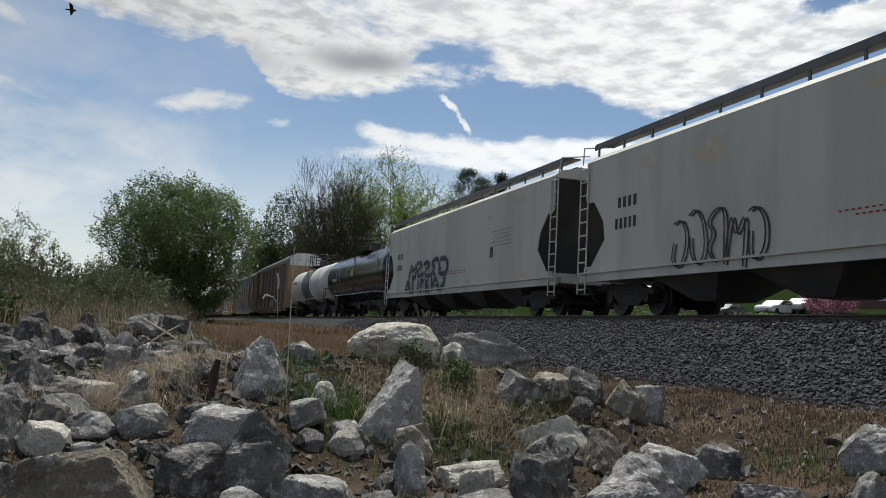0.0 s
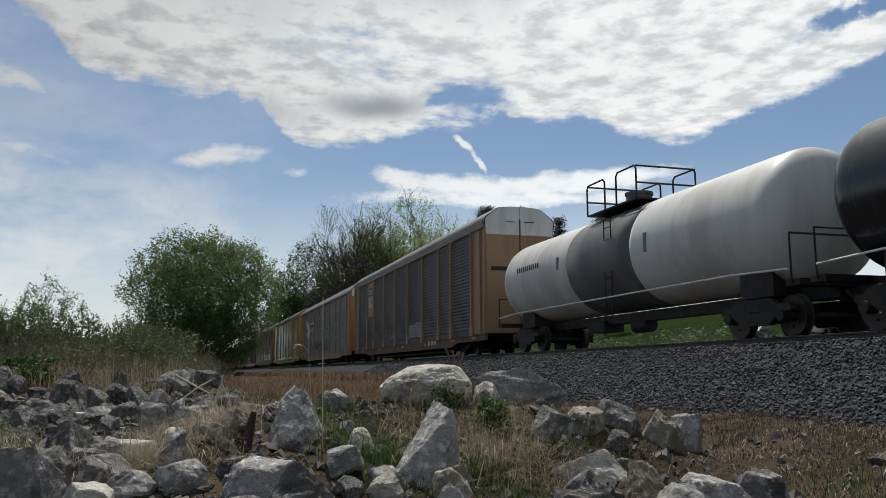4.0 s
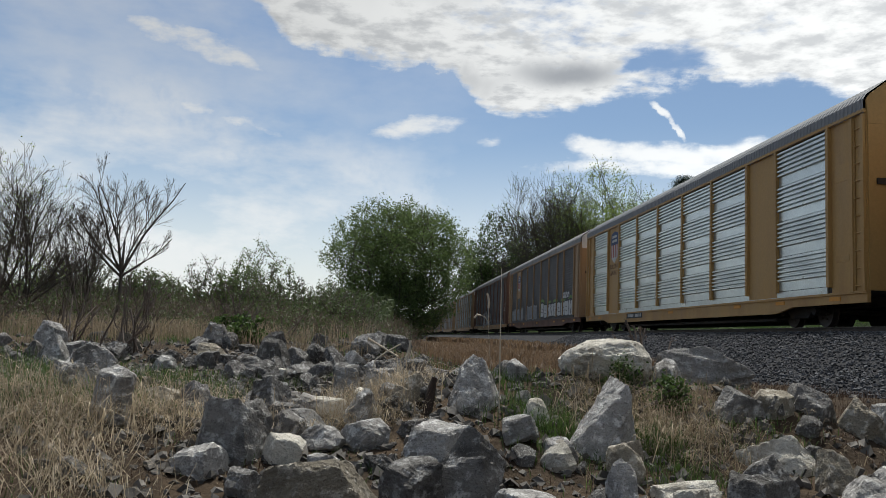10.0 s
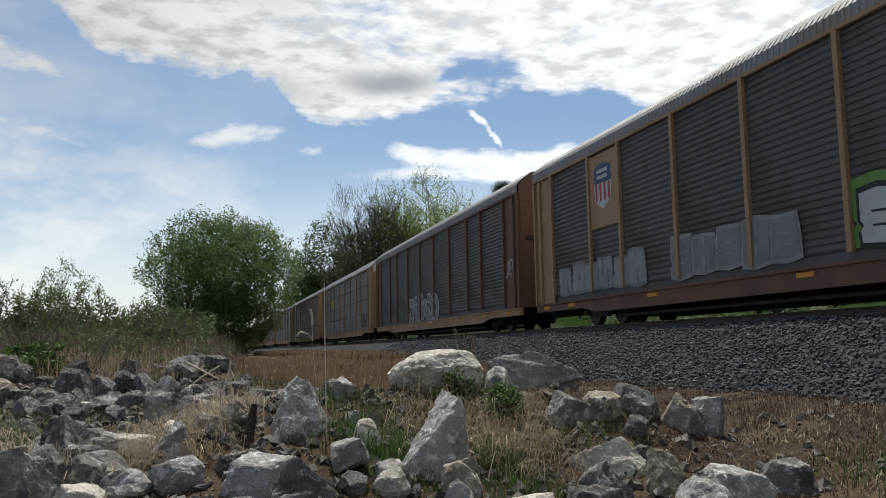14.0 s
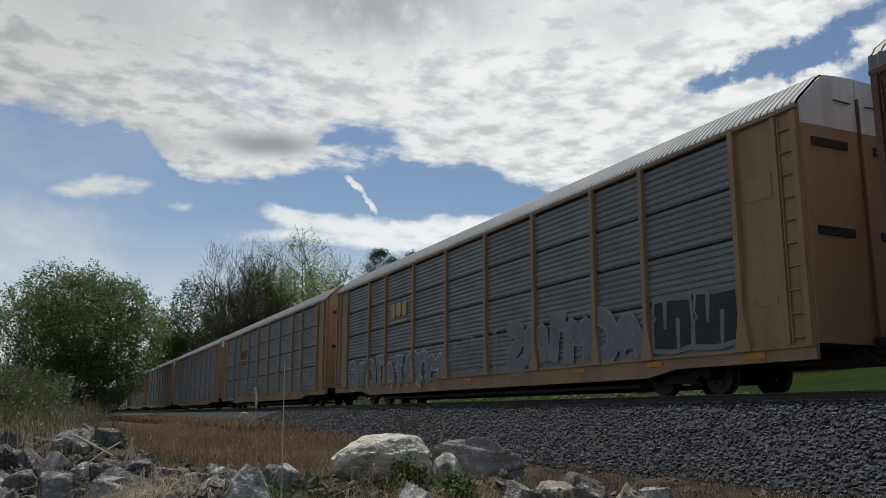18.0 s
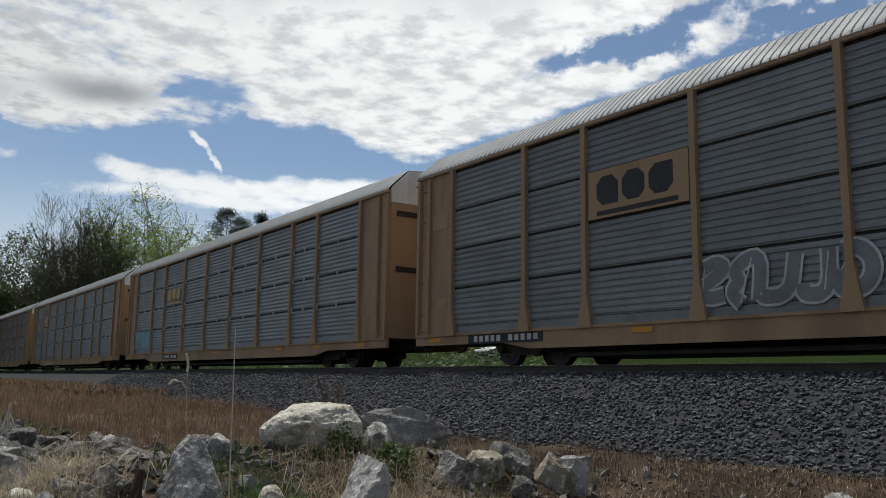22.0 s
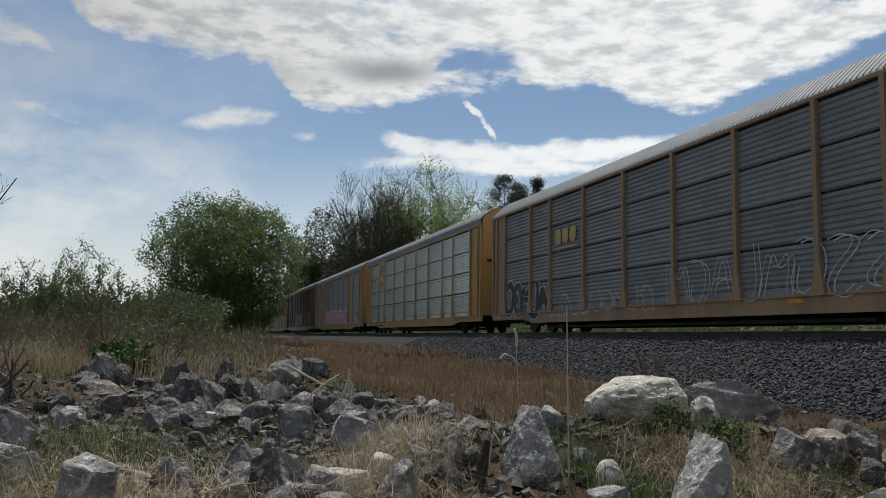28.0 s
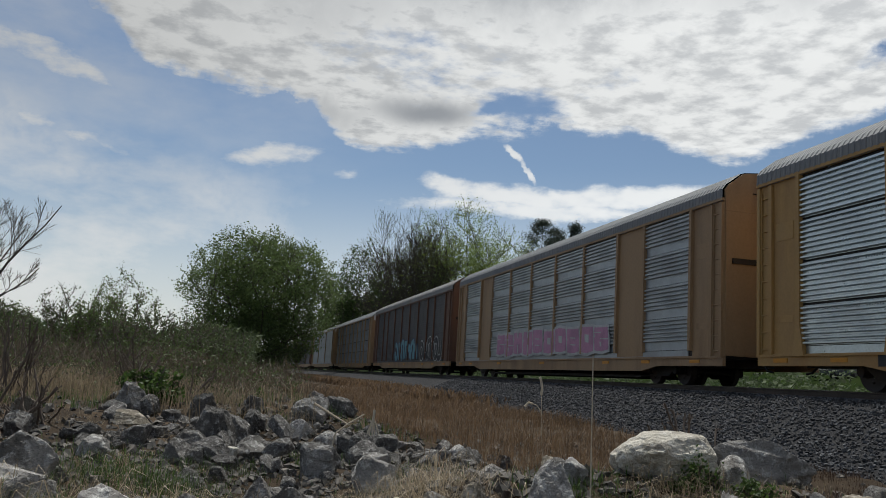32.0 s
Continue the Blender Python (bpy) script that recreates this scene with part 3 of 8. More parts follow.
def build_track():
    rnd = random.Random(5)
    bed = bmesh.new()
    prof = [(TOE - 0.4, -1.62), (TOE, -1.42), (10.0, ballast_z(10.0)), (SHOULDER, -0.2), (TRACK_X * 2 - SHOULDER, -0.2), (TRACK_X * 2 - TOE, -1.42), (TRACK_X * 2 - TOE, -2.2), (TOE - 0.4, -2.2)]
    extrude_y(bed, prof, -80, 900)
    tagged(new("ballast_bed", mesh_of("ballast_bed", bed, M["ballast_bed"])), "sloping bed of grey crushed stone under the track", "ballast", kind="structure")
    # loose stones on the near slope
    ico = [(0, 0, 1), (0.894, 0, 0.447), (0.276, 0.851, 0.447), (-0.724, 0.526, 0.447), (-0.724, -0.526, 0.447), (0.276, -0.851, 0.447), (0.3, 0.3, -0.6), (-0.5, 0.1, -0.6), (0.2, -0.5, -0.6)]
    tri = [(0, 1, 2), (0, 2, 3), (0, 3, 4), (0, 4, 5), (0, 5, 1), (1, 6, 2), (2, 6, 3), (3, 6, 7), (3, 7, 4), (4, 7, 8), (4, 8, 5), (5, 8, 1), (1, 8, 6)]
    verts, faces = [], []
    for _ in range(30000):
        y = 1 + 46 * rnd.random() ** 1.6
        x = TOE - 0.35 + (12.4 - TOE) * rnd.random()
        if x < TOE and rnd.random() < 0.6:
            continue
        s = rnd.uniform(0.022, 0.05) * (1.0 + max(0, y - 18) * 0.02)
        m = Matrix.Rotation(rnd.uniform(0, 6.3), 3, "Z") @ Matrix.Rotation(rnd.uniform(0, 6.3), 3, "X") @ Matrix.Diagonal((s * rnd.uniform(0.8, 1.5), s, s * rnd.uniform(0.6, 1.0)))
        z = max(ballast_z(x), -1.5) + 0.012
        o = len(verts)
        for v in ico:
            p = m @ Vector(v)
            verts.append((p.x + x, p.y + y, p.z + z))
        faces += [(a + o, b + o, c + o) for a, b, c in tri]
    tagged(new("ballast_stones", raw_mesh("ballast_stones", verts, faces, M["ballast"])), "loose angular grey track stones", "gravel", kind="stuff")
    rail_prof = [(-0.07, -0.18), (0.07, -0.18), (0.07, -0.165), (0.012, -0.14), (0.012, -0.045), (0.036, -0.035), (0.036, -0.006), (0.03, -0.001), (-0.03, -0.001), (-0.036, -0.006), (-0.036, -0.035), (-0.012, -0.045), (-0.012, -0.14), (-0.07, -0.165)]
    for side in (-1, 1):
        bm = bmesh.new()
        extrude_y(bm, rail_prof, -80, 900)
        rail = tagged(new("rail", mesh_of("rail", bm, M["rail_steel"])), "rusty steel rail with a polished head", "rail", "rails of the track", kind="structure")
        rail.location.x = TRACK_X + side * 0.7525
        bm = bmesh.new()
        box(bm, -0.026, 0.026, -80, 900, -0.002, 0.0015)
        part("running_surface", bm, M["rail_top"], rail, "polished rail head")
    bm = bmesh.new()
    box(bm, -1.3, 1.3, -0.115, 0.115, -0.33, -0.178)
    bmesh.ops.bevel(bm, geom=bm.edges[:], offset=0.012, segments=1, affect="EDGES")
    tie = mesh_of("tie", bm, M["tie_wood"])
    ties = tagged(new("sleepers", None), "dark timber sleepers under the rails", "sleepers", kind="structure")
    for k in range(150):
        t = part("sleeper", tie, None, ties)
        t.location = (TRACK_X + rnd.uniform(-0.04, 0.04), -4 + 0.5 * k, 0)
        t.rotation_euler.z = rnd.uniform(-0.015, 0.015)


build_ground()
build_track()


# ---- the train ----
# Each car's own space: x across (the side towards the camera is -1.5), y from its front end back, z from the rail.
BODY, PITCH = 27.1, 28.65
POSTS = (1.62, 4.48, 6.42, 9.27, 12.13, 14.98, 17.84, 20.69, 22.63, 25.48)
LEVELS = (0.99, 1.97, 2.98, 3.99, 5.02)
SHARED = {}
AXLES = []                           # wheelsets that turn


def wheelset(parent, y):
    if "wheelset" not in SHARED:
        bm = bmesh.new()
        tube(bm, (-1.0, 0, 0), (1.0, 0, 0), 0.075, sides=10)
        for s in (-1, 1):
            ring = [(0.0, 0.12), (0.03, 0.12), (0.045, 0.33), (0.06, 0.42), (-0.07, 0.43), (-0.085, 0.455), (-0.115, 0.45), (-0.10, 0.33), (-0.05, 0.14)]
            rows = []
            for k in range(28):
                a = 2 * math.pi * k / 28
                rows.append([bm.verts.new((s * (0.7525 + dx), math.cos(a) * r, math.sin(a) * r)) for dx, r in ring])
            for k in range(28):
                for j in range(len(ring)):
                    i = (j + 1) % len(ring)
                    bm.faces.new((rows[k][j], rows[k][i], rows[(k + 1) % 28][i], rows[(k + 1) % 28][j]))
            for k in range(6):
                a = math.pi * k / 3
                tube(bm, (s * 0.80, math.cos(a) * 0.22, math.sin(a) * 0.22), (s * 0.83, math.cos(a) * 0.22, math.sin(a) * 0.22), 0.03, sides=6)
        SHARED["wheelset"] = mesh_of("wheelset", bm, M["wheel_steel"])
    w = part("wheelset", SHARED["wheelset"], None, parent)
    w.location = (0, y, 0.42)
    AXLES.append(w)
    return w


def truck(car, y):
    """A two-axle bogie: side frames, bolster, springs, wheelsets."""
    if "sideframe" not in SHARED:
        bm = bmesh.new()
        pts = [(-1.15, 0.52), (-1.12, 0.66), (-0.75, 0.66), (-0.45, 0.80), (0.45, 0.80), (0.75, 0.66), (1.12, 0.66), (1.15, 0.52), (0.72, 0.44), (0.45, 0.24), (-0.45, 0.24), (-0.72, 0.44)]
        a = [bm.verts.new((-0.08, p, z)) for p, z in pts]
        b = [bm.verts.new((0.08, p, z)) for p, z in pts]
        n = len(pts)
        for k in range(n):
            bm.faces.new((a[k], a[(k + 1) % n], b[(k + 1) % n], b[k]))
        bm.faces.new(a[::-1])
        bm.faces.new(b)
        for s in (-1, 1):
            tube(bm, (-0.14, s * 0.88, 0.42), (0.14, s * 0.88, 0.42), 0.12, sides=12)
        SHARED["sideframe"] = mesh_of("side_frame", bm, M["black_steel"])
        bm = bmesh.new()
        box(bm, -1.1, 1.1, -0.2, 0.2, 0.5, 0.74)
        bmesh.ops.bevel(bm, geom=bm.edges[:], offset=0.03, segments=1, affect="EDGES")
        tube(bm, (0, 0, 0.7), (0, 0, 0.86), 0.2, sides=12)
        SHARED["bolster"] = mesh_of("bolster", bm, M["black_steel"])
        bm = bmesh.new()
        for s in (-0.2, 0, 0.2):
            for j in range(5):
                tube(bm, (0, s, 0.3 + j * 0.04), (0, s, 0.32 + j * 0.04), 0.075, sides=8)
        SHARED["springs"] = mesh_of("springs", bm, M["wheel_steel"])
    for s in (-1, 1):
        f = part("side_frame", SHARED["sideframe"], None, car, at=(s * 1.0, y, 0))
        part("spring_pack", SHARED["springs"], None, f, at=(-s * 0.1, 0, 0.06))
    part("bolster", SHARED["bolster"], None, car, at=(0, y, 0))
    for s in (-1, 1):
        wheelset(car, y + s * 0.88)


def coupler(car, y, way):
    if "coupler" not in SHARED:
        bm = bmesh.new()
        box(bm, -0.10, 0.10, -0.42, 0.6, 0.72, 0.94)
        box(bm, -0.20, 0.14, -0.62, -0.38, 0.70, 0.98)
        box(bm, -0.20, -0.10, -0.75, -0.55, 0.72, 0.96)
        bmesh.ops.bevel(bm, geom=bm.edges[:], offset=0.025, segments=1, affect="EDGES")
        SHARED["coupler"] = mesh_of("coupler", bm, M["black_steel"])
        bm = bmesh.new()
        rod(bm, [(-0.35, 0.1, 0.85), (-0.36, -0.15, 0.6), (-0.36, -0.35, 0.45), (-0.33, -0.55, 0.42)], 0.03, 6)
        SHARED["hose"] = mesh_of("hose", bm, M["rubber"])
    c = part("coupler", SHARED["coupler"], None, car, at=(0, y, 0))
    h = part("air_hose", SHARED["hose"], None, car, at=(0, y, 0))
    if way > 0:
        c.rotation_euler.z = h.rotation_euler.z = math.pi


def panel_mesh(width, height, mat, ribs, depth, band=0):
    """A pressed steel panel with level ribs; its back is closed."""
    key = ("panel", round(width, 2), round(height, 2), mat, ribs, depth, band)
    if key not in SHARED:
        bm = bmesh.new()
        prof = [(0.03, 0.0), (-0.005, 0.0)]
        for k in range(band, ribs):
            z = height * (k + 0.5) / ribs
            q = height / ribs
            prof += [(-0.005, z - 0.38 * q), (-depth, z - 0.20 * q), (-depth, z + 0.14 * q), (-0.005, z + 0.34 * q)]
        prof += [(-0.005, height), (0.03, height)]
        extrude_y(bm, prof, 0, width)
        SHARED[key] = mesh_of("panel", bm, M[mat])
    return SHARED[key]


def post_mesh(mat, foot):
    key = ("post", mat, foot)
    if key not in SHARED:
        bm = bmesh.new()
        box(bm, -0.10, 0.02, -0.065, 0.065, 0.95 if not foot else 1.5, 5.06)
        if foot:
            # the flared foot
            a = [bm.verts.new(p) for p in ((-0.10, -0.065, 1.5), (-0.10, 0.065, 1.5), (-0.10, 0.20, 0.74), (-0.10, -0.20, 0.74))]
            b = [bm.verts.new((0.02, v.co.y, v.co.z)) for v in a]
            bm.faces.new(a)
            bm.faces.new(b[::-1])
            for k in range(4):
                bm.faces.new((a[k], b[k], b[(k + 1) % 4], a[(k + 1) % 4]))
        SHARED[key] = mesh_of("post", bm, M[mat])
    return SHARED[key]


# half of the roof's outline: square-shouldered on some cars, a long slope on the others
ROOFS = {"square": [(1.52, 5.02), (1.54, 5.10), (1.53, 5.36), (1.43, 5.50), (0.97, 5.84), (0.85, 5.88), (0.45, 5.92), (0, 5.93)],
         "sloped": [(1.52, 5.02), (1.54, 5.10), (1.50, 5.18), (1.42, 5.27), (0.94, 5.72), (0.84, 5.78), (0.42, 5.82), (0, 5.83)]}


def roof_mesh(mat, form):
    if ("roof", mat, form) not in SHARED:
        half = ROOFS[form]
        line = [(-x, z) for x, z in half] + [(x, z) for x, z in half[-2::-1]]
        bm = bmesh.new()
        ys, n = [], 150
        q = BODY / n
        for k in range(n):
            y = BODY * k / n
            ys += [(y, 0.0), (y + 0.5 * q, 0.0), (y + 0.62 * q, 0.012), (y + 0.88 * q, 0.012)]
        ys.append((BODY, 0.0))
        rows = []
        for y, lift in ys:
            rows.append([bm.verts.new((x * (1 + lift * 0.7), y, z + lift)) for x, z in line])
        for a, b in zip(rows, rows[1:]):
            for k in range(len(line) - 1):
                bm.faces.new((a[k], a[k + 1], b[k + 1], b[k]))
        SHARED[("roof", mat, form)] = mesh_of("roof", bm, M[mat])
    return SHARED[("roof", mat, form)]


def end_wall(car, y, way, mats, form):
    """The doors that close a car's end: two leaves with a pale top, slots, rungs and hinges."""
    key = ("end", way, mats["end"], mats["cap"], form)
    if key not in SHARED:
        out = []
        for side in (-1, 1):
            bm = bmesh.new()
            pts = [(0.012, 0.8), (1.2, 0.8), (1.44, 0.8), (1.44, 4.75), (0.012, 4.75)]
            a = [bm.verts.new((side * x, -way * 0.02, z)) for x, z in pts]
            b = [bm.verts.new((side * x, way * 0.04, z)) for x, z in pts]
            n = len(pts)
            bm.faces.new(a)
            bm.faces.new(b[::-1])
            for k in range(n):
                bm.faces.new((a[k], a[(k + 1) % n], b[(k + 1) % n], b[k]))
            out.append(mesh_of("end_door", bm, M[mats["end"]]))
            bm = bmesh.new()
            pts = [(0.012, 4.755), (1.44, 4.755)] + [(x * 0.965, z - 0.02) for x, z in ROOFS[form][2:-1]] + [(0.012, ROOFS[form][-1][1] - 0.02)]
            a = [bm.verts.new((side * x, -way * 0.02, z)) for x, z in pts]
            b = [bm.verts.new((side * x, way * 0.04, z)) for x, z in pts]
            n = len(pts)
            bm.faces.new(a)
            bm.faces.new(b[::-1])
            for k in range(n):
                bm.faces.new((a[k], a[(k + 1) % n], b[(k + 1) % n], b[k]))
            out.append(mesh_of("end_cap", bm, M[mats["cap"]]))
        for z in (3.3,) if form == "square" else (2.72, 4.36):
            for x in (-1.25, 0.35):
                bm = bmesh.new()
                box(bm, x, x + 0.9, min(way * 0.04, way * 0.075), max(way * 0.04, way * 0.075), z, z + 0.15)
                out.append(("vent_slot", mesh_of("vent_slot", bm, M["black_steel"])))
        bm = bmesh.new()
        box(bm, -0.022, 0.022, min(way * 0.04, way * 0.09), max(way * 0.04, way * 0.09), 0.9, 5.4)
        out.append(("locking_bar", mesh_of("locking_bar", bm, M["rust_brown"])))
        for s_ in (-1, 1):
            bm = bmesh.new()
            rod(bm, [(s_ * 0.2, way * 0.07, 5.28), (s_ * 0.62, way * 0.07, 5.30)], 0.014)
            out.append(("grab_bar", mesh_of("grab_bar", bm, M["black_steel"])))
        SHARED[key] = out
    d = SHARED[key]
    for k in (0, 2):
        leaf = part("end_door", d[k], None, car, at=(0, y, 0))
        part("upper_cap", d[k + 1], None, leaf)
    for name, data in d[4:]:
        part(name, data, None, car, at=(0, y, 0))


def ladder(parent, x, y, z0, z1, across="y", width=0.42, step=0.36, mat="tan", r=0.018, name="ladder"):
    key = (name, across, round(z0, 2), round(z1, 2), width, mat)
    if key not in SHARED:
        bm = bmesh.new()
        ax = (lambda s, z: (0, s, z)) if across == "y" else (lambda s, z: (s, 0, z))
        for s in (-width / 2, width / 2):
            tube(bm, ax(s, z0), ax(s, z1), r, sides=6)
        z = z0 + 0.12
        while z < z1:
            tube(bm, ax(-width / 2, z), ax(width / 2, z), r, sides=6)
            z += step
        SHARED[key] = mesh_of(name, bm, M[mat])
    return part(name, SHARED[key], None, parent, at=(x, y, 0))


def autorack(mats, label, detail=True, ribs=7, depth=0.026, solid=(), foot=True, seams=True, band=0, form="sloped"):
    """A tall enclosed car carrier. solid: bays on the near side that are plain painted sheet."""
    car = tagged(new("autorack_car", None), label, "railcar", "cars of the train")
    bm = bmesh.new()
    # floor and side sills, deeper between the bogies
    for s in (-1, 1):
        prof = [(0.0, 0.74), (0.0, 0.52), (3.6, 0.52), (4.6, 0.36), (BODY - 4.6, 0.36), (BODY - 3.6, 0.52), (BODY, 0.52), (BODY, 0.74)]
        a = [bm.verts.new((s * 1.49, y, z)) for y, z in prof]
        b = [bm.verts.new((s * 1.40, y, z)) for y, z in prof]
        n = len(prof)
        bm.faces.new(a)
        bm.faces.new(b[::-1])
        for k in range(n):
            bm.faces.new((a[k], b[k], b[(k + 1) % n], a[(k + 1) % n]))
        box(bm, s * 1.40 if s > 0 else -1.53, s * 1.40 if s < 0 else 1.53, 0, BODY, 0.74, 0.80)
    part("side_sill", bm, M[mats["sill"]], car)
    bm = bmesh.new()
    box(bm, -1.4, 1.4, 0.05, BODY - 0.05, 0.74, 0.9)
    box(bm, -0.3, 0.3, 0.3, BODY - 0.3, 0.55, 0.74)
    box(bm, -0.32, 0.32, 5.6, BODY - 5.6, 0.22, 0.55)
    box(bm, -1.12, 1.12, 5.3, BODY - 5.3, 0.18, 0.26)
    for k in range(9):
        y = 6.2 + k * (BODY - 12.4) / 8
        box(bm, -1.38, 1.38, y - 0.06, y + 0.06, 0.40, 0.74)
    part("underframe", bm, M["black_steel"], car)
    if "brake" not in SHARED:
        bm = bmesh.new()
        tube(bm, (-0.75, 11.4, 0.5), (-0.75, 13.0, 0.5), 0.17, sides=12)
        box(bm, -1.0, -0.55, 13.6, 14.2, 0.32, 0.72)
        tube(bm, (-0.95, 15.2, 0.48), (-0.95, 15.9, 0.48), 0.13, sides=10)
        rod(bm, [(-1.1, 5.0, 0.56), (-1.1, 11.0, 0.50), (-1.1, 16.5, 0.50), (-1.1, BODY - 5.0, 0.56)], 0.028)
        SHARED["brake"] = mesh_of("brake_gear", bm, M["black_steel"])
    part("brake_gear", SHARED["brake"], None, car)
    part("roof", roof_mesh(mats["roof"], form), None, car)
    # the far side in one sheet, with its ribs
    if ("far", mats["panel"]) not in SHARED:
        bm = bmesh.new()
        prof = [(1.44, 0.8)]
        for k in range(28):
            z = 0.85 + k * 0.15
            prof += [(1.44, z), (1.47, z + 0.05), (1.47, z + 0.1)]
        prof += [(1.44, 5.05), (1.41, 5.05), (1.41, 0.8)]
        extrude_y(bm, prof, 0, BODY)
        SHARED[("far", mats["panel"])] = mesh_of("far_side", bm, M[mats["panel"]])
    part("far_side", SHARED[("far", mats["panel"])], None, car)
    part("top_rail", _rail(mats["post"]), None, car)
    if detail:
        for k, (y0, y1) in enumerate(zip(POSTS, POSTS[1:])):
            if k in solid:
                bm = bmesh.new()
                box(bm, -1.475, -1.44, y0 + 0.05, y1 - 0.05, 0.82, 5.05)
                part("plain_panel", bm, M[mats["post"]], car)
                continue
            if seams:
                for z0, z1 in zip(LEVELS, LEVELS[1:]):
                    part("side_panel", panel_mesh(y1 - y0 - 0.12, z1 - z0 - (0.06 if not band else 0.012), mats["panel"], ribs, depth, band), None, car, at=(-1.46, y0 + 0.06, z0))
            else:
                part("side_panel", panel_mesh(y1 - y0 - 0.12, 4.03, mats["panel"], ribs * 4, depth), None, car, at=(-1.46, y0 + 0.06, 0.99))
        for y in POSTS:
            part("post", post_mesh(mats["post"], foot), None, car, at=(-1.47, y, 0))
        backing = SHARED.get("backing")
        if backing is None:
            bm = bmesh.new()
            box(bm, -1.425, -1.41, 0.1, BODY - 0.1, 0.8, 5.04)
            backing = SHARED["backing"] = mesh_of("inner_lining", bm, M["black_steel"])
        part("inner_lining", backing, None, car)
        bm_key = ("skirt", mats["panel"])
        if bm_key not in SHARED:
            bm = bmesh.new()
            box(bm, -1.47, -1.43, 1.8, BODY - 1.8, 0.80, 0.975)
            SHARED[bm_key] = mesh_of("lower_skirt", bm, M[mats["panel"]])
        part("lower_skirt", SHARED[bm_key], None, car)
    else:
        part("near_side", panel_mesh(BODY - 3.24, 4.2, mats["panel"], 28, depth), None, car, at=(-1.46, 1.62, 0.82))
        for y in POSTS[::3]:
            part("post", post_mesh(mats["post"], False), None, car, at=(-1.47, y, 0))
    for y0, y1 in ((0.0, 1.62), (25.48, BODY)):
        key = ("endside", mats["end"], y0)
        if key not in SHARED:
            bm = bmesh.new()
            box(bm, -1.475, -1.43, y0 + (0.0 if y0 == 0 else 0.05), y1 - (0.05 if y0 == 0 else 0.0), 0.8, 5.04)
            SHARED[key] = mesh_of("end_side", bm, M[mats["end"]])
        sheet = part("end_side", SHARED[key], None, car)
        key = ("endbits", mats["end"])
        if key not in SHARED:
            bm = bmesh.new()
            box(bm, -1.545, -1.475, 0, 0.12, 0.78, 5.0)
            bm2 = bmesh.new()
            box(bm2, -1.487, -1.475, -0.33, 0.33, 3.55, 3.98)
            bm3 = bmesh.new()
            box(bm3, -1.485, -1.475, -0.3, 0.3, 1.55, 1.72)
            SHARED[key] = (mesh_of("corner_post", bm, M[mats["end"]]), mesh_of("placard_frame", bm2, M[mats["end"]]), mesh_of("step_plate", bm3, M[mats["end"]]))
        for yy in (0.02, 0.50) if y0 == 0 else (BODY - 0.14, BODY - 0.62):
            part("corner_post", SHARED[key][0], None, sheet, at=(0, yy, 0))
        mid = 1.05 if y0 == 0 else BODY - 1.05
        if detail:
            part("placard_frame", SHARED[key][1], None, sheet, at=(0, mid, 0))
            part("step_plate", SHARED[key][2], None, sheet, at=(0, mid, 0))
        if detail:
            ladder(car, -1.50, 0.32 if y0 == 0 else BODY - 0.32, 0.8, 4.9, width=0.30, step=0.42, mat=mats["end"])
    end_wall(car, 0.0, -1, mats, form)
    end_wall(car, BODY, 1, mats, form)
    truck(car, 4.0)
    truck(car, BODY - 4.0)
    coupler(car, 0.0, -1)
    coupler(car, BODY, 1)
    return car


def _rail(mat):
    if ("toprail", mat) not in SHARED:
        bm = bmesh.new()
        box(bm, -1.55, -1.43, 0, BODY, 5.04, 5.12)
        SHARED[("toprail", mat)] = mesh_of("top_rail", bm, M[mat])
    return SHARED[("toprail", mat)]


def mats_of(panel="panel_grey", post="tan", sill="tan", roof="roof_silver", end="tan", cap="white_paint"):
    return dict(panel=panel, post=post, sill=sill, roof=roof, end=end, cap=cap)


# ---- painted marks on cars: each lies a few millimetres proud of its panel ----
def flat_poly(bm, pts, x, scale=1.0):
    """A thin plate from (y, z) points on the near side."""
    a = [bm.verts.new((x, y, z)) for y, z in pts]
    b = [bm.verts.new((x + 0.006, y, z)) for y, z in pts]
    n = len(pts)
    bm.faces.new(a)
    bm.faces.new(b[::-1])
    for k in range(n):
        bm.faces.new((a[k], b[k], b[(k + 1) % n], a[(k + 1) % n]))


def rounded(pts, times=2):
    """Cuts the corners of a line of points, so that it swings like a sprayed stroke."""
    for _ in range(times):
        out = [pts[0]]
        for (a, b), (c, d) in zip(pts, pts[1:]):
            out += [(a * 0.75 + c * 0.25, b * 0.75 + d * 0.25), (a * 0.25 + c * 0.75, b * 0.25 + d * 0.75)]
        pts = out + [pts[-1]]
    return pts


def stroke(bm, pts, w, x):
    """A painted line of a given width through (y, z) points, one ribbon."""
    n = len(pts)
    sides = []
    for i, (y, z) in enumerate(pts):
        (ya, za), (yb, zb) = pts[max(0, i - 1)], pts[min(n - 1, i + 1)]
        d = math.hypot(yb - ya, zb - za) or 1.0
        ny, nz = -(zb - za) / d * w / 2, (yb - ya) / d * w / 2
        k = x - 0.0002 * i
        sides.append((bm.verts.new((k, y + ny, z + nz)), bm.verts.new((k, y - ny, z - nz))))
    for (a, b), (c, d) in zip(sides, sides[1:]):
        bm.faces.new((a, b, d, c))


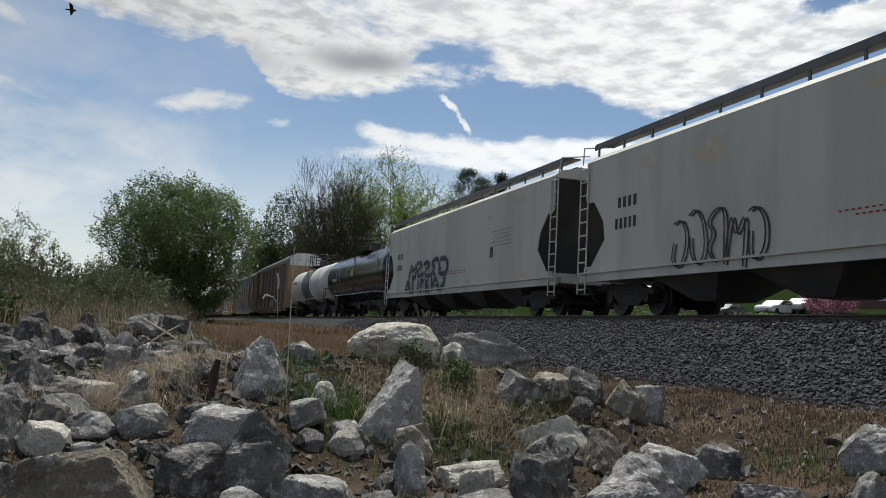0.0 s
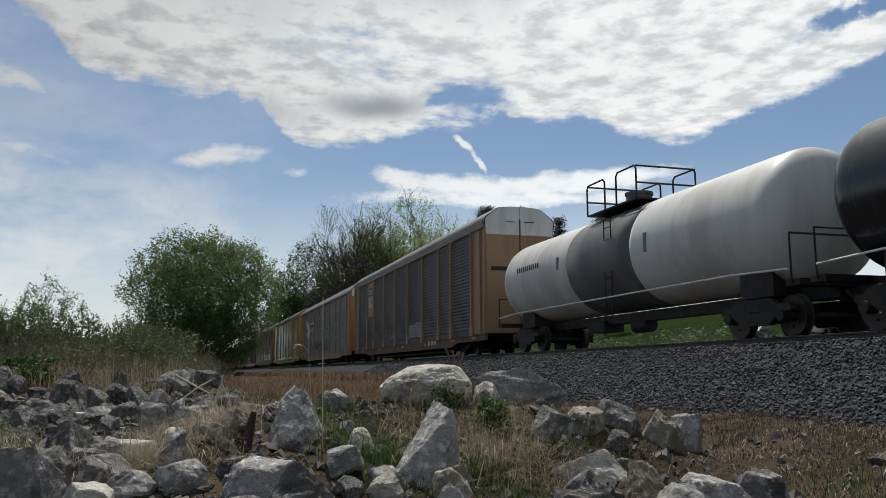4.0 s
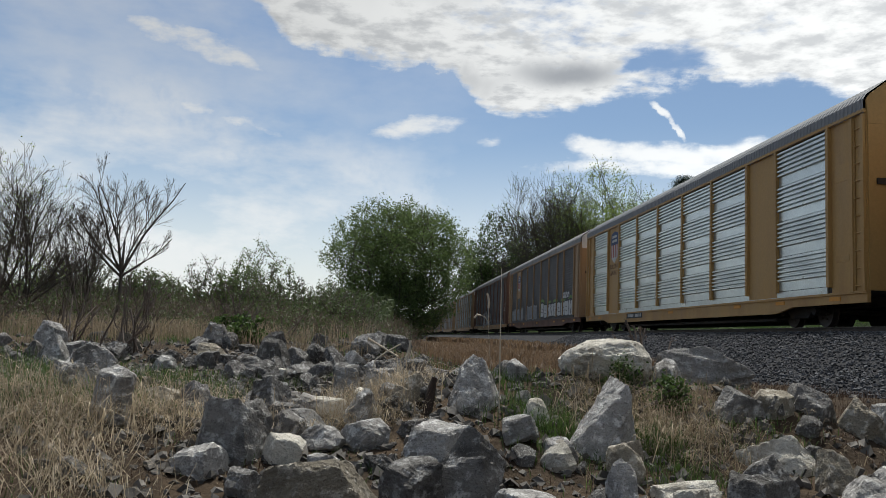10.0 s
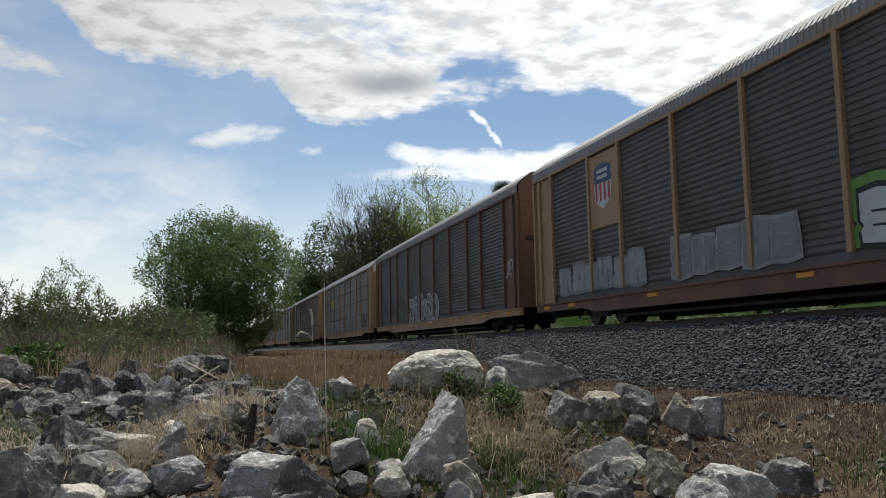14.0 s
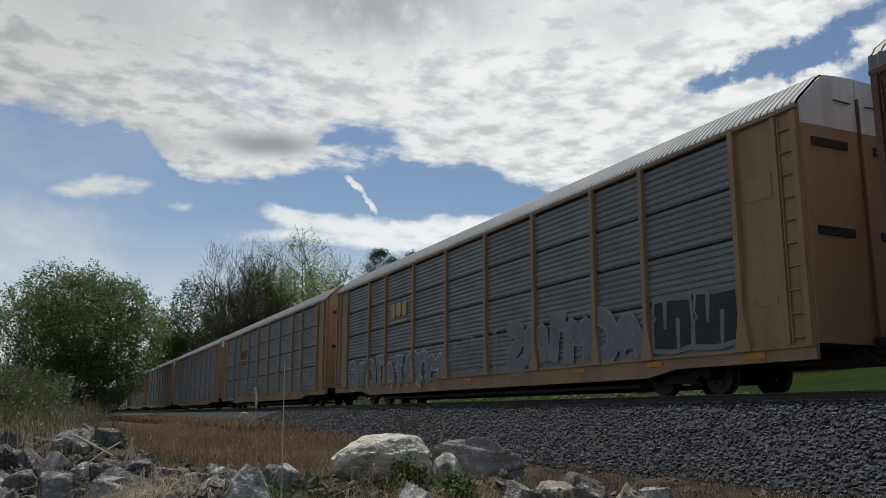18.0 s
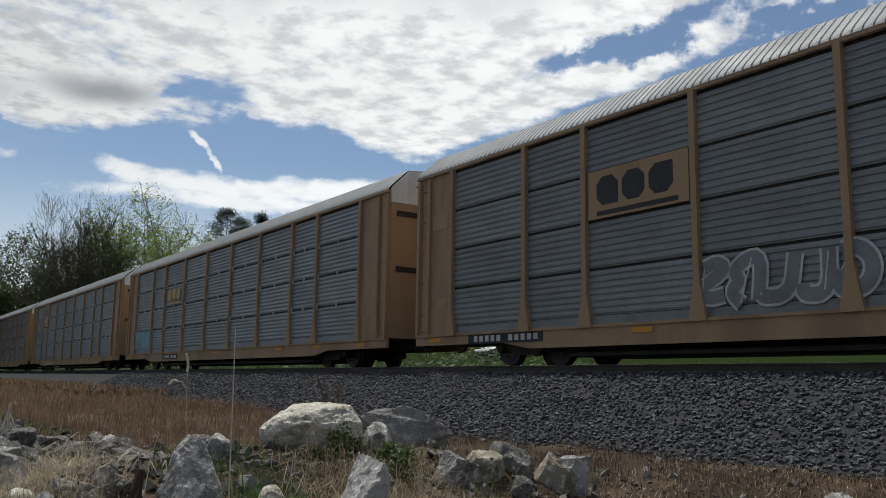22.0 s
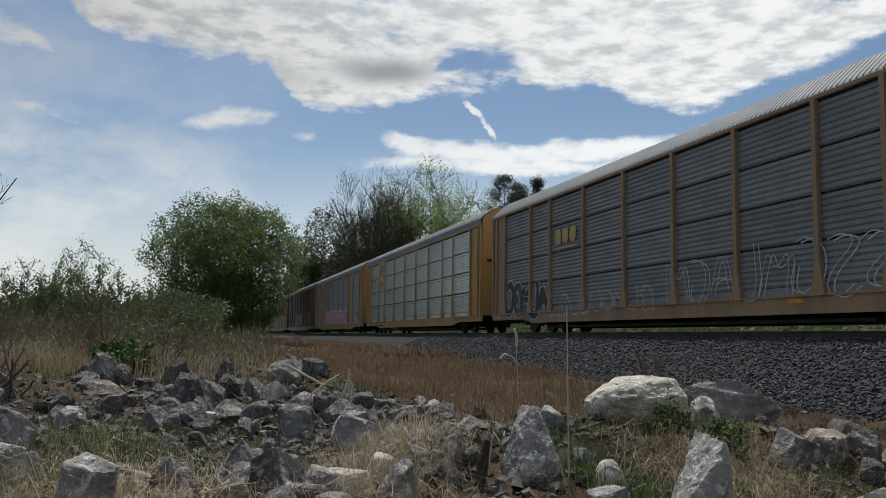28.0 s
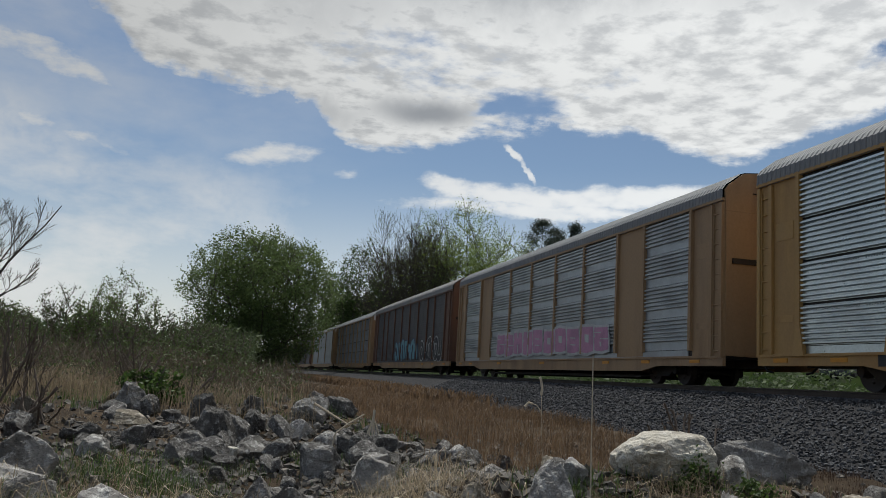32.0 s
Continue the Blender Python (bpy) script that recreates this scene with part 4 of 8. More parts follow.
def graffiti(car, y0, y1, z0, z1, count, fill, line, seed, x0=-1.512, label="", width=0.045, glow=None):
    """Sprayed lettering that cannot be read: strokes swelling and crossing like tall hand-drawn letters, each one a part."""
    rnd = random.Random(seed)
    step = (y1 - y0) / count
    for k in range(count):
        cy, cz = y1 - step * (k + 0.5), (z0 + z1) / 2 + rnd.uniform(-0.05, 0.05) * (z1 - z0)
        hy, hz = step * 0.5, (z1 - z0) / 2 * rnd.uniform(0.82, 1.08)
        slant = rnd.uniform(-0.25, 0.25)

        def at(u, v):
            return cy + (u + slant * v) * hy, cz + v * hz
        shapes = [[(-0.9, -1), (-0.9, 1), (0.1, 1), (0.85, 0.5), (0.2, 0.05), (0.9, -0.5), (0.1, -1)], [(0.8, 0.8), (0, 1), (-0.85, 0.4), (-0.8, -0.6), (0, -1), (0.8, -0.7), (0.75, 0)],
                  [(-0.9, -1), (-0.8, 0.9), (0, -0.2), (0.7, 1), (0.9, -1)], [(0.85, 0.75), (0, 1), (-0.8, 0.6), (0.6, -0.2), (0.8, -0.75), (0, -1), (-0.85, -0.7)],
                  [(-0.8, 1), (-0.75, -0.9), (0.85, -1), (0.8, -0.5)], [(-0.9, -1), (0, 1.05), (0.9, -1), (0.5, -0.2), (-0.5, -0.2)], [(-0.85, 1), (0.85, 1), (0.1, 0.8), (0, -1.05)]]
        pts = [at(u + rnd.uniform(-0.1, 0.1), v + rnd.uniform(-0.08, 0.08)) for u, v in rnd.choice(shapes)]
        pts = rounded(pts)
        x = x0 - 0.0012 * (k % 3)
        body = bmesh.new()
        lines = bmesh.new()
        fat = min(step * 0.36, (z1 - z0) * 0.3)
        if fill:
            if glow:
                halo = bmesh.new()
                stroke(halo, pts, fat * 1.8, x + 0.007)
                part("sprayed_halo", halo, M[glow], car)
            back = bmesh.new()
            stroke(back, pts, fat * 1.4, x)
            edge = part("letter_outline", back, M[line], car)
            stroke(body, pts, fat, x - 0.007)
            part("sprayed_letter", body, M[fill], edge, label)
            a, c = rnd.choice(pts), rnd.choice(pts)
            if a != c:
                stroke(lines, [a, c], width * 0.6, x - 0.014)
                part("inner_stroke", lines, M[line], edge)
            else:
                lines.free()
        else:
            body.free()
            stroke(lines, pts, width, x - 0.004)
            stroke(lines, [(p + fat * 0.5, q + fat * 0.12) for p, q in pts], width * 0.8, x - 0.004)
            part("sprayed_stroke", lines, M[line], car, label)


def block_letters(car, y0, y1, z0, z1, count, fill, line, seed, x=-1.512, halo=None, label="", full=0.96):
    """A row of chunky sprayed letters that cannot be read: square bodies shoulder to shoulder, dark outlines, slits and counters."""
    rnd = random.Random(seed)
    step = (y1 - y0) / count
    for k in range(count):
        a, c = y1 - step * (k + 0.5 + full / 2), y1 - step * (k + 0.5 - full / 2)
        lo, hi = z0 + rnd.uniform(0, 0.08) * (z1 - z0), z1 - rnd.uniform(0, 0.14) * (z1 - z0)
        w, h = c - a, hi - lo
        skew = rnd.uniform(-0.1, 0.1) * w

        def at(u, v):
            return a + u * w + skew * v, lo + v * h
        notch = rnd.uniform(0.3, 0.7)
        rim = [at(0, 0.04), at(0.5, -0.03), at(1, 0.02), at(1.02, notch - 0.1), at(0.93, notch), at(1.01, notch + 0.1), at(0.98, 1), at(0.55, rnd.uniform(0.94, 1.06)), at(0.02, 0.97), at(-0.02, 0.5)]
        mid = at(0.5, 0.5)
        if halo and k % 2 == 0:
            bm = bmesh.new()
            flat_poly(bm, [(mid[0] + (p - mid[0]) * 1.3, mid[1] + (q - mid[1]) * 1.25 + 0.1 * h) for p, q in rim], x + 0.006)
            part("sprayed_halo", bm, M[halo], car)
        bm = bmesh.new()
        flat_poly(bm, [(mid[0] + (p - mid[0]) * 1.06, mid[1] + (q - mid[1]) * 1.10) for p, q in rim], x - 0.0008 * (k % 2))
        edge = part("letter_outline", bm, M[line], car)
        bm = bmesh.new()
        flat_poly(bm, [(mid[0] + (p - mid[0]) * 0.92, mid[1] + (q - mid[1]) * 0.90) for p, q in rim], x - 0.008)
        part("sprayed_letter", bm, M[fill], edge, label)
        cuts = rnd.choice(([(0.3, 0.55, 0.7, 0.62), (0.3, 0.3, 0.7, 0.37)], [(0.45, 0.0, 0.53, 0.45), (0.45, 0.7, 0.55, 1.0)], [(0.35, 0.38, 0.62, 0.68)], [(0.0, 0.45, 0.55, 0.52), (0.5, 0.72, 1.0, 0.78), (0.5, 0.2, 0.58, 0.4)], [(0.3, 0.0, 0.37, 0.62), (0.63, 0.4, 0.70, 1.0)]))
        for u0, v0, u1, v1 in cuts:
            bm = bmesh.new()
            flat_poly(bm, [at(u0, v0), at(u1, v0 + 0.03), at(u1 + 0.02, v1), at(u0 - 0.02, v1 - 0.02)], x - 0.014)
            part("inner_stroke", bm, M[line], edge)


def bars(car, y0, y1, z, h, mat="ink_white", n=6, x=-1.508, name="stencilled_mark"):
    bm = bmesh.new()
    step = (y1 - y0) / n
    for k in range(n):
        flat_poly(bm, [(y0 + step * k, z), (y0 + step * (k + 0.55), z), (y0 + step * (k + 0.55), z + h), (y0 + step * k, z + h)], x)
    part(name, bm, M[mat], car)


def plate(car, y0, y1, z, h, n):
    """A dark plate on the sill with a row of pale bars in place of the car's mark and number."""
    bm = bmesh.new()
    box(bm, -1.506, -1.491, y0 - 0.15, y1 + 0.15, z - 0.05, z + h + 0.05)
    p = part("mark_plate", bm, M["ink_black"], car)
    step = (y1 - y0) / n
    for k in range(n):
        if k == n // 2:
            continue
        bm = bmesh.new()
        box(bm, -1.511, -1.506, y0 + step * k, y0 + step * (k + 0.62), z, z + h)
        part("mark", bm, M["ink_white"], p)


def slogan(car, words, y, z, high, mat, x):
    """Lettering along the near side, read from outside."""
    for i, word in enumerate(words):
        data = bpy.data.curves.new("lettering", "FONT")
        data.body, data.size, data.align_x, data.extrude = word, high * 1.35, "CENTER", 0.003
        holder = bpy.data.objects.new("lettering", data)
        me = bpy.data.meshes.new_from_object(holder)
        bpy.data.objects.remove(holder)
        me.materials.append(M[mat])
        ob = part("lettering", me, None, car)
        ob.matrix_local = Matrix(((0, 0, -1, x), (-1, 0, 0, y), (0, 1, 0, z - i * high * 1.35), (0, 0, 0, 1)))


def logo_three(car, y, z, w, h, ink, plate=None, x=-1.52):
    """A railway's mark as plain shapes: three blocks over an underline, on a plate or straight on the panel."""
    if plate:
        bm = bmesh.new()
        box(bm, x, x + 0.02, y - w * 0.62, y + w * 0.62, z - h * 0.95, z + h * 0.75)
        part("logo_plate", bm, M[plate], car)
    bm = bmesh.new()
    x -= 0.007
    s = w / 3
    for k in range(3):
        a, c = y + w / 2 - s * k, y + w / 2 - s * k - s * 0.84
        q = s * 0.22
        flat_poly(bm, [(a, z - h / 2 + q), (a, z + h / 2 - q), (a - q, z + h / 2), (c + q * (k < 2), z + h / 2), (c, z + h / 2 - q * (k < 2)), (c, z - h / 2 + q * (k > 0)), (c + q * (k > 0), z - h / 2), (a - q, z - h / 2)], x)
    flat_poly(bm, [(y - w * 0.5, z - h * 0.86), (y + w * 0.5, z - h * 0.86), (y + w * 0.5, z - h * 0.70), (y - w * 0.5, z - h * 0.70)], x)
    part("logo", bm, M[ink], car)


def shield(car, y, z, w, h, plate="tan", x=-1.52, reach=None):
    """A plate with a striped shield drawn as plain shapes; reach: the plate's lower and upper edge."""
    if plate:
        bm = bmesh.new()
        z0, z1 = reach or (z - h * 0.95, z + h * 0.72)
        box(bm, x, x + 0.03, y - 0.86, y + 0.86, z0, z1)
        part("logo_plate", bm, M[plate], car)
    x -= 0.007
    bm = bmesh.new()
    flat_poly(bm, [(y - w * 0.45, z + h * 0.42), (y, z + h * 0.5), (y + w * 0.45, z + h * 0.42), (y + w * 0.5, z + h * 0.05), (y - w * 0.5, z + h * 0.05)], x)
    part("shield_top", bm, M["ink_blue"], car)
    bm = bmesh.new()
    flat_poly(bm, [(y - w * 0.5, z + h * 0.05), (y + w * 0.5, z + h * 0.05), (y + w * 0.45, z - h * 0.35), (y, z - h * 0.55), (y - w * 0.45, z - h * 0.35)], x)
    part("shield_field", bm, M["ink_white"], car)
    bm = bmesh.new()
    for k in range(4):
        c = y + w * (k - 1.5) * 0.24
        flat_poly(bm, [(c - w * 0.05, z + h * 0.05), (c + w * 0.05, z + h * 0.05), (c + w * 0.05, z - h * 0.36), (c - w * 0.05, z - h * 0.36)], x - 0.007)
    part("shield_stripes", bm, M["ink_red"], car)
    bm = bmesh.new()
    for k in range(2):
        stroke(bm, [(y - w * 0.3, z + h * (0.32 - 0.14 * k)), (y + w * 0.3, z + h * (0.32 - 0.14 * k))], h * 0.08, x - 0.007)
    part("shield_words", bm, M["ink_white"], car)


def hopper(label, seed):
    """A white covered hopper: smooth body with sloped end bays, roof hatches and walkway, outlet chutes."""
    L = 20.0
    car = tagged(new("covered_hopper_car", None), label, "railcar", "cars of the train")
    sec = [(-1.5, 1.12), (-1.5, 4.25), (-1.30, 4.42), (-0.7, 4.56), (0, 4.6), (0.7, 4.56), (1.30, 4.42), (1.5, 4.25), (1.5, 1.12), (0, 1.0)]
    bm = bmesh.new()
    extrude_y(bm, sec, 1.9, L - 1.9)
    part("body", bm, M["hopper_white"], car, smooth=False)
    # end bays: side plates with a hollow under the dark grey slope sheet
    for y0, way in ((0.0, 1), (L, -1)):
        bm = bmesh.new()
        for s in (-1, 1):
            pts = [(0.35, 4.25), (1.9, 4.25), (1.9, 1.12), (0.35, 1.12), (0.35, 1.30), (0.75, 1.30), (1.45, 2.0), (1.35, 2.5), (0.8, 3.1), (0.5, 3.1), (0.35, 3.2)]
            a = [bm.verts.new((s * 1.5, y0 + way * y, z)) for y, z in pts]
            b = [bm.verts.new((s * 1.46, y0 + way * y, z)) for y, z in pts]
            n = len(pts)
            bm.faces.new(a)
            bm.faces.new(b[::-1])
            for k in range(n):
                bm.faces.new((a[k], b[k], b[(k + 1) % n], a[(k + 1) % n]))
        extrude_roof = [(-1.5, 4.25), (-1.30, 4.42), (-0.7, 4.56), (0, 4.6), (0.7, 4.56), (1.30, 4.42), (1.5, 4.25), (1.46, 4.2), (-1.46, 4.2)]
        extrude_y(bm, extrude_roof, min(y0 + way * 0.35, y0 + way * 1.9), max(y0 + way * 0.35, y0 + way * 1.9))
        part("end_frame", bm, M["hopper_white"], car)
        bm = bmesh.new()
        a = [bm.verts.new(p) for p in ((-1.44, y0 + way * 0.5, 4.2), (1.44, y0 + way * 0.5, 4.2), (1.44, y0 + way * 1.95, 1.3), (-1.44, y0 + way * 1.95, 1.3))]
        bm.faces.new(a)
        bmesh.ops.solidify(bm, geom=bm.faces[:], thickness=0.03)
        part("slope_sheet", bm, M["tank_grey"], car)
        bm = bmesh.new()
        box(bm, -1.3, 1.3, min(y0 + way * 0.1, y0 + way * 1.9), max(y0 + way * 0.1, y0 + way * 1.9), 0.95, 1.12)
        part("end_platform", bm, M["hopper_white"], car)
        ladder(car, -1.53, y0 + way * 0.28, 0.55, 4.2, width=0.45, step=0.38, mat="hopper_white", r=0.022)
        bm = bmesh.new()
        rod(bm, [(-1.5, y0 + way * 0.1, 4.25), (-1.45, y0 + way * 0.05, 4.75), (-0.5, y0 + way * 0.05, 4.9)], 0.02)
        part("grab_iron", bm, M["hopper_white"], car)
        coupler(car, y0, -1 if way > 0 else 1)
    for s in (-1, 1):
        bm = bmesh.new()
        box(bm, s * 1.5 if s < 0 else 1.42, -1.42 if s < 0 else 1.5, 0.1, L - 0.1, 0.88, 1.13)
        part("side_sill", bm, M["hopper_white"], car)
    bm = bmesh.new()
    box(bm, -1.56, -1.502, 0.1, L - 0.1, 1.10, 1.15)
    part("sill_flange", bm, M["hopper_white"], car)
    for y, z, w in ((2.9, 3.85, 0.5), (5.6, 3.5, 0.35), (14.0, 3.6, 0.7), (16.5, 3.75, 0.5), (9.5, 3.9, 0.3)):
        bm = bmesh.new()
        flat_poly(bm, [(y + w * math.cos(v * 0.7) * (0.8 + 0.3 * math.sin(v * 2.3 + y)), z + 0.45 * w * math.sin(v * 0.7) * (0.8 + 0.3 * math.cos(v * 1.7 + y))) for v in range(9)], -1.504)
        part("faded_patch", bm, M["rust_wash"], car, "faded orange rust patch")
    # outlet chutes under the body
    for k in range(4):
        y = 4.6 + k * (L - 9.2) / 3
        bm = bmesh.new()
        top = [(-1.4, y - 1.6, 1.1), (1.4, y - 1.6, 1.1), (1.4, y + 1.6, 1.1), (-1.4, y + 1.6, 1.1)]
        low = [(-0.55, y - 0.4, 0.35), (0.55, y - 0.4, 0.35), (0.55, y + 0.4, 0.35), (-0.55, y + 0.4, 0.35)]
        a = [bm.verts.new(p) for p in top]
        b = [bm.verts.new(p) for p in low]
        bm.faces.new(a)
        bm.faces.new(b[::-1])
        for j in range(4):
            bm.faces.new((a[j], b[j], b[(j + 1) % 4], a[(j + 1) % 4]))
        part("outlet_chute", bm, M["tank_grey"], car)
    # trough hatches and running board on the roof
    bm = bmesh.new()
    box(bm, -0.35, 0.35, 1.2, L - 1.2, 4.6, 4.78)
    part("roof_hatch", bm, M["tank_grey"], car)
    for s in (-1, 1):
        bm = bmesh.new()
        box(bm, s * 0.95 - 0.28, s * 0.95 + 0.28, 0.3, L - 0.3, 4.80, 4.84)
        part("running_board", bm, M["tank_grey"], car, "open grating walkway")
        bm = bmesh.new()
        for k in range(15):
            y = 0.5 + k * (L - 1.0) / 14
            box(bm, s * 1.22 - 0.02, s * 1.22 + 0.02, y - 0.03, y + 0.03, 4.4, 4.82)
        box(bm, s * 1.24 - 0.015, s * 1.24 + 0.015, 0.3, L - 0.3, 4.66, 4.80)
        part("board_bracket", bm, M["tank_grey"], car)
    truck(car, 2.1)
    truck(car, L - 2.1)
    return car, L


def lathe_y(bm, rings, sides=40):
    """Turns (y, radius) rings about a line along y at height zc."""
    rows = []
    for y, r, zc in rings:
        rows.append([bm.verts.new((math.cos(2 * math.pi * k / sides) * r, y, zc + math.sin(2 * math.pi * k / sides) * r)) for k in range(sides)])
    for a, b in zip(rows, rows[1:]):
        for k in range(sides):
            j = (k + 1) % sides
            bm.faces.new((a[k], a[j], b[j], b[k]))
    bm.faces.new(rows[0][::-1])
    bm.faces.new(rows[-1])


def tank_car(label, L, bands):
    """A tank car: shell in painted bands, domed heads, top platform with rails, sill, steps. bands: (from, to, paint) along it."""
    car = tagged(new("tank_car", None), label, "railcar", "cars of the train")
    R, zc = 1.5, 2.55

    def radius(y):
        d = min(y - 0.5, L - 0.5 - y)
        return R * (1 - (1 - min(1, max(0.0, d) / 0.75)) ** 2.6) ** 0.5 if d < 0.75 else R
    for a, b, paint in bands:
        n = max(2, int((b - a) / 0.12)) if (a < 1.6 or b > L - 1.6) else 4
        ys = [a + (b - a) * k / n for k in range(n + 1)]
        bm = bmesh.new()
        lathe_y(bm, [(y, max(0.02, radius(y)), zc) for y in ys])
        part("shell_band", bm, M[paint], car, smooth=True)
    mid = L / 2
    bm = bmesh.new()
    tube(bm, (0, mid, zc + R - 0.1), (0, mid, zc + R + 0.42), 0.38, sides=20)
    tube(bm, (0, mid, zc + R + 0.42), (0, mid, zc + R + 0.5), 0.42, sides=20)
    part("manway", bm, M[bands[len(bands) // 2][2]], car)
    bm = bmesh.new()
    tube(bm, (0, mid + 1.0, zc + R - 0.05), (0, mid + 1.0, zc + R + 0.25), 0.12, sides=12)
    part("safety_valve", bm, M["black_steel"], car)
    bm = bmesh.new()
    box(bm, -0.95, 0.95, mid - 1.5, mid + 1.5, zc + R - 0.02, zc + R + 0.03)
    part("platform", bm, M["black_steel"], car)
    z0, z1 = zc + R, zc + R + 0.95
    for x in (-0.95, 0.95):
        for ya, yb in ((mid - 1.5, mid - 0.35), (mid + 0.35, mid + 1.5)):
            bm = bmesh.new()
            rod(bm, [(x, ya, z0), (x, ya, z1 - 0.1), (x, ya + 0.1, z1), (x, yb - 0.1, z1), (x, yb, z1 - 0.1), (x, yb, z0)], 0.028)
            part("platform_rail", bm, M["black_steel"], car)
    for y in (mid - 1.5, mid + 1.5):
        for z in (z1 - 0.02, z0 + 0.45):
            bm = bmesh.new()
            rod(bm, [(-0.95, y, z), (0.95, y, z)], 0.027)
            part("cross_rail", bm, M["black_steel"], car)
    ladder(car, -1.42, mid - 0.6, 0.7, 3.6, width=0.4, step=0.36, mat="black_steel")
    bm = bmesh.new()
    for s in (-1, 1):
        box(bm, -0.95, 0.95, (1.5 if s < 0 else L - 2.6), (2.6 if s < 0 else L - 1.5), 0.85, 1.5)
        y = 0.35 if s < 0 else L - 0.35
        box(bm, -1.4, 1.4, y - 0.2, y + 0.2, 0.95, 1.08)
        box(bm, -0.28, 0.28, min(y, mid + s * 7), max(y, mid + s * 7), 0.75, 1.05)
        rod(bm, [(-1.42, y, 1.0), (-1.42, y, 2.0), (1.42, y, 2.0), (1.42, y, 1.0)], 0.022)
    box(bm, -0.2, 0.2, 2.0, L - 2.0, 0.72, 1.0)
    part("stub_sill", bm, M["black_steel"], car)
    bm = bmesh.new()
    rod(bm, [(-1.45, 0.4, 1.28), (-1.5, 2.2, 1.34), (-1.5, L - 2.2, 1.34), (-1.45, L - 0.4, 1.28)], 0.022)
    part("hand_rail", bm, M["white_paint"], car)
    bm = bmesh.new()
    tube(bm, (0, mid - 0.4, 0.62), (0, mid + 0.4, 0.62), 0.22, sides=14)
    part("outlet_valve", bm, M["black_steel"], car)
    bm = bmesh.new()
    box(bm, -0.35, 0.35, mid + 1.8, mid + 2.9, 0.5, 0.85)
    part("brake_box", bm, M["black_steel"], car)
    truck(car, 2.0)
    truck(car, L - 2.0)
    coupler(car, 0.0, -1)
    coupler(car, L, 1)
    return car


CARS = []                            # (car, y of its front end at 0 s)


def build_train():
    front0 = 77.04
    grey, blue, brown = mats_of(), mats_of("panel_blue", roof="roof_silver"), mats_of("panel_brown", "rust_brown", "tan", "roof_dull", "rust_brown", "rust_brown")
    looks = [
        dict(mats=mats_of("panel_brown", "tan", "rust_brown", "roof_dull"), label="dark weathered car carrier with tan posts and a flag plate", seams=False, form="square"),
        dict(mats=mats_of("panel_grey", "tan", "tan", "roof_silver"), label="grey car carrier with tan posts and a white logo plate"),
        dict(mats=mats_of("panel_silver", "yellow", "yellow", "roof_silver", "yellow", "yellow"), label="yellow car carrier with bright silver ribbed panels", ribs=8, depth=0.075, seams=True, solid=(1, 7), foot=False, band=2, form="square"),
        dict(mats=mats_of("panel_brown", "tan", "rust_brown", "roof_dull"), label="dark car carrier with large white sprayed lettering", seams=False, foot=False, form="square"),
        dict(mats=brown, label="dark brown car carrier with faded paint", seams=False, foot=False, form="square"),
        dict(mats=mats_of("panel_grey", "tan", "tan", "roof_silver"), label="grey car carrier with tan posts and pale graffiti"),
        dict(mats=mats_of("panel_grey", "tan", "tan", "roof_silver", "tan", "tan"), label="grey car carrier with tan ends and a logo plate"),
        dict(mats=mats_of("panel_blue", "tan", "tan", "roof_silver"), label="blue-grey car carrier with tan posts and yellow logo"),
        dict(mats=mats_of("panel_blue", "tan", "tan", "roof_silver"), label="blue-grey car carrier with a shield plate"),
        dict(mats=mats_of("panel_grey", "tan", "tan", "roof_silver"), label="grey car carrier with sprayed lettering along the sill"),
        dict(mats=mats_of("panel_silver", "yellow", "yellow", "roof_silver", "yellow", "yellow"), label="yellow car carrier with bright ribbed silver panels and shield", ribs=8, depth=0.085, band=0, form="square"),
        dict(mats=mats_of("panel_zinc", "tan", "tan", "roof_silver", "tan", "tan"), label="tan car carrier with dull zinc panels and pink graffiti", ribs=8, band=2, depth=0.07, solid=(1, 7), foot=False, form="square"),
        dict(mats=brown, label="dark brown car carrier with blue graffiti", seams=False, foot=False, form="square"),
        dict(mats=grey, label="grey car carrier with tan posts"),
    ]
    made = []
    for k in range(22):
        look_ = looks[k] if k < len(looks) else dict(mats=(brown, grey, blue)[k % 3], label=("dark brown", "grey", "blue-grey")[k % 3] + " car carrier far down the train", detail=False)
        car = autorack(**look_)
        made.append(car)
        CARS.append((car, front0 + PITCH * k))
    for k, car in enumerate(made[:14]):
        for y in (1.4, 4.3, 7.2, 13.4, 19.2, 24.2, 26.2):
            if "refl" not in SHARED:
                bm = bmesh.new()
                box(bm, -1.505, -1.49, -0.26, 0.26, 0.60, 0.70)
                SHARED["refl"] = mesh_of("sill_reflector", bm, M["ink_orange"])
            part("sill_reflector", SHARED["refl"], None, car, "small orange sill reflector", at=(0, y, 0))
    c = made[0]
    shield(c, 21.7, 4.02, 1.1, 1.3, "tan")
    graffiti(c, 15.2, 17.6, 1.0, 1.7, 4, None, "ink_grey", 11)
    block_letters(c, 9.5, 12.0, 1.05, 1.75, 4, "ink_grey", "ink_faded", 12)
    bars(c, 6.9, 8.5, 0.55, 0.22, n=3)
    bars(c, 8.6, 9.3, 0.55, 0.12, "ink_orange", 1)
    c = made[1]
    logo_three(c, 19.27, 3.5, 1.9, 0.5, "ink_black", "ink_white")
    graffiti(c, 9.5, 17.5, 1.1, 2.0, 9, None, "ink_black", 13, width=0.07)
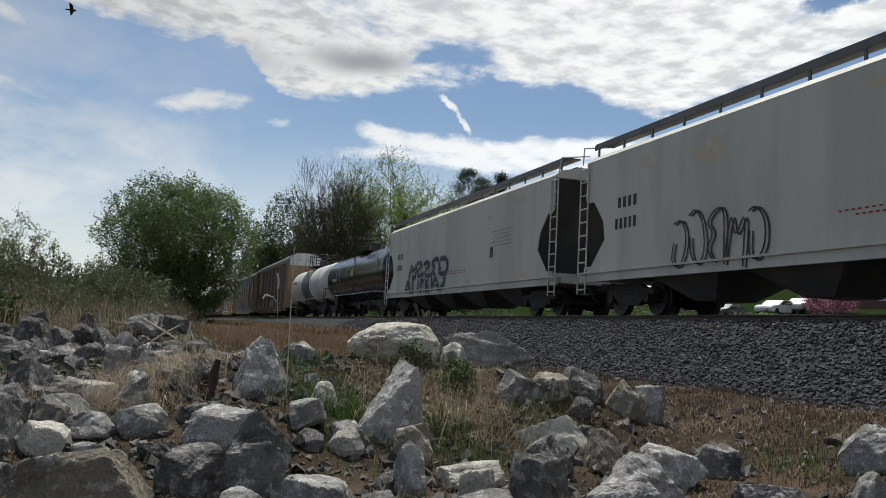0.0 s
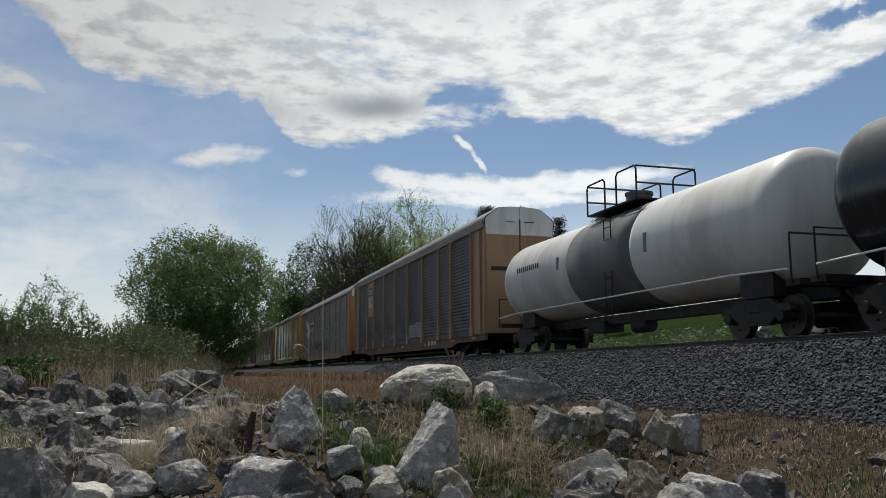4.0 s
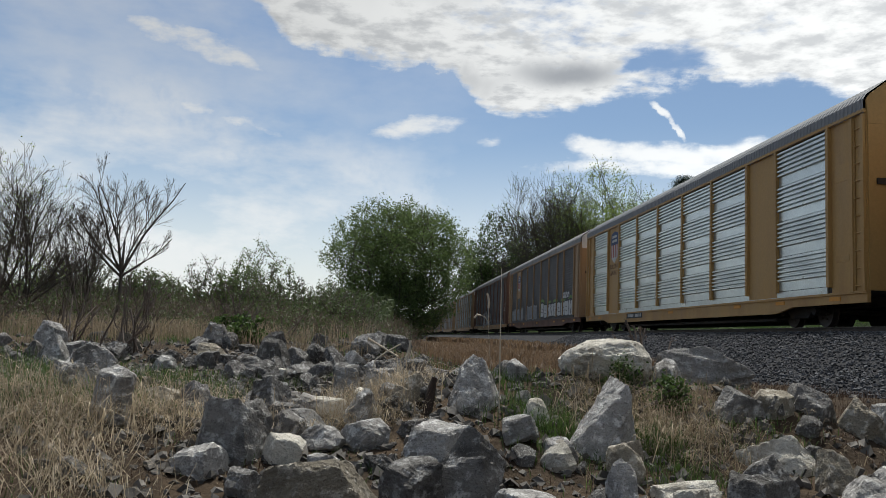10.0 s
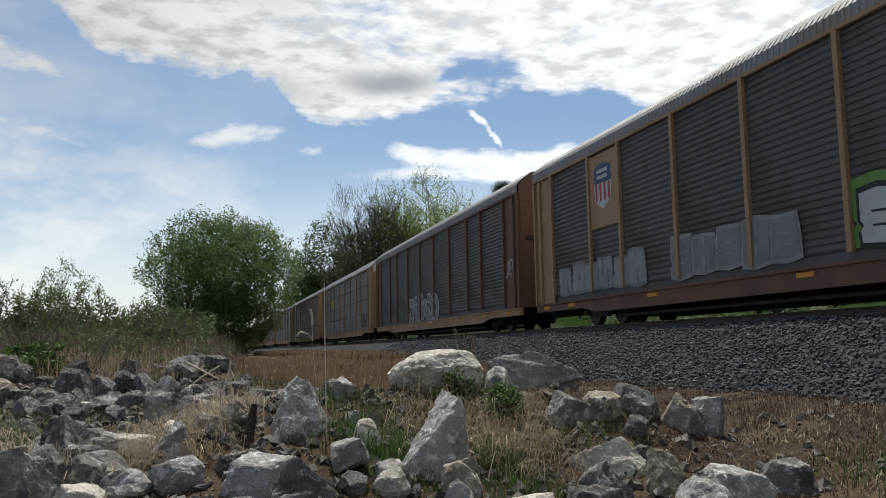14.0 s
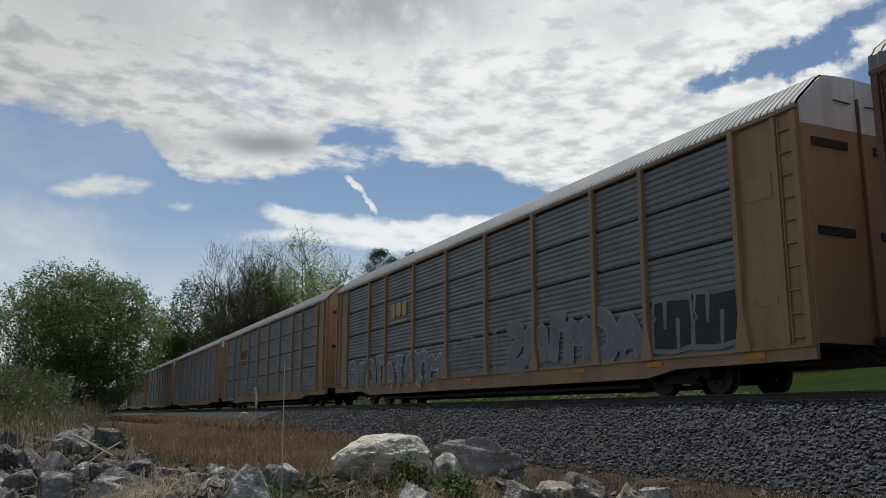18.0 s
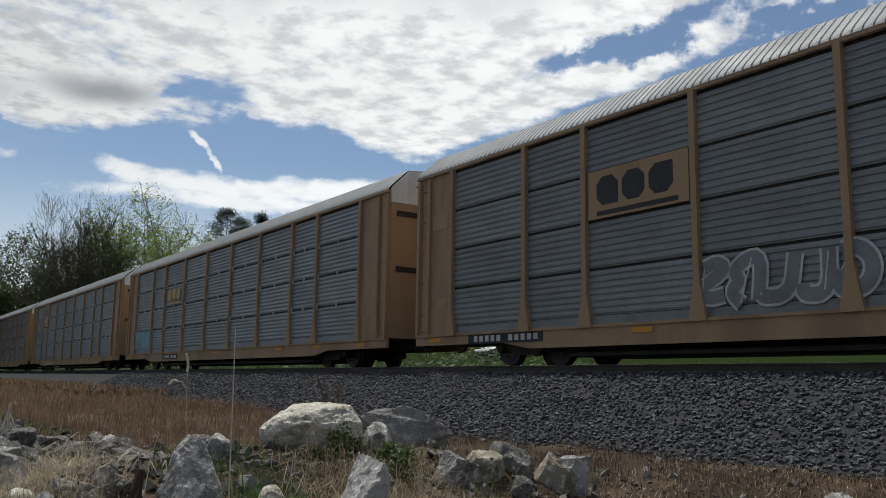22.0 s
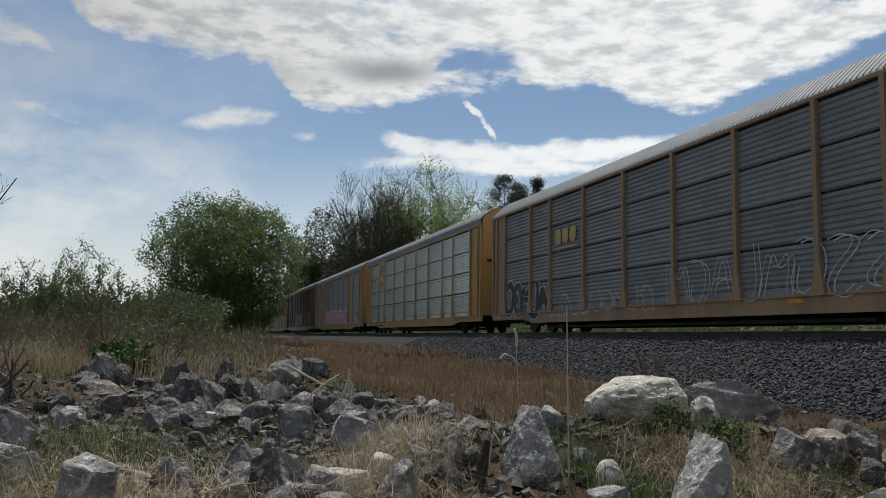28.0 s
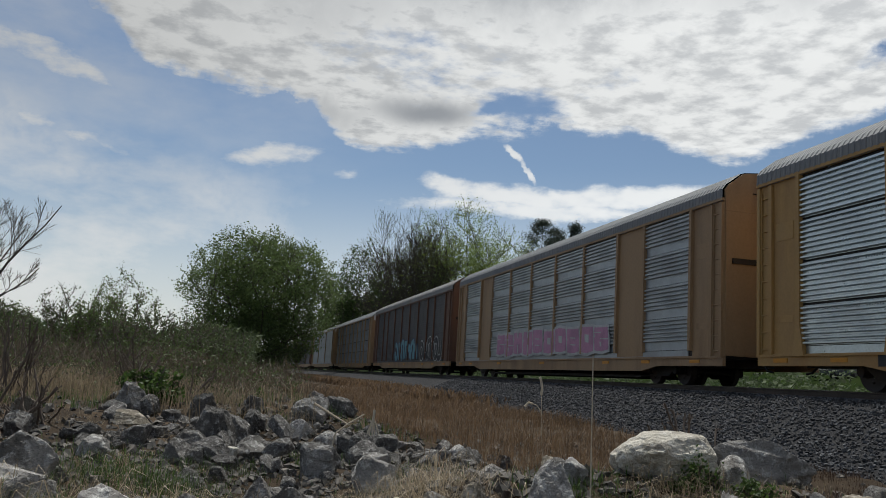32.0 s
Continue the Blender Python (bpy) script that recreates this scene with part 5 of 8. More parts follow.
    graffiti(c, 16.0, 18.6, 1.2, 2.1, 3, None, "ink_red", 14, width=0.06)
    plate(c, 23.2, 25.2, 0.57, 0.13, 11)
    c = made[2]
    shield(c, 21.66, 4.1, 1.3, 1.5, None, x=-1.477)
    slogan(c, ("BUILDING", "AMERICA"), 21.66, 3.02, 0.24, "ink_umber", -1.482)
    plate(c, 17.2, 19.2, 0.57, 0.13, 11)
    c = made[3]
    block_letters(c, 1.75, 11.9, 0.92, 2.0, 9, "ink_white", "ink_black", 15, halo="ink_green", label="white block lettering outlined in black")
    block_letters(c, 2.6, 4.5, 2.02, 2.45, 3, "ink_white", "ink_black", 16, x=-1.53)
    block_letters(c, 19.4, 25.0, 0.95, 1.9, 6, "ink_faded", "ink_grey", 17)
    block_letters(c, 13.4, 18.2, 0.95, 2.0, 5, "ink_grey", "ink_faded", 117)
    shield(c, 21.7, 4.02, 1.1, 1.3, "tan")
    c = made[4]
    graffiti(c, 11.4, 17.6, 0.8, 2.0, 6, "ink_grey", "ink_white", 18, label="pale rounded sprayed letters")
    graffiti(c, 0.6, 1.6, 2.0, 2.6, 2, None, "ink_white", 19)
    c = made[5]
    logo_three(c, 19.27, 3.5, 1.7, 0.55, "ink_yellow")
    graffiti(c, 15.4, 25.0, 0.66, 1.65, 9, "ink_grey", "ink_white", 20, width=0.06)
    graffiti(c, 11.0, 15.2, 0.9, 2.0, 5, None, "ink_faded", 120, width=0.05)
    graffiti(c, 4.6, 10.8, 0.85, 2.0, 6, "ink_grey", "ink_faded", 21, width=0.05)
    block_letters(c, 1.75, 4.3, 0.9, 2.1, 2, "ink_black", "ink_grey", 121)
    c = made[6]
    logo_three(c, 19.27, 3.55, 2.1, 0.6, "ink_black", "tan")
    graffiti(c, 14.6, 17.8, 1.0, 1.8, 5, "ink_grey", "ink_white", 22)
    plate(c, 22.2, 24.6, 0.56, 0.14, 11)
    c = made[7]
    logo_three(c, 19.27, 3.5, 1.9, 0.55, "ink_yellow")
    bm = bmesh.new()
    box(bm, -1.508, -1.502, 22.4, 25.7, 1.0, 1.93)
    part("sprayed_patch", bm, M["ink_cyan"], c, "pale blue sprayed patch")
    graffiti(c, 22.6, 25.6, 1.1, 1.8, 5, None, "ink_white", 23, x0=-1.516, width=0.03)
    plate(c, 18.5, 20.4, 0.5, 0.14, 11)
    for k in (1, 7, 8):
        bm = bmesh.new()
        for z in LEVELS[1:4]:
            for y0_, y1_ in zip(POSTS, POSTS[1:]):
                box(bm, -1.515, -1.47, (y0_ + y1_) / 2 - 0.02, (y0_ + y1_) / 2 + 0.02, z - 0.09, z + 0.04)
                for e in (y0_ + 0.1, y1_ - 0.1):
                    box(bm, -1.515, -1.47, e - 0.02, e + 0.02, z - 0.12, z + 0.06)
        tagged(part("seam_clips", bm, M["ink_white"], made[k], "small pale clips on the panel seams"), kind="stuff")
    c = made[8]
    shield(c, 21.7, 4.12, 0.85, 0.97, "tan", reach=(2.93, 5.0))
    slogan(c, ("BUILDING AMERICA",), 21.7, 3.22, 0.116, "ink_umber", -1.526)
    bars(c, 18.2, 21.0, 0.42, 0.15, n=10)
    c = made[9]
    logo_three(c, 19.27, 3.5, 1.9, 0.55, "ink_yellow")
    graffiti(c, 20.9, 25.3, 0.72, 1.95, 5, "ink_black", "ink_white", 24, label="bold dark letters edged in white")
    graffiti(c, 13.2, 19.6, 0.62, 1.35, 8, None, "ink_white", 25, width=0.03)
    graffiti(c, 4.0, 12.4, 0.65, 2.05, 8, None, "ink_white", 125, width=0.035)
    bars(c, 19.2, 20.9, 0.56, 0.13, n=8)
    c = made[10]
    shield(c, 21.7, 4.28, 0.88, 1.02, "yellow", x=-1.565, reach=(3.06, 5.0))
    plate(c, 20.9, 22.9, 0.56, 0.13, 11)
    slogan(c, ("BUILDING AMERICA",), 21.7, 3.38, 0.116, "ink_umber", -1.571)
    # rows of punched holes along the upper ribs of each tier
    bm = bmesh.new()
    for y0_, y1_ in zip(POSTS, POSTS[1:]):
        for z0_, z1_ in zip(LEVELS, LEVELS[1:]):
            if abs((y0_ + y1_) / 2 - 21.7) < 1.0 and z1_ > 3.2:
                continue
            q_ = (z1_ - z0_) / 8
            for r_ in (6.47, 7.47):
                k_ = 0
                y_ = y0_ + 0.2
                while y_ < y1_ - 0.2:
                    if k_ % 9 < 7:
                        za_ = z0_ + q_ * r_ + (0.004 if k_ % 2 else -0.004)
                        flat_poly(bm, [(y_ + 0.019 * math.cos(a_), za_ + 0.015 * math.sin(a_)) for a_ in [math.pi * j_ / 3 for j_ in range(6)]], -1.549)
                    y_ += 0.075
                    k_ += 1
    tagged(part("punched_holes", bm, M["ink_black"], c, "rows of small round holes in the panels"), kind="stuff")
    c = made[11]
    block_letters(c, 6.8, 19.5, 0.95, 2.1, 10, "ink_pink", "ink_white", 26, x=-1.56, halo=None, label="pink rounded letters edged in white")
    c = made[12]
    graffiti(c, 9.0, 17.0, 1.0, 2.2, 7, "ink_cyan", "ink_blue", 27)
    graffiti(c, 2.0, 8.0, 1.0, 2.2, 6, "ink_black", "ink_white", 28)
    # ahead of the carriers: two tanks and two hoppers
    tank_w = tank_car("white tank car with a broad dark band", 16.9, [(0.5, 6.5, "tank_white"), (6.5, 10.4, "tank_grey"), (10.4, 16.4, "tank_white")])
    CARS.append((tank_w, 59.1))
    bars(tank_w, 12.6, 14.6, 2.75, 0.18, "ink_black", 11, x=-1.506)
    for y, z, h in ((5.7, 2.6, 0.5), (11.1, 2.7, 0.4)):
        bm = bmesh.new()
        box(bm, -1.512, -1.44, y - 0.06, y + 0.06, z - h / 2, z + h / 2)
        part("reflector", bm, M["ink_grey"], tank_w)
    tank_b = tank_car("glossy black tank car", 17.4, [(0.5, 16.9, "tank_black")])
    y = 42.4
    CARS.append((tank_b, 41.7))
    bars(tank_b, 13.0, 14.6, 2.3, 0.2, "ink_white", 7, x=-1.506)
    bars(tank_b, 2.6, 4.6, 3.2, 0.25, "ink_grey", 5, x=-1.506)
    bm = bmesh.new()
    box(bm, -1.512, -1.44, 8.0, 8.7, 2.45, 2.85)
    part("placard", bm, M["ink_yellow"], tank_b, "yellow placard")
    for yy, z, h in ((2.2, 2.9, 0.8), (7.2, 2.75, 0.5)):
        bm = bmesh.new()
        box(bm, -1.512, -1.44, yy - 0.04, yy + 0.04, z - h / 2, z + h / 2)
        part("reflector", bm, M["ink_yellow"], tank_b, "yellow reflector strip")
    for k in range(2):
        h, L = hopper("white covered hopper with black and blue graffiti" if k == 0 else "white covered hopper with black outline graffiti", k)
        y -= L + (0.7 if k == 0 else 1.35)
        CARS.append((h, y))
        bars(h, 17.0, 18.0, 2.75, 0.28, "ink_black", 4)
        bars(h, 17.0, 18.1, 2.2, 0.28, "ink_black", 5)
        for row in range(5):
            bars(h, 3.6 + 0.1 * (row % 2), 5.4 - 0.25 * (row % 3), 2.95 - 0.13 * row, 0.035, "ink_grey", 9)
        bars(h, 8.0, 10.4, 1.75, 0.03, "ink_red", 16)
        bars(h, 8.0, 10.0, 1.66, 0.03, "ink_red", 14)
        bars(h, 5.2, 5.7, 2.05, 0.38, "ink_black", 1)
        bars(h, 2.2, 3.6, 1.2, 0.16, "rust_wash", 1)
        bars(h, 7.4, 8.6, 1.2, 0.14, "rust_wash", 1)
        if k == 0:
            graffiti(h, 10.4, 16.2, 1.05, 1.8, 7, "ink_black", "ink_white", 31, x0=-1.513, glow="ink_cyan", width=0.09)
            graffiti(h, 10.0, 15.6, 1.7, 2.4, 5, "ink_black", "ink_white", 131, x0=-1.52, width=0.06)
        else:
            graffiti(h, 12.0, 15.3, 1.0, 2.25, 5, None, "ink_black", 32, width=0.05)


build_train()


# ---- rocks ----
def rock_mesh(seed, mat, sx, sy, sz, cuts=11, detail=3, peak=0.0, dome=False, beds=0.04):
    """A quarried block: flat broken faces that lean in towards its top, chipped edges, a rough skin."""
    rnd = random.Random(seed * 7 + 3)
    planes = []
    lean = 0.14 + peak * 0.5 + (0.36 if dome else 0.0)

    def face(az, el, d):
        planes.append((Vector((math.cos(az) * math.cos(el), math.sin(az) * math.cos(el), math.sin(el))), d))
    a0 = rnd.uniform(0, 6.28)
    sides = rnd.choice((4, 5, 5, 6))
    for k in range(sides):
        face(a0 + 6.283 * (k + rnd.uniform(-0.22, 0.22)) / sides, lean + rnd.choice((-0.2, 0.0, 0.15, 0.4, 0.55)) + rnd.uniform(-0.08, 0.08), rnd.uniform(0.48, 0.68))
    for k in range(3 if dome else 2):
        face(rnd.uniform(0, 6.28), 1.571 - rnd.uniform(0.1, 0.5), rnd.uniform(0.46, 0.58) if not peak else rnd.uniform(0.78, 0.95))
    for k in range(7 if dome else 2 + (cuts > 8)):
        face(rnd.uniform(0, 6.28), rnd.uniform(0.5, 1.0), rnd.uniform(0.60, 0.76))
    face(0, -1.571, 0.42)
    for k in range(3):
        face(rnd.uniform(0, 6.28), rnd.uniform(-0.9, -0.3), rnd.uniform(0.55, 0.7))
    bm = bmesh.new()
    bmesh.ops.create_icosphere(bm, subdivisions=detail, radius=1.0)
    off = Vector((seed * 3.7, seed * 1.3, seed * 0.7))
    bed = Vector((rnd.gauss(0, 0.35), rnd.gauss(0, 0.35), 1)).normalized()
    for v in bm.verts:
        u = v.co.normalized()
        r = min((d / max(1e-3, n.dot(u)) for n, d in planes if n.dot(u) > 0.05), default=1.0)
        r = min(r, 1.0)
        if dome:
            r = 0.5 * r + 0.31
        p = u * r
        layer = p - bed * p.dot(bed) * 0.8
        step = noise.noise(bed * (p.dot(bed) * 8) + layer * 0.9 + off)
        k = 1 + 0.035 * noise.noise(p * 2.2 + off) + 0.025 * noise.noise(p * 5 + off) + 0.02 * noise.noise(p * 11 + off) + beds * step
        chip = noise.noise(p * 4.3 - off)
        k -= 0.20 * max(0.0, chip - 0.28)
        if detail > 3:
            k += 0.018 * noise.noise(p * 23 + off) + 0.010 * noise.noise(p * 48 + off)
            k -= 0.5 * max(0.0, 0.06 - abs(noise.noise(p * 2.6 + off * 2)))
        v.co = p * k
    lo = [min(v.co[k] for v in bm.verts) for k in range(3)]
    hi = [max(v.co[k] for v in bm.verts) for k in range(3)]
    for v in bm.verts:
        v.co = Vector([((v.co[k] - lo[k]) / (hi[k] - lo[k]) - (0.5 if k < 2 else 0.0)) * s for k, s in enumerate((sx, sy, sz))])
    return mesh_of("rock", bm, M[mat])


LABELS = {"pale": "pale cream limestone boulder", "grey": "rough grey limestone block", "dark": "dark grey broken rock", "tan": "weathered tan rock"}


def boulder(x, y, w, h, tone, seed, deep=None, lean=0.0, turn=None, sink=0.12, peak=0.0, cuts=11, top=None, dome=False, beds=0.04):
    rnd = random.Random(seed + 100)
    deep = deep or w * rnd.uniform(0.7, 1.0)
    floor = ground_z(x, y)
    tall = h * (1 + sink)
    if top is None:
        foot = floor - h * sink
    else:
        tall = max(tall, top - floor + 0.1)
        foot = top - tall
    ob = new("boulder", rock_mesh(seed, "rock_" + tone, w, deep, tall, cuts, 5 if w > 0.45 else 4, peak, dome, beds))
    ob.location = (x, y, foot)
    tip = 0.0 if lean or peak or dome else 0.22
    ob.rotation_euler = (rnd.uniform(-tip, tip), radians(lean) + rnd.uniform(-tip, tip), rnd.uniform(-0.5, 0.5) if turn is None else radians(turn))
    size = "large " if w > 0.7 else ""
    return tagged(ob, size + LABELS[tone] + " lying in the rubble bank", "boulder", "boulders of the rubble bank")


boulder(3.15, 8.42, 1.06, 0.46, 'pale', 400, top=-0.61, deep=0.95, cuts=7, turn=-8, lean=4, dome=True)
boulder(4.32, 8.62, 1.20, 0.44, 'grey', 401, top=-0.66, deep=0.55, cuts=10, lean=9, turn=-6, beds=0.17)
boulder(3.83, 8.16, 0.36, 0.32, 'grey', 402, top=-0.80)
boulder(2.62, 6.60, 0.72, 0.85, 'grey', 403, top=-0.95, deep=0.5, peak=0.35, cuts=8, lean=5, turn=15)
boulder(1.54, 7.22, 0.54, 0.55, 'grey', 404, top=-0.84, deep=0.42, peak=0.25, cuts=7, lean=16, turn=25)
boulder(4.24, 6.74, 0.84, 0.60, 'pale', 405, top=-1.41, deep=0.6, peak=0.3, cuts=7, turn=-20, lean=12)
boulder(4.28, 7.62, 0.70, 0.48, 'grey', 406, top=-1.07, deep=0.5, lean=8, cuts=8)
boulder(4.70, 7.62, 0.42, 0.32, 'tan', 407, top=-1.07)
boulder(5.18, 7.88, 0.76, 0.60, 'dark', 408, top=-1.02, deep=0.6, turn=12)
boulder(5.62, 7.70, 0.54, 0.56, 'tan', 409, top=-1.13, deep=0.5)
boulder(5.98, 7.70, 0.46, 0.48, 'grey', 410, top=-1.17, deep=0.45)
boulder(4.62, 6.12, 0.42, 0.25, 'tan', 411, top=-1.48, cuts=6)
boulder(1.20, 6.30, 0.64, 0.29, 'grey', 412, top=-1.38, deep=0.45, cuts=6, turn=4, lean=-3)
boulder(1.47, 5.85, 0.56, 0.42, 'dark', 413, top=-1.36, deep=0.4, peak=0.3, lean=-14, turn=-10)
boulder(1.38, 5.30, 0.44, 0.24, 'dark', 414, top=-1.52)
boulder(-0.49, 6.08, 0.66, 0.56, 'grey', 415, top=-1.23, deep=0.5, lean=9, cuts=8)
boulder(-0.62, 8.82, 0.60, 0.55, 'dark', 416, top=-1.21, deep=0.5, lean=14, peak=0.15)
boulder(2.14, 7.02, 0.26, 0.28, 'pale', 417, top=-1.21, dome=True)
boulder(-1.25, 14.56, 0.50, 0.54, 'dark', 418, top=-0.65, deep=0.4, cuts=6)
boulder(-1.69, 13.98, 0.46, 0.36, 'dark', 419, top=-0.93, lean=10)
boulder(0.15, 13.78, 0.50, 0.38, 'grey', 420, top=-0.97)
boulder(0.61, 13.52, 0.60, 0.42, 'grey', 421, top=-1.10, dome=True)
boulder(0.58, 16.10, 0.50, 0.34, 'dark', 422, top=-0.60, lean=10)
boulder(-0.66, 5.72, 0.44, 0.32, 'grey', 423, top=-1.54, peak=0.2)
boulder(0.30, 5.55, 0.31, 0.20, 'grey', 424, top=-1.57)
boulder(0.93, 5.25, 0.46, 0.24, 'dark', 425, top=-1.53, cuts=6)
boulder(2.52, 5.42, 0.28, 0.26, 'grey', 426, top=-1.53, peak=0.2)
boulder(-3.61, 10.60, 0.42, 0.52, 'grey', 427, top=-0.83, peak=0.3)
boulder(-2.48, 8.12, 0.54, 0.36, 'grey', 428, top=-1.08, lean=8)
boulder(-2.53, 7.55, 0.34, 0.24, 'dark', 429, top=-1.34)
boulder(0.18, 8.90, 0.50, 0.58, 'dark', 430, top=-1.45, lean=6)
boulder(0.09, 8.25, 0.37, 0.38, 'grey', 431, top=-1.56)
boulder(0.38, 8.55, 0.27, 0.30, 'grey', 432, top=-1.62)
boulder(-2.94, 9.60, 0.42, 0.30, 'grey', 433, top=-1.05)
boulder(-2.33, 15.10, 0.38, 0.42, 'dark', 434, top=-0.59)
boulder(-3.43, 13.10, 0.50, 0.34, 'tan', 435, top=-0.80)
boulder(3.18, 4.80, 0.50, 0.34, 'dark', 436, top=-1.51, lean=12)
boulder(4.14, 4.75, 0.68, 0.32, 'grey', 437, top=-1.52, peak=0.2)
boulder(5.23, 5.48, 0.50, 0.32, 'dark', 438, top=-1.54)
boulder(6.62, 5.30, 0.48, 0.26, 'grey', 439, top=-1.52)
boulder(-2.17, 7.40, 0.46, 0.36, 'grey', 440, top=-1.05, lean=10)
boulder(-1.67, 6.70, 0.44, 0.28, 'grey', 441, top=-1.03, lean=8)
boulder(-1.10, 7.55, 0.36, 0.28, 'dark', 442, top=-1.19)
boulder(0.55, 7.28, 0.38, 0.28, 'grey', 443, top=-1.18, peak=0.2)
boulder(2.37, 12.60, 0.42, 0.40, 'grey', 444, top=-1.15)
boulder(2.78, 12.10, 0.37, 0.30, 'dark', 445, top=-1.22)
boulder(0.28, 4.75, 1.05, 0.30, 'tan', 446, top=-1.50, deep=0.42, cuts=6, turn=30, lean=-5)
boulder(2.85, 4.85, 0.32, 0.24, 'pale', 447, top=-1.63)
# smaller ones between them
boulder(-0.40, 7.39, 0.52, 0.52, 'dark', 23)
boulder(-3.67, 11.52, 0.64, 0.34, 'dark', 26)
boulder(-4.41, 12.53, 0.60, 0.52, 'grey', 27)
boulder(-0.98, 12.43, 0.56, 0.58, 'dark', 28)
boulder(-2.25, 14.20, 0.48, 0.44, 'grey', 29)
boulder(0.42, 14.60, 0.65, 0.36, 'grey', 30)
boulder(0.25, 11.17, 0.51, 0.39, 'grey', 31)
boulder(0.67, 9.94, 0.53, 0.38, 'grey', 32)
boulder(1.01, 7.52, 0.24, 0.27, 'tan', 35)
boulder(2.10, 8.10, 0.27, 0.22, 'grey', 36)
boulder(2.75, 6.19, 0.37, 0.31, 'tan', 37)
boulder(2.22, 6.32, 0.31, 0.21, 'grey', 38)
boulder(-1.26, 12.09, 0.55, 0.30, 'dark', 40)
boulder(-0.85, 13.80, 0.52, 0.32, 'dark', 41)
boulder(0.50, 7.80, 0.26, 0.18, 'pale', 42)
boulder(0.05, 6.93, 0.43, 0.32, 'grey', 43)
boulder(0.53, 6.42, 0.42, 0.28, 'grey', 44)
boulder(-0.15, 6.75, 0.37, 0.26, 'dark', 45)
boulder(-1.47, 7.65, 0.42, 0.20, 'tan', 46)
boulder(-2.13, 13.28, 0.58, 0.19, 'tan', 48)
boulder(-0.37, 9.62, 0.43, 0.29, 'dark', 49)
boulder(1.89, 6.58, 0.36, 0.21, 'grey', 52)
boulder(4.61, 5.29, 0.74, 0.36, 'grey', 54)
boulder(6.32, 4.87, 0.54, 0.35, 'grey', 56)
boulder(3.89, 5.84, 0.42, 0.35, 'dark', 57)
boulder(-2.52, 8.76, 0.59, 0.46, 'grey', 59)
boulder(-0.75, 7.35, 0.40, 0.26, 'tan', 62)
boulder(0.19, 7.60, 0.42, 0.20, 'pale', 64)
boulder(-0.22, 7.30, 0.40, 0.31, 'grey', 65)
boulder(-0.01, 7.63, 0.46, 0.28, 'grey', 67)
boulder(-2.27, 10.83, 0.40, 0.23, 'grey', 69)
boulder(-0.92, 11.91, 0.37, 0.22, 'pale', 71)
boulder(0.25, 6.35, 0.44, 0.20, 'grey', 75)
boulder(1.64, 4.54, 0.49, 0.31, 'grey', 78)
boulder(1.22, 4.64, 0.34, 0.19, 'grey', 79)
boulder(2.74, 6.13, 0.35, 0.28, 'tan', 80)
boulder(3.08, 5.63, 0.52, 0.19, 'pale', 81)
boulder(2.68, 4.37, 0.53, 0.20, 'grey', 83)
boulder(3.60, 4.26, 0.60, 0.29, 'grey', 85)
boulder(4.61, 3.96, 0.55, 0.30, 'dark', 86)
boulder(5.16, 3.74, 0.28, 0.35, 'grey', 87)
boulder(2.20, 6.21, 0.30, 0.20, 'pale', 88)
boulder(-0.42, 6.69, 0.41, 0.36, 'dark', 89)
boulder(-0.08, 5.97, 0.37, 0.23, 'pale', 90)
boulder(2.09, 4.53, 0.30, 0.19, 'grey', 92)
boulder(0.91, 7.39, 0.27, 0.24, 'tan', 94)
boulder(-0.47, 7.79, 0.52, 0.35, 'dark', 95)
boulder(0.71, 10.42, 0.52, 0.37, 'grey', 96)
boulder(-0.56, 12.02, 0.52, 0.26, 'grey', 97)


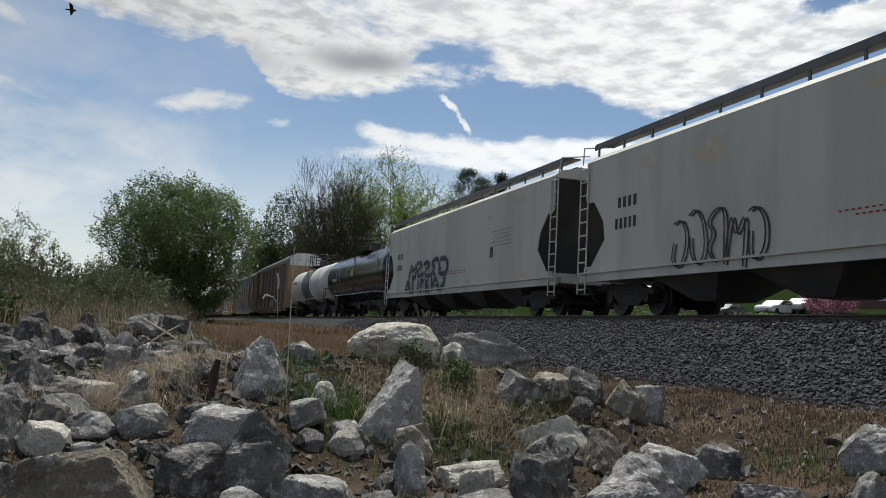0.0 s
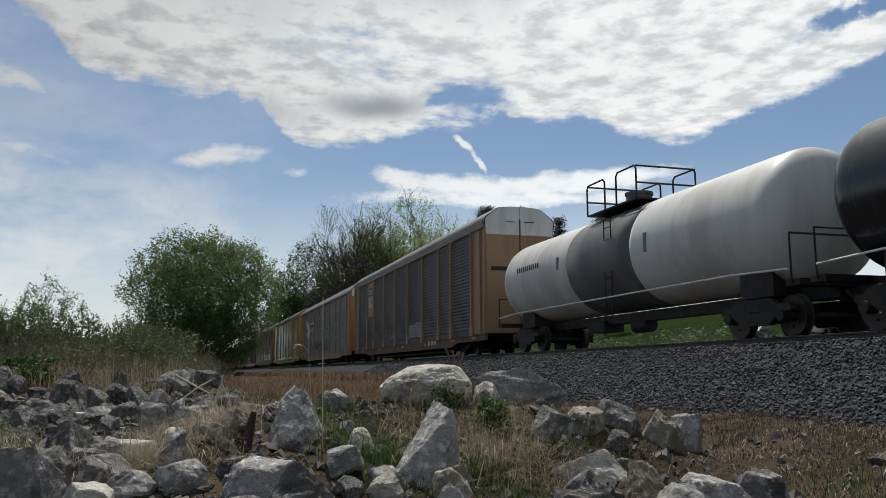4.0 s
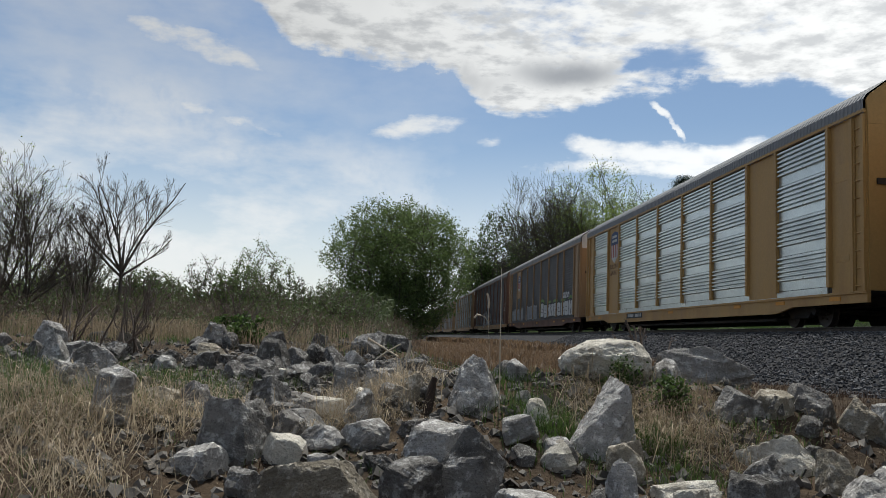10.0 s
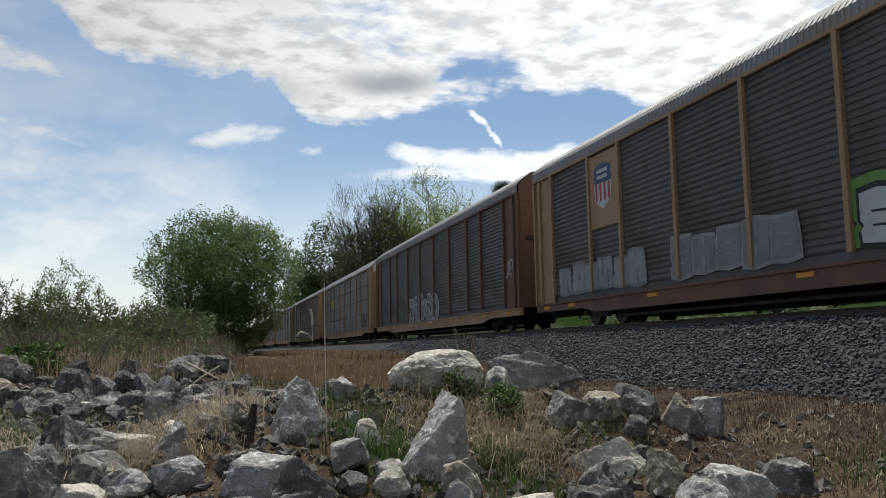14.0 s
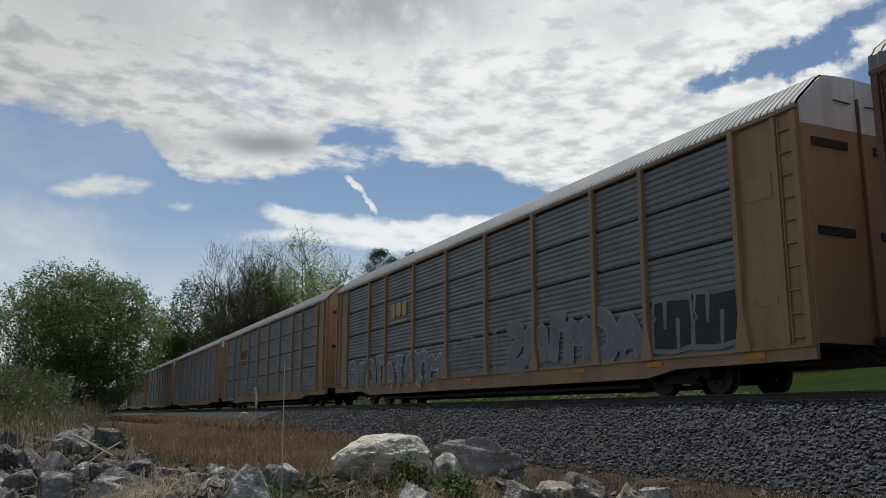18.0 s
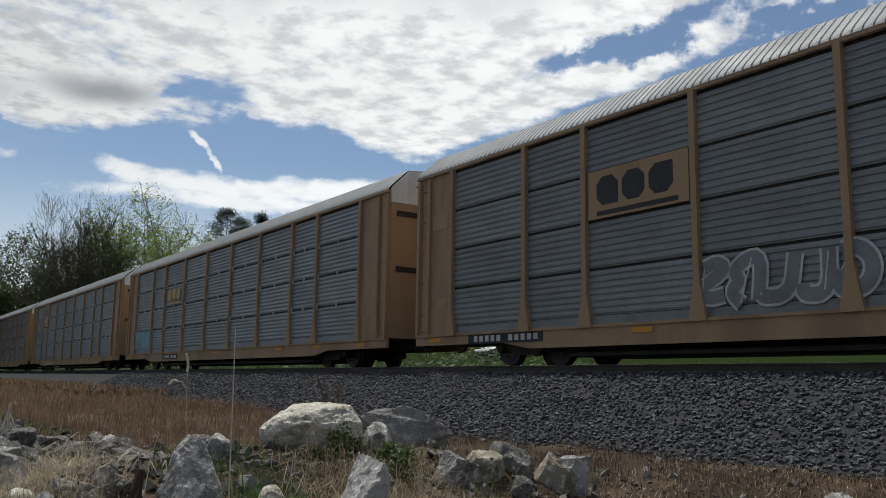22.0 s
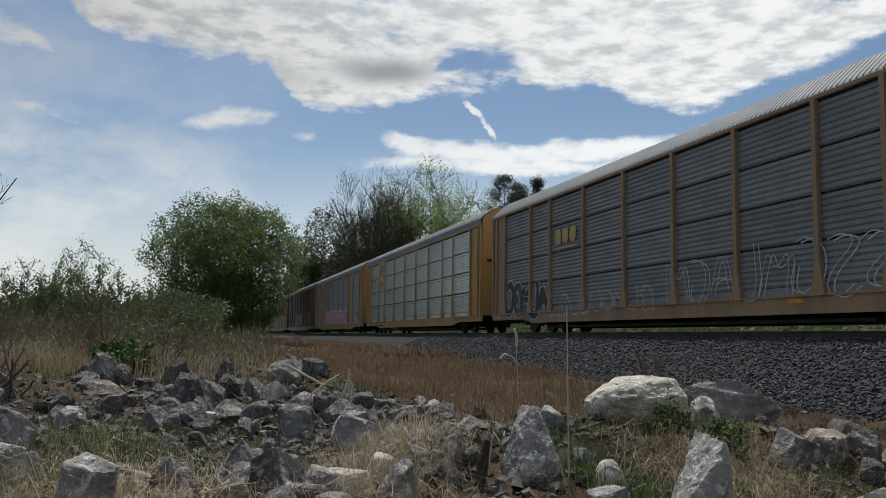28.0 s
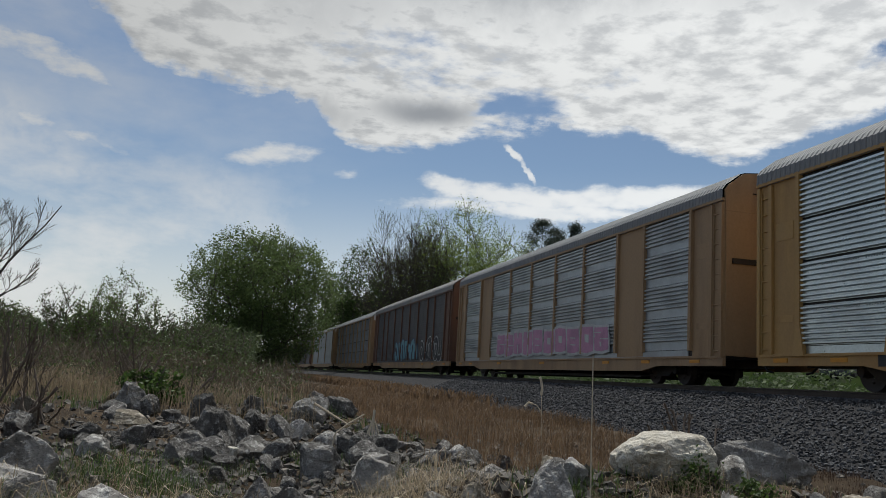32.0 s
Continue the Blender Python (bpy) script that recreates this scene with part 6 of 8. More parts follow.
def scatter_rubble():
    rnd = random.Random(21)
    pool = [rock_mesh(300 + k, ("rock_grey", "rock_dark", "rock_tan", "rock_dark", "rock_dark", "rock_grey", "rock_dark")[k % 7], 1, rnd.uniform(0.6, 1.0), rnd.uniform(0.35, 0.75), 9, 4) for k in range(28)]

    def density(x, y):
        d = 2.4 * math.exp(-((x - 0.1) ** 2 / 2.6 + (y - 13.0) ** 2 / 3.0)) + 0.5 * math.exp(-((x + 0.3) ** 2 / 5 + (y - 9.0) ** 2 / 9))
        d += 0.45 * math.exp(-((x - 1.6) ** 2 / 9 + (y - 6.6) ** 2 / 3)) + 0.3 * math.exp(-((x + 3) ** 2 / 8 + (y - 11) ** 2 / 12)) + 0.3 * math.exp(-((x - 4.6) ** 2 / 2 + (y - 8.2) ** 2 / 2))
        return d
    made, tiny_v, tiny_f = 0, [], []
    while made < 296:
        x, y = rnd.uniform(-6, 7), rnd.uniform(3.6, 17)
        if rnd.random() > density(x, y):
            continue
        s = (0.12 + 0.40 * rnd.random() ** 1.8) * (1.1 if y > 11 else 0.7)
        # past y 9.5 only dark stones: the heap's shaded slope put into colour
        me = rnd.choice(pool if y < 9.5 else [q for q in pool if q.materials[0].name == "rock_dark"])
        ob = new("stone", me)
        ob.location = (x, y, ground_z(x, y) - 0.05 * s + (rnd.uniform(0, 0.16) if density(x, y) > 1.4 else 0))
        ob.rotation_euler = (rnd.uniform(-0.8, 0.8), rnd.uniform(-0.8, 0.8), rnd.uniform(0, 6.3))
        ob.scale = (s, s, s)
        tone = me.materials[0].name.split("_")[1]
        tagged(ob, {"grey": "small grey limestone fragment in the rubble", "dark": "small dark broken stone in the rubble", "tan": "small tan stone in the rubble", "pale": "small pale stone in the rubble"}[tone], "stone", "loose stones of the bank")
        made += 1
    base = [(-1, -0.9, -0.7), (1, -1, -0.7), (0.9, 1, -0.7), (-0.8, 0.9, -0.7), (-0.8, -0.6, 0.6), (0.7, -0.8, 0.8), (0.8, 0.7, 0.55), (-0.7, 0.8, 0.75)]
    tri = [(4, 5, 6, 7), (0, 1, 5, 4), (1, 2, 6, 5), (2, 3, 7, 6), (3, 0, 4, 7)]
    n = 0
    while n < 10500:
        x, y = rnd.uniform(-7, 8.6), rnd.uniform(3.0, 18)
        if rnd.random() > 0.03 + density(x, y) + (0.22 if -5 < x < 6 and 4 < y < 12.5 and noise.noise((x * 0.9, y * 0.9, 6)) > -0.1 else 0):
            continue
        s = 0.012 + 0.055 * rnd.random() ** 2.2
        z = ground_z(x, y)
        m = Matrix.Rotation(rnd.uniform(0, 6.3), 3, "Z") @ Matrix.Rotation(rnd.uniform(-0.6, 0.6), 3, "X") @ Matrix.Rotation(rnd.uniform(-0.9, 0.9), 3, "Y") @ Matrix.Diagonal((s * 1.3, s, s * rnd.uniform(0.5, 1.0)))
        o = len(tiny_v)
        for v in base:
            p = m @ Vector((v[0] * rnd.uniform(0.35, 1.2), v[1] * rnd.uniform(0.35, 1.2), v[2] * rnd.uniform(0.6, 1.5)))
            tiny_v.append((p.x + x, p.y + y, p.z + z + s * 0.2))
        tiny_f += [tuple(q + o for q in face) for face in tri]
        n += 1
    M["rubble"] = material("rubble", (0.12, 0.108, 0.094), 0.9, spread=0.3, bump=0.3, per_island=0.5)
    tagged(new("rubble", raw_mesh("rubble", tiny_v, tiny_f, M["rubble"])), "small broken stones strewn over the bank", "rubble", kind="stuff")


scatter_rubble()


# ---- grass, litter, weeds ----
def blades(name, label, mat, count, where, length, width, lean=0.5, category="grass", droop=0.35, seed=1):
    """Many thin bent blades, joined. where(rnd) gives x, y or None."""
    rnd = random.Random(seed)
    verts, faces = [], []
    made = 0
    tries = 0
    while made < count and tries < count * 12:
        tries += 1
        spot = where(rnd)
        if spot is None:
            continue
        x, y = spot
        z = ground_z(x, y) - 0.01
        a = rnd.uniform(0, 6.283)
        l = rnd.uniform(*length)
        w = rnd.uniform(*width) * (1 + max(0, y - 12) * 0.05)
        t = rnd.uniform(0.1, lean)
        dx, dy = math.cos(a), math.sin(a)
        px, py = -dy * w / 2, dx * w / 2
        flat_, up = t / math.hypot(1, t), 1 / math.hypot(1, t)
        mx, my, mz = x + dx * l * 0.45 * flat_, y + dy * l * 0.45 * flat_, z + l * 0.55 * up + 0.012
        ex, ey, ez = x + dx * l * flat_ * (1 + droop * 0.3), y + dy * l * flat_ * (1 + droop * 0.3), z + l * up * (1.0 - droop * 0.6)
        o = len(verts)
        verts += [(x - px, y - py, z), (x + px, y + py, z), (mx + px * 0.8, my + py * 0.8, mz), (mx - px * 0.8, my - py * 0.8, mz), (ex, ey, ez)]
        faces += [(o, o + 1, o + 2, o + 3), (o + 3, o + 2, o + 4)]
        made += 1
    tagged(new(name, raw_mesh(name, verts, faces, M[mat])), label, category, kind="stuff")


def around(spots, spread):
    def where(rnd):
        x, y, s = rnd.choice(spots)
        return rnd.gauss(x, s * spread), rnd.gauss(y, s * spread)
    return where


def plain(x0, x1, y0, y1, patch=0.0, size=0.8):
    def where(rnd):
        x, y = rnd.uniform(x0, x1), rnd.uniform(y0, y1)
        if patch and noise.noise((x / size, y / size, 7.3)) < patch - 0.5 + rnd.uniform(-0.15, 0.15):
            return None
        return x, y
    return where


def grow_grass():
    blades("green_grass", "tufts of fresh green grass between the stones", "grass", 9500, around([(-2.6, 6.6, 1.0), (-1.8, 9.0, 1.2), (0.8, 9.6, 0.8), (1.4, 11.0, 1.0), (2.3, 7.4, 1), (3.3, 8.0, 0.7), (2.0, 7.8, 0.7), (-1.6, 10.5, 1.6), (-1.0, 11.2, 0.8), (4.4, 7.2, 0.8), (6.2, 5.2, 1.0), (-3.2, 7.5, 1.2), (2.6, 6.4, 0.7), (3.3, 6.2, 0.6), (0.1, 12.2, 0.8), (-0.8, 9.0, 0.6), (-4.5, 9.5, 1.4), (-6, 12, 1.6), (1.6, 14.5, 0.8), (-1.5, 7.6, 0.8)], 0.42), (0.05, 0.2), (0.004, 0.009), 0.9, seed=2)
    blades("straw_grass", "dry bleached grass stems on the bank", "straw", 7000, plain(-7, 5.2, 4, 14, 0.5), (0.06, 0.26), (0.003, 0.006), 2.6, droop=0.6, seed=3)
    blades("dry_grass", "tawny dry grass between the bank and the track", "dry_grass", 24000, lambda r: (lambda x, y: (x, y) if x < min(8.9, 4.2 + 0.2 * y) + 0.6 * noise.noise((y * 0.6, 3, 1)) and (y > 11.2 or x > 3.0) and noise.noise((x * 0.7, y * 0.5, 2)) > -0.35 else None)(r.uniform(1.6, 9.2), 10.0 + 40 * r.random() ** 1.3), (0.15, 0.5), (0.004, 0.010), 0.6, seed=4)
    blades("red_brown_grass", "short red-brown dead weeds at the foot of the ballast", "litter", 6000, plain(6.6, 9.2, 3, 15, 0.45, 0.9), (0.05, 0.2), (0.003, 0.007), 0.8, seed=5)
    blades("leaf_litter", "flattened dead stems and leaf litter", "litter", 9000, plain(4.6, 9.0, 3, 11, 0.3, 0.7), (0.03, 0.13), (0.006, 0.016), 3.0, droop=0.9, category="litter", seed=6)
    blades("pale_litter", "scattered bleached straws on the brown litter", "bleached", 1700, plain(4.6, 9.0, 3, 9, 0.3, 0.7), (0.05, 0.22), (0.004, 0.009), 3.4, droop=0.95, category="litter", seed=26)
    blades("left_straw", "long pale straw drooping over the rubble", "straw", 2600, around([(-2.3, 6.2, 1.0), (-2.6, 6.9, 1.2), (-1.6, 8.4, 1.2), (-2.2, 9.6, 1.2), (0.6, 9.4, 0.8), (-1.2, 10.2, 1.2), (-4.0, 9.0, 1.6), (-1.8, 7.0, 0.8), (-3.2, 6.8, 1.0), (3.6, 7.5, 0.8), (3.3, 7.9, 0.6), (4.0, 7.8, 0.5)], 0.42), (0.12, 0.34), (0.003, 0.006), 2.4, droop=0.7, seed=7)
    blades("straw_tangle", "matted bleached straw lying over the bank", "straw", 4200, around([(3.5, 6.95, 0.8), (3.2, 7.3, 0.6), (3.6, 7.3, 0.6), (3.0, 7.6, 0.5), (0.55, 7.3, 0.6), (0.3, 7.8, 0.5), (-2.2, 6.3, 1.0), (-3.0, 7.2, 1.0), (-1.7, 6.9, 0.6)], 0.45), (0.25, 0.75), (0.003, 0.006), 4.0, droop=0.85, category="straw", seed=17)
    blades("near_litter", "dead leaves and stems on the bare soil", "litter", 6000, plain(-4, 7, 2.6, 6.5, 0.3, 0.5), (0.03, 0.12), (0.004, 0.012), 3.0, droop=0.9, category="litter", seed=18)
    blades("near_grass", "short green grass by the nearest stones", "grass", 3200, plain(-4, 7.5, 2.6, 6.5, 0.5, 0.7), (0.04, 0.14), (0.004, 0.008), 0.9, seed=19)
    blades("field_grass", "rough brown grass in the field behind the bank", "straw", 12000, plain(-14, 0.5, 14, 25, 0.42, 1.6), (0.2, 0.7), (0.004, 0.009), 0.5, seed=8)
    blades("far_bank_grass", "tall dry grass on the bank beyond the track", "straw", 9000, plain(16.4, 18.5, 6, 21, 0.2, 2.0), (0.9, 1.6), (0.012, 0.03), 0.4, seed=10)
    blades("bleached_straw", "bright bleached straw bent over the rubble", "bleached", 3600, around([(-2.0, 6.5, 0.7), (-1.2, 7.0, 0.7), (-0.3, 7.2, 0.6), (0.8, 8.2, 0.7), (2.9, 7.2, 0.6), (-2.5, 6.4, 1.0), (-1.9, 6.2, 0.8), (-2.9, 7.4, 1.2), (-1.2, 8.2, 0.9), (-4.4, 8.6, 1.4), (3.4, 7.1, 0.5), (-1.9, 5.3, 0.8), (-1.4, 5.1, 0.6), (0.7, 7.4, 0.5), (0.9, 8.8, 0.5)], 0.45), (0.2, 0.65), (0.004, 0.008), 2.4, droop=1.0, category="straw", seed=31)
    blades("fallen_stems", "long bleached stems fallen across the rubble", "bleached", 420, around([(-1.6, 6.6, 0.6), (-1.0, 6.9, 0.6), (-0.4, 7.2, 0.6), (-2.2, 6.3, 0.7), (3.2, 7.1, 0.5)], 0.6), (0.35, 0.8), (0.005, 0.010), 2.4, droop=0.8, seed=51)
    blades("left_grass", "longer green grass growing through the rubble", "grass", 6000, around([(-2.9, 6.4, 0.9), (-2.2, 7.2, 0.8), (-1.6, 9.6, 1.0), (-3.4, 8.4, 1.2), (-5.0, 11.0, 1.6), (-3.4, 10.0, 1.0), (2.2, 6.9, 0.5), (3.2, 6.9, 0.4)], 0.45), (0.10, 0.34), (0.004, 0.009), 1.0, seed=32)
    blades("far_dry_grass", "tawny grass along the foot of the far ballast", "dry_grass", 9000, plain(6.5, 10.4, 32, 110, 0.15, 2.0), (0.25, 0.75), (0.02, 0.05), 0.4, category="grass", seed=33)
    blades("field_shoots", "green shoots in the rough field", "grass", 5000, plain(-14, 1.8, 14, 26, 0.5, 1.2), (0.08, 0.3), (0.005, 0.012), 0.7, seed=9)


grow_grass()


def wood_mesh(branches, mat, least=0.0):
    verts, faces = [], []
    for pts, rad, level in branches:
        sides = 7 if level == 0 else (5 if level == 1 else 3)
        o = len(verts)
        for i, (p, r) in enumerate(zip(pts, rad)):
            d = (pts[min(i + 1, len(pts) - 1)] - pts[max(i - 1, 0)]).normalized()
            u = d.orthogonal().normalized()
            w = d.cross(u)
            r = max(r, least)
            for k in range(sides):
                a = 2 * math.pi * k / sides
                verts.append(tuple(p + u * (math.cos(a) * r) + w * (math.sin(a) * r)))
        for i in range(len(pts) - 1):
            for k in range(sides):
                j = (k + 1) % sides
                faces.append((o + i * sides + k, o + i * sides + j, o + (i + 1) * sides + j, o + (i + 1) * sides + k))
    return raw_mesh("wood", verts, faces, M[mat])


def leaf_mesh(rnd, branches, mat, per, size, level, puff, keep=None):
    """Small bent leaves in clusters round the outer twigs."""
    verts, faces = [], []
    for pts, rad, lv in branches:
        if lv < level:
            continue
        for _ in range(per):
            f = rnd.uniform(0.1, 1.0) * (len(pts) - 1)
            i = min(len(pts) - 2, int(f))
            p = pts[i].lerp(pts[i + 1], f - i) + Vector((rnd.gauss(0, puff), rnd.gauss(0, puff), rnd.gauss(0, puff)))
            if keep and not keep(p, rnd):
                continue
            s = rnd.uniform(*size)
            d = Vector((rnd.gauss(0, 1), rnd.gauss(0, 1), rnd.gauss(0, 0.7))).normalized()
            e = d.orthogonal().normalized()
            e = (Matrix.Rotation(rnd.uniform(0, 6.28), 3, d) @ e) * s * 0.4
            q = p + d * s
            o = len(verts)
            mid = (p + q) / 2
            verts += [tuple(p), tuple(mid + e), tuple(q), tuple(mid - e)]
            faces.append((o, o + 1, o + 2, o + 3))
    return raw_mesh("leaves", verts, faces, M[mat])


def grown_tree(name, label, x, y, z, height, half, n, leaf, per, size, seed, fork=0.2, r0=0.2, least=0.02, stems=1, bark="bark", puff=0.2, twigs=3, twig=0.05, rise=0.5, fill=0, only=None, low=0.0, turn=1.0, clump=0.0):
    """A tree grown branch by branch: each new tip joins the nearest limb that can reach it in a rising curve; limbs thicken with what they carry."""
    rnd = random.Random(seed)
    t = tagged(new(name, None), label, "tree" if "tree" in name else "bush")
    t.location = (x, y, z)
    base = max(low, fork * 0.6) * height
    mid, tall = (height + base) / 2, (height - base) / 2
    off = seed * 1.7

    def reach(d):
        k = 1 / math.sqrt((d.x ** 2 + d.y ** 2) / half ** 2 + (d.z / tall) ** 2)
        return k * (1.0 + 0.20 * noise.noise(d * 2.0 + Vector((off, 0, 0))) + 0.12 * noise.noise(d * 5 + Vector((0, off, 0))))
    pos, way, up_, lines = [], [], [], []

    def line(points, parent):
        ids = [parent] if parent is not None else []
        for i, p in enumerate(points):
            prev = pos[ids[-1]] if ids else None
            d = (p - prev).normalized() if prev is not None and (p - prev).length > 1e-6 else Vector((0, 0, 1))
            up_.append(ids[-1] if ids else -1)
            pos.append(p)
            way.append(d)
            ids.append(len(pos) - 1)
        lines.append(ids)
    for s in range(stems):
        a = 6.283 * s / stems + rnd.uniform(-0.4, 0.4)
        lean = 0.0 if stems == 1 else rnd.uniform(0.15, 0.55)
        foot = Vector((math.cos(a), math.sin(a), 0)) * (0 if stems == 1 else 0.02 * height)
        d = Vector((math.cos(a) * lean + rnd.gauss(0, 0.04), math.sin(a) * lean + rnd.gauss(0, 0.04), 1)).normalized()
        long = fork * height * rnd.uniform(0.8, 1.2)
        line([foot + d * long * k / 5 + Vector((rnd.gauss(0, 1), rnd.gauss(0, 1), 0)) * 0.01 * height * (k % 5 > 0) for k in range(6)], None)
    goals = []
    while len(goals) < n:
        d = Vector((rnd.gauss(0, 1), rnd.gauss(0, 1), rnd.gauss(0.1, 1))).normalized()
        p = Vector((0, 0, mid)) + d * reach(d) * rnd.random() ** 0.38
        if p.z > max(low * height, 0.15):
            goals.append(p)
    goals.sort(key=lambda p: (p - Vector((0, 0, fork * height))).length * rnd.uniform(0.75, 1.25))
    for g in goals:
        P = np.array(pos)
        W = np.array(way)
        D = np.array(g) - P
        dist = np.linalg.norm(D, axis=1) + 1e-6
        U = D / dist[:, None]
        cost = dist * (1 + turn * (1 - (U * W).sum(1)) + 3.5 * np.maximum(0, rise * 0.75 - U[:, 2])) + 0.25 * (P[:, 2] < fork * height * 0.7) * dist
        k = int(np.argmin(cost))
        p, l = pos[k], float(dist[k])
        if l < 0.004 * height:
            continue
        c1 = p + (way[k] * 0.2 + (g - p) / l - Vector((0, 0, 0.12 * rise))).normalized() * l * 0.5
        m = max(2, min(7, int(l / (0.035 * height))))
        pts = []
        for i in range(1, m + 1):
            f = i / m
            q = p * (1 - f) ** 2 + c1 * (2 * f * (1 - f)) + g * f ** 2
            pts.append(q + Vector((rnd.gauss(0, 1), rnd.gauss(0, 1), rnd.gauss(0, 1))) * (0.010 * l if i < m else 0))
        line(pts, k)
    load = np.zeros(len(pos))
    for k in range(len(pos) - 1, -1, -1):
        if load[k] == 0:
            load[k] = 1.0
        if up_[k] >= 0:
            load[up_[k]] += load[k]
    top = max(load)
    rad = [max(least, r0 * (v / top) ** 0.42) for v in load]
    wood = [([pos[i] for i in ids], [min(rad[ids[min(1, len(ids) - 1)]] * 1.1, rad[i]) for i in ids], 0 if rad[ids[-1]] > 3 * least or k < stems else 2) for k, ids in enumerate(lines)]
    shoots = []
    for ids in lines[stems:]:
        for i in ids[1:]:
            if rad[i] > least * 2.2:
                continue
            for _ in range(twigs):
                d = (way[i] * 0.7 + Vector((rnd.gauss(0, 0.5), rnd.gauss(0, 0.5), rnd.gauss(0.25, 0.4)))).normalized() * height * twig * rnd.uniform(0.5, 1.3)
                shoots.append(([pos[i], pos[i] + d * 0.5 + Vector((0, 0, 0.02 * d.length)), pos[i] + d], [least * 0.7, least * 0.6, least * 0.4], 3))
    part("trunk", wood_mesh(wood[:stems], bark), None, t)
    tagged(part("branchwork", wood_mesh(wood[stems:] + shoots, bark), None, t), kind="stuff")
    if leaf and per:
        spots = shoots + [(b[0], None, 9) for b in wood[stems:] if b[2] == 2]
        for _ in range(fill):
            d = Vector((rnd.gauss(0, 1), rnd.gauss(0, 1), rnd.gauss(0.1, 0.9))).normalized()
            p = Vector((0, 0, mid)) + d * reach(d) * (0.2 + 0.8 * rnd.random() ** 0.6)
            if clump and noise.noise(p * (17.0 / height) + Vector((0, off, off))) < clump + rnd.uniform(-0.12, 0.12):
                continue
            if p.z > low * height and noise.noise(p * (7.0 / height) + Vector((off, off, 0))) > -0.12:
                spots.append(([p, p + d * 0.03 * height], None, 9))
        part("foliage", leaf_mesh(rnd, spots, leaf, per, size, 0, puff, only), None, t)
    return t


def upswept_tree(name, label, x, y, z, height, half, limbs, levels, seed, fork=0.2, r0=0.1, least=0.008, bark="bark", leaf=None, per=0, size=(0.1, 0.2), puff=0.1, kids=(5, 7), only=None, wide=(0.15, 0.95), stems=1, haze=0):
    """A bare tree: straight limbs fan upwards from the fork and divide at narrow angles into ever finer shoots."""
    rnd = random.Random(seed)
    t = tagged(new(name, None), label, "tree" if "tree" in name else "bush")
    t.location = (x, y, z)
    wood = []

    def grow(p, d, length, r, level):
        pts, n = [p.copy()], 5 if level < 2 else 3
        for k in range(n):
            d = (d + Vector((rnd.gauss(0, 0.12), rnd.gauss(0, 0.12), rnd.gauss(0.05, 0.07)))).normalized()
            p = p + d * length / n
            pts.append(p.copy())
        wood.append((pts, [max(least * (0.6 if level == levels - 1 else 1), r * (1 - 0.72 * k / n)) for k in range(n + 1)], min(level, 3)))
        if level + 1 >= levels:
            return
        for k in range(rnd.randint(*kids)):
            f = 0.22 + 0.74 * (k + rnd.random()) / kids[1]
            i = min(n - 1, int(f * n))
            q = pts[i].lerp(pts[i + 1], f * n - i)
            u = d.orthogonal().normalized()
            u = Matrix.Rotation(rnd.uniform(0, 6.283), 3, d) @ u
            a = rnd.uniform(0.4, 0.85)
            e = (d * math.cos(a) + u * math.sin(a) + Vector((0, 0, 0.22))).normalized()
            grow(q, e, length * rnd.uniform(0.40, 0.62) * (1.2 - 0.6 * f), max(least, r * 0.42 * (1 - 0.4 * f)), level + 1)
    for s in range(stems):
        foot = Vector((rnd.gauss(0, 0.03), rnd.gauss(0, 0.03), 0)) * height * (stems > 1)
        up = Vector((rnd.gauss(0, 0.05) + 0.25 * (stems > 1) * math.cos(s * 2.4), rnd.gauss(0, 0.05) + 0.25 * (stems > 1) * math.sin(s * 2.4), 1)).normalized()
        top = foot + up * fork * height
        wood.append(([foot.lerp(top, k / 4) for k in range(5)] + [top + up * fork * height * 0.6], [r0, r0 * 0.9, r0 * 0.85, r0 * 0.8, r0 * 0.75, r0 * 0.35], -1))
        for k in range(limbs):
            az = 6.283 * (k + rnd.uniform(-0.3, 0.3)) / limbs + s
            a = rnd.uniform(*wide)
            d = Vector((math.cos(az) * math.sin(a), math.sin(az) * math.sin(a), math.cos(a)))
            lim = min((height * (1 - fork)) / max(0.3, d.z), half / max(0.05, math.sin(a)))
            grow(foot.lerp(top, rnd.uniform(0.75, 1.0)), d, lim * rnd.uniform(0.64, 0.84), r0 * 0.55, 0)
    part("trunk", wood_mesh([b for b in wood if b[2] < 0], bark), None, t)
    # the finest shoots round out the crown
    heart = Vector((0, 0, height * 0.55))
    for _ in range(haze):
        d = Vector((rnd.gauss(0, 1), rnd.gauss(0, 1), rnd.gauss(0.2, 0.9))).normalized()
        far = 1 / math.sqrt((d.x ** 2 + d.y ** 2) / half ** 2 + (d.z / (height * 0.45)) ** 2) * (1 + 0.16 * noise.noise(d * 3 + Vector((seed, 0, 0))))
        q = heart + d * far * (0.45 + 0.55 * rnd.random() ** 0.6)
        if noise.noise(q * (9.0 / height) + Vector((seed, 0, 3))) < -0.12:
            continue
        e = (d + Vector((rnd.gauss(0, 0.5), rnd.gauss(0, 0.5), rnd.gauss(0.6, 0.4)))).normalized() * height * rnd.uniform(0.03, 0.07)
        wood.append(([q - e, q], [least * 0.9, least * 0.5], 3))
    tagged(part("branchwork", wood_mesh([b for b in wood if b[2] >= 0], bark), None, t), kind="stuff")
    if leaf and per:
        part("foliage", leaf_mesh(rnd, wood, leaf, per, size, 2, puff, only), None, t)
    return t


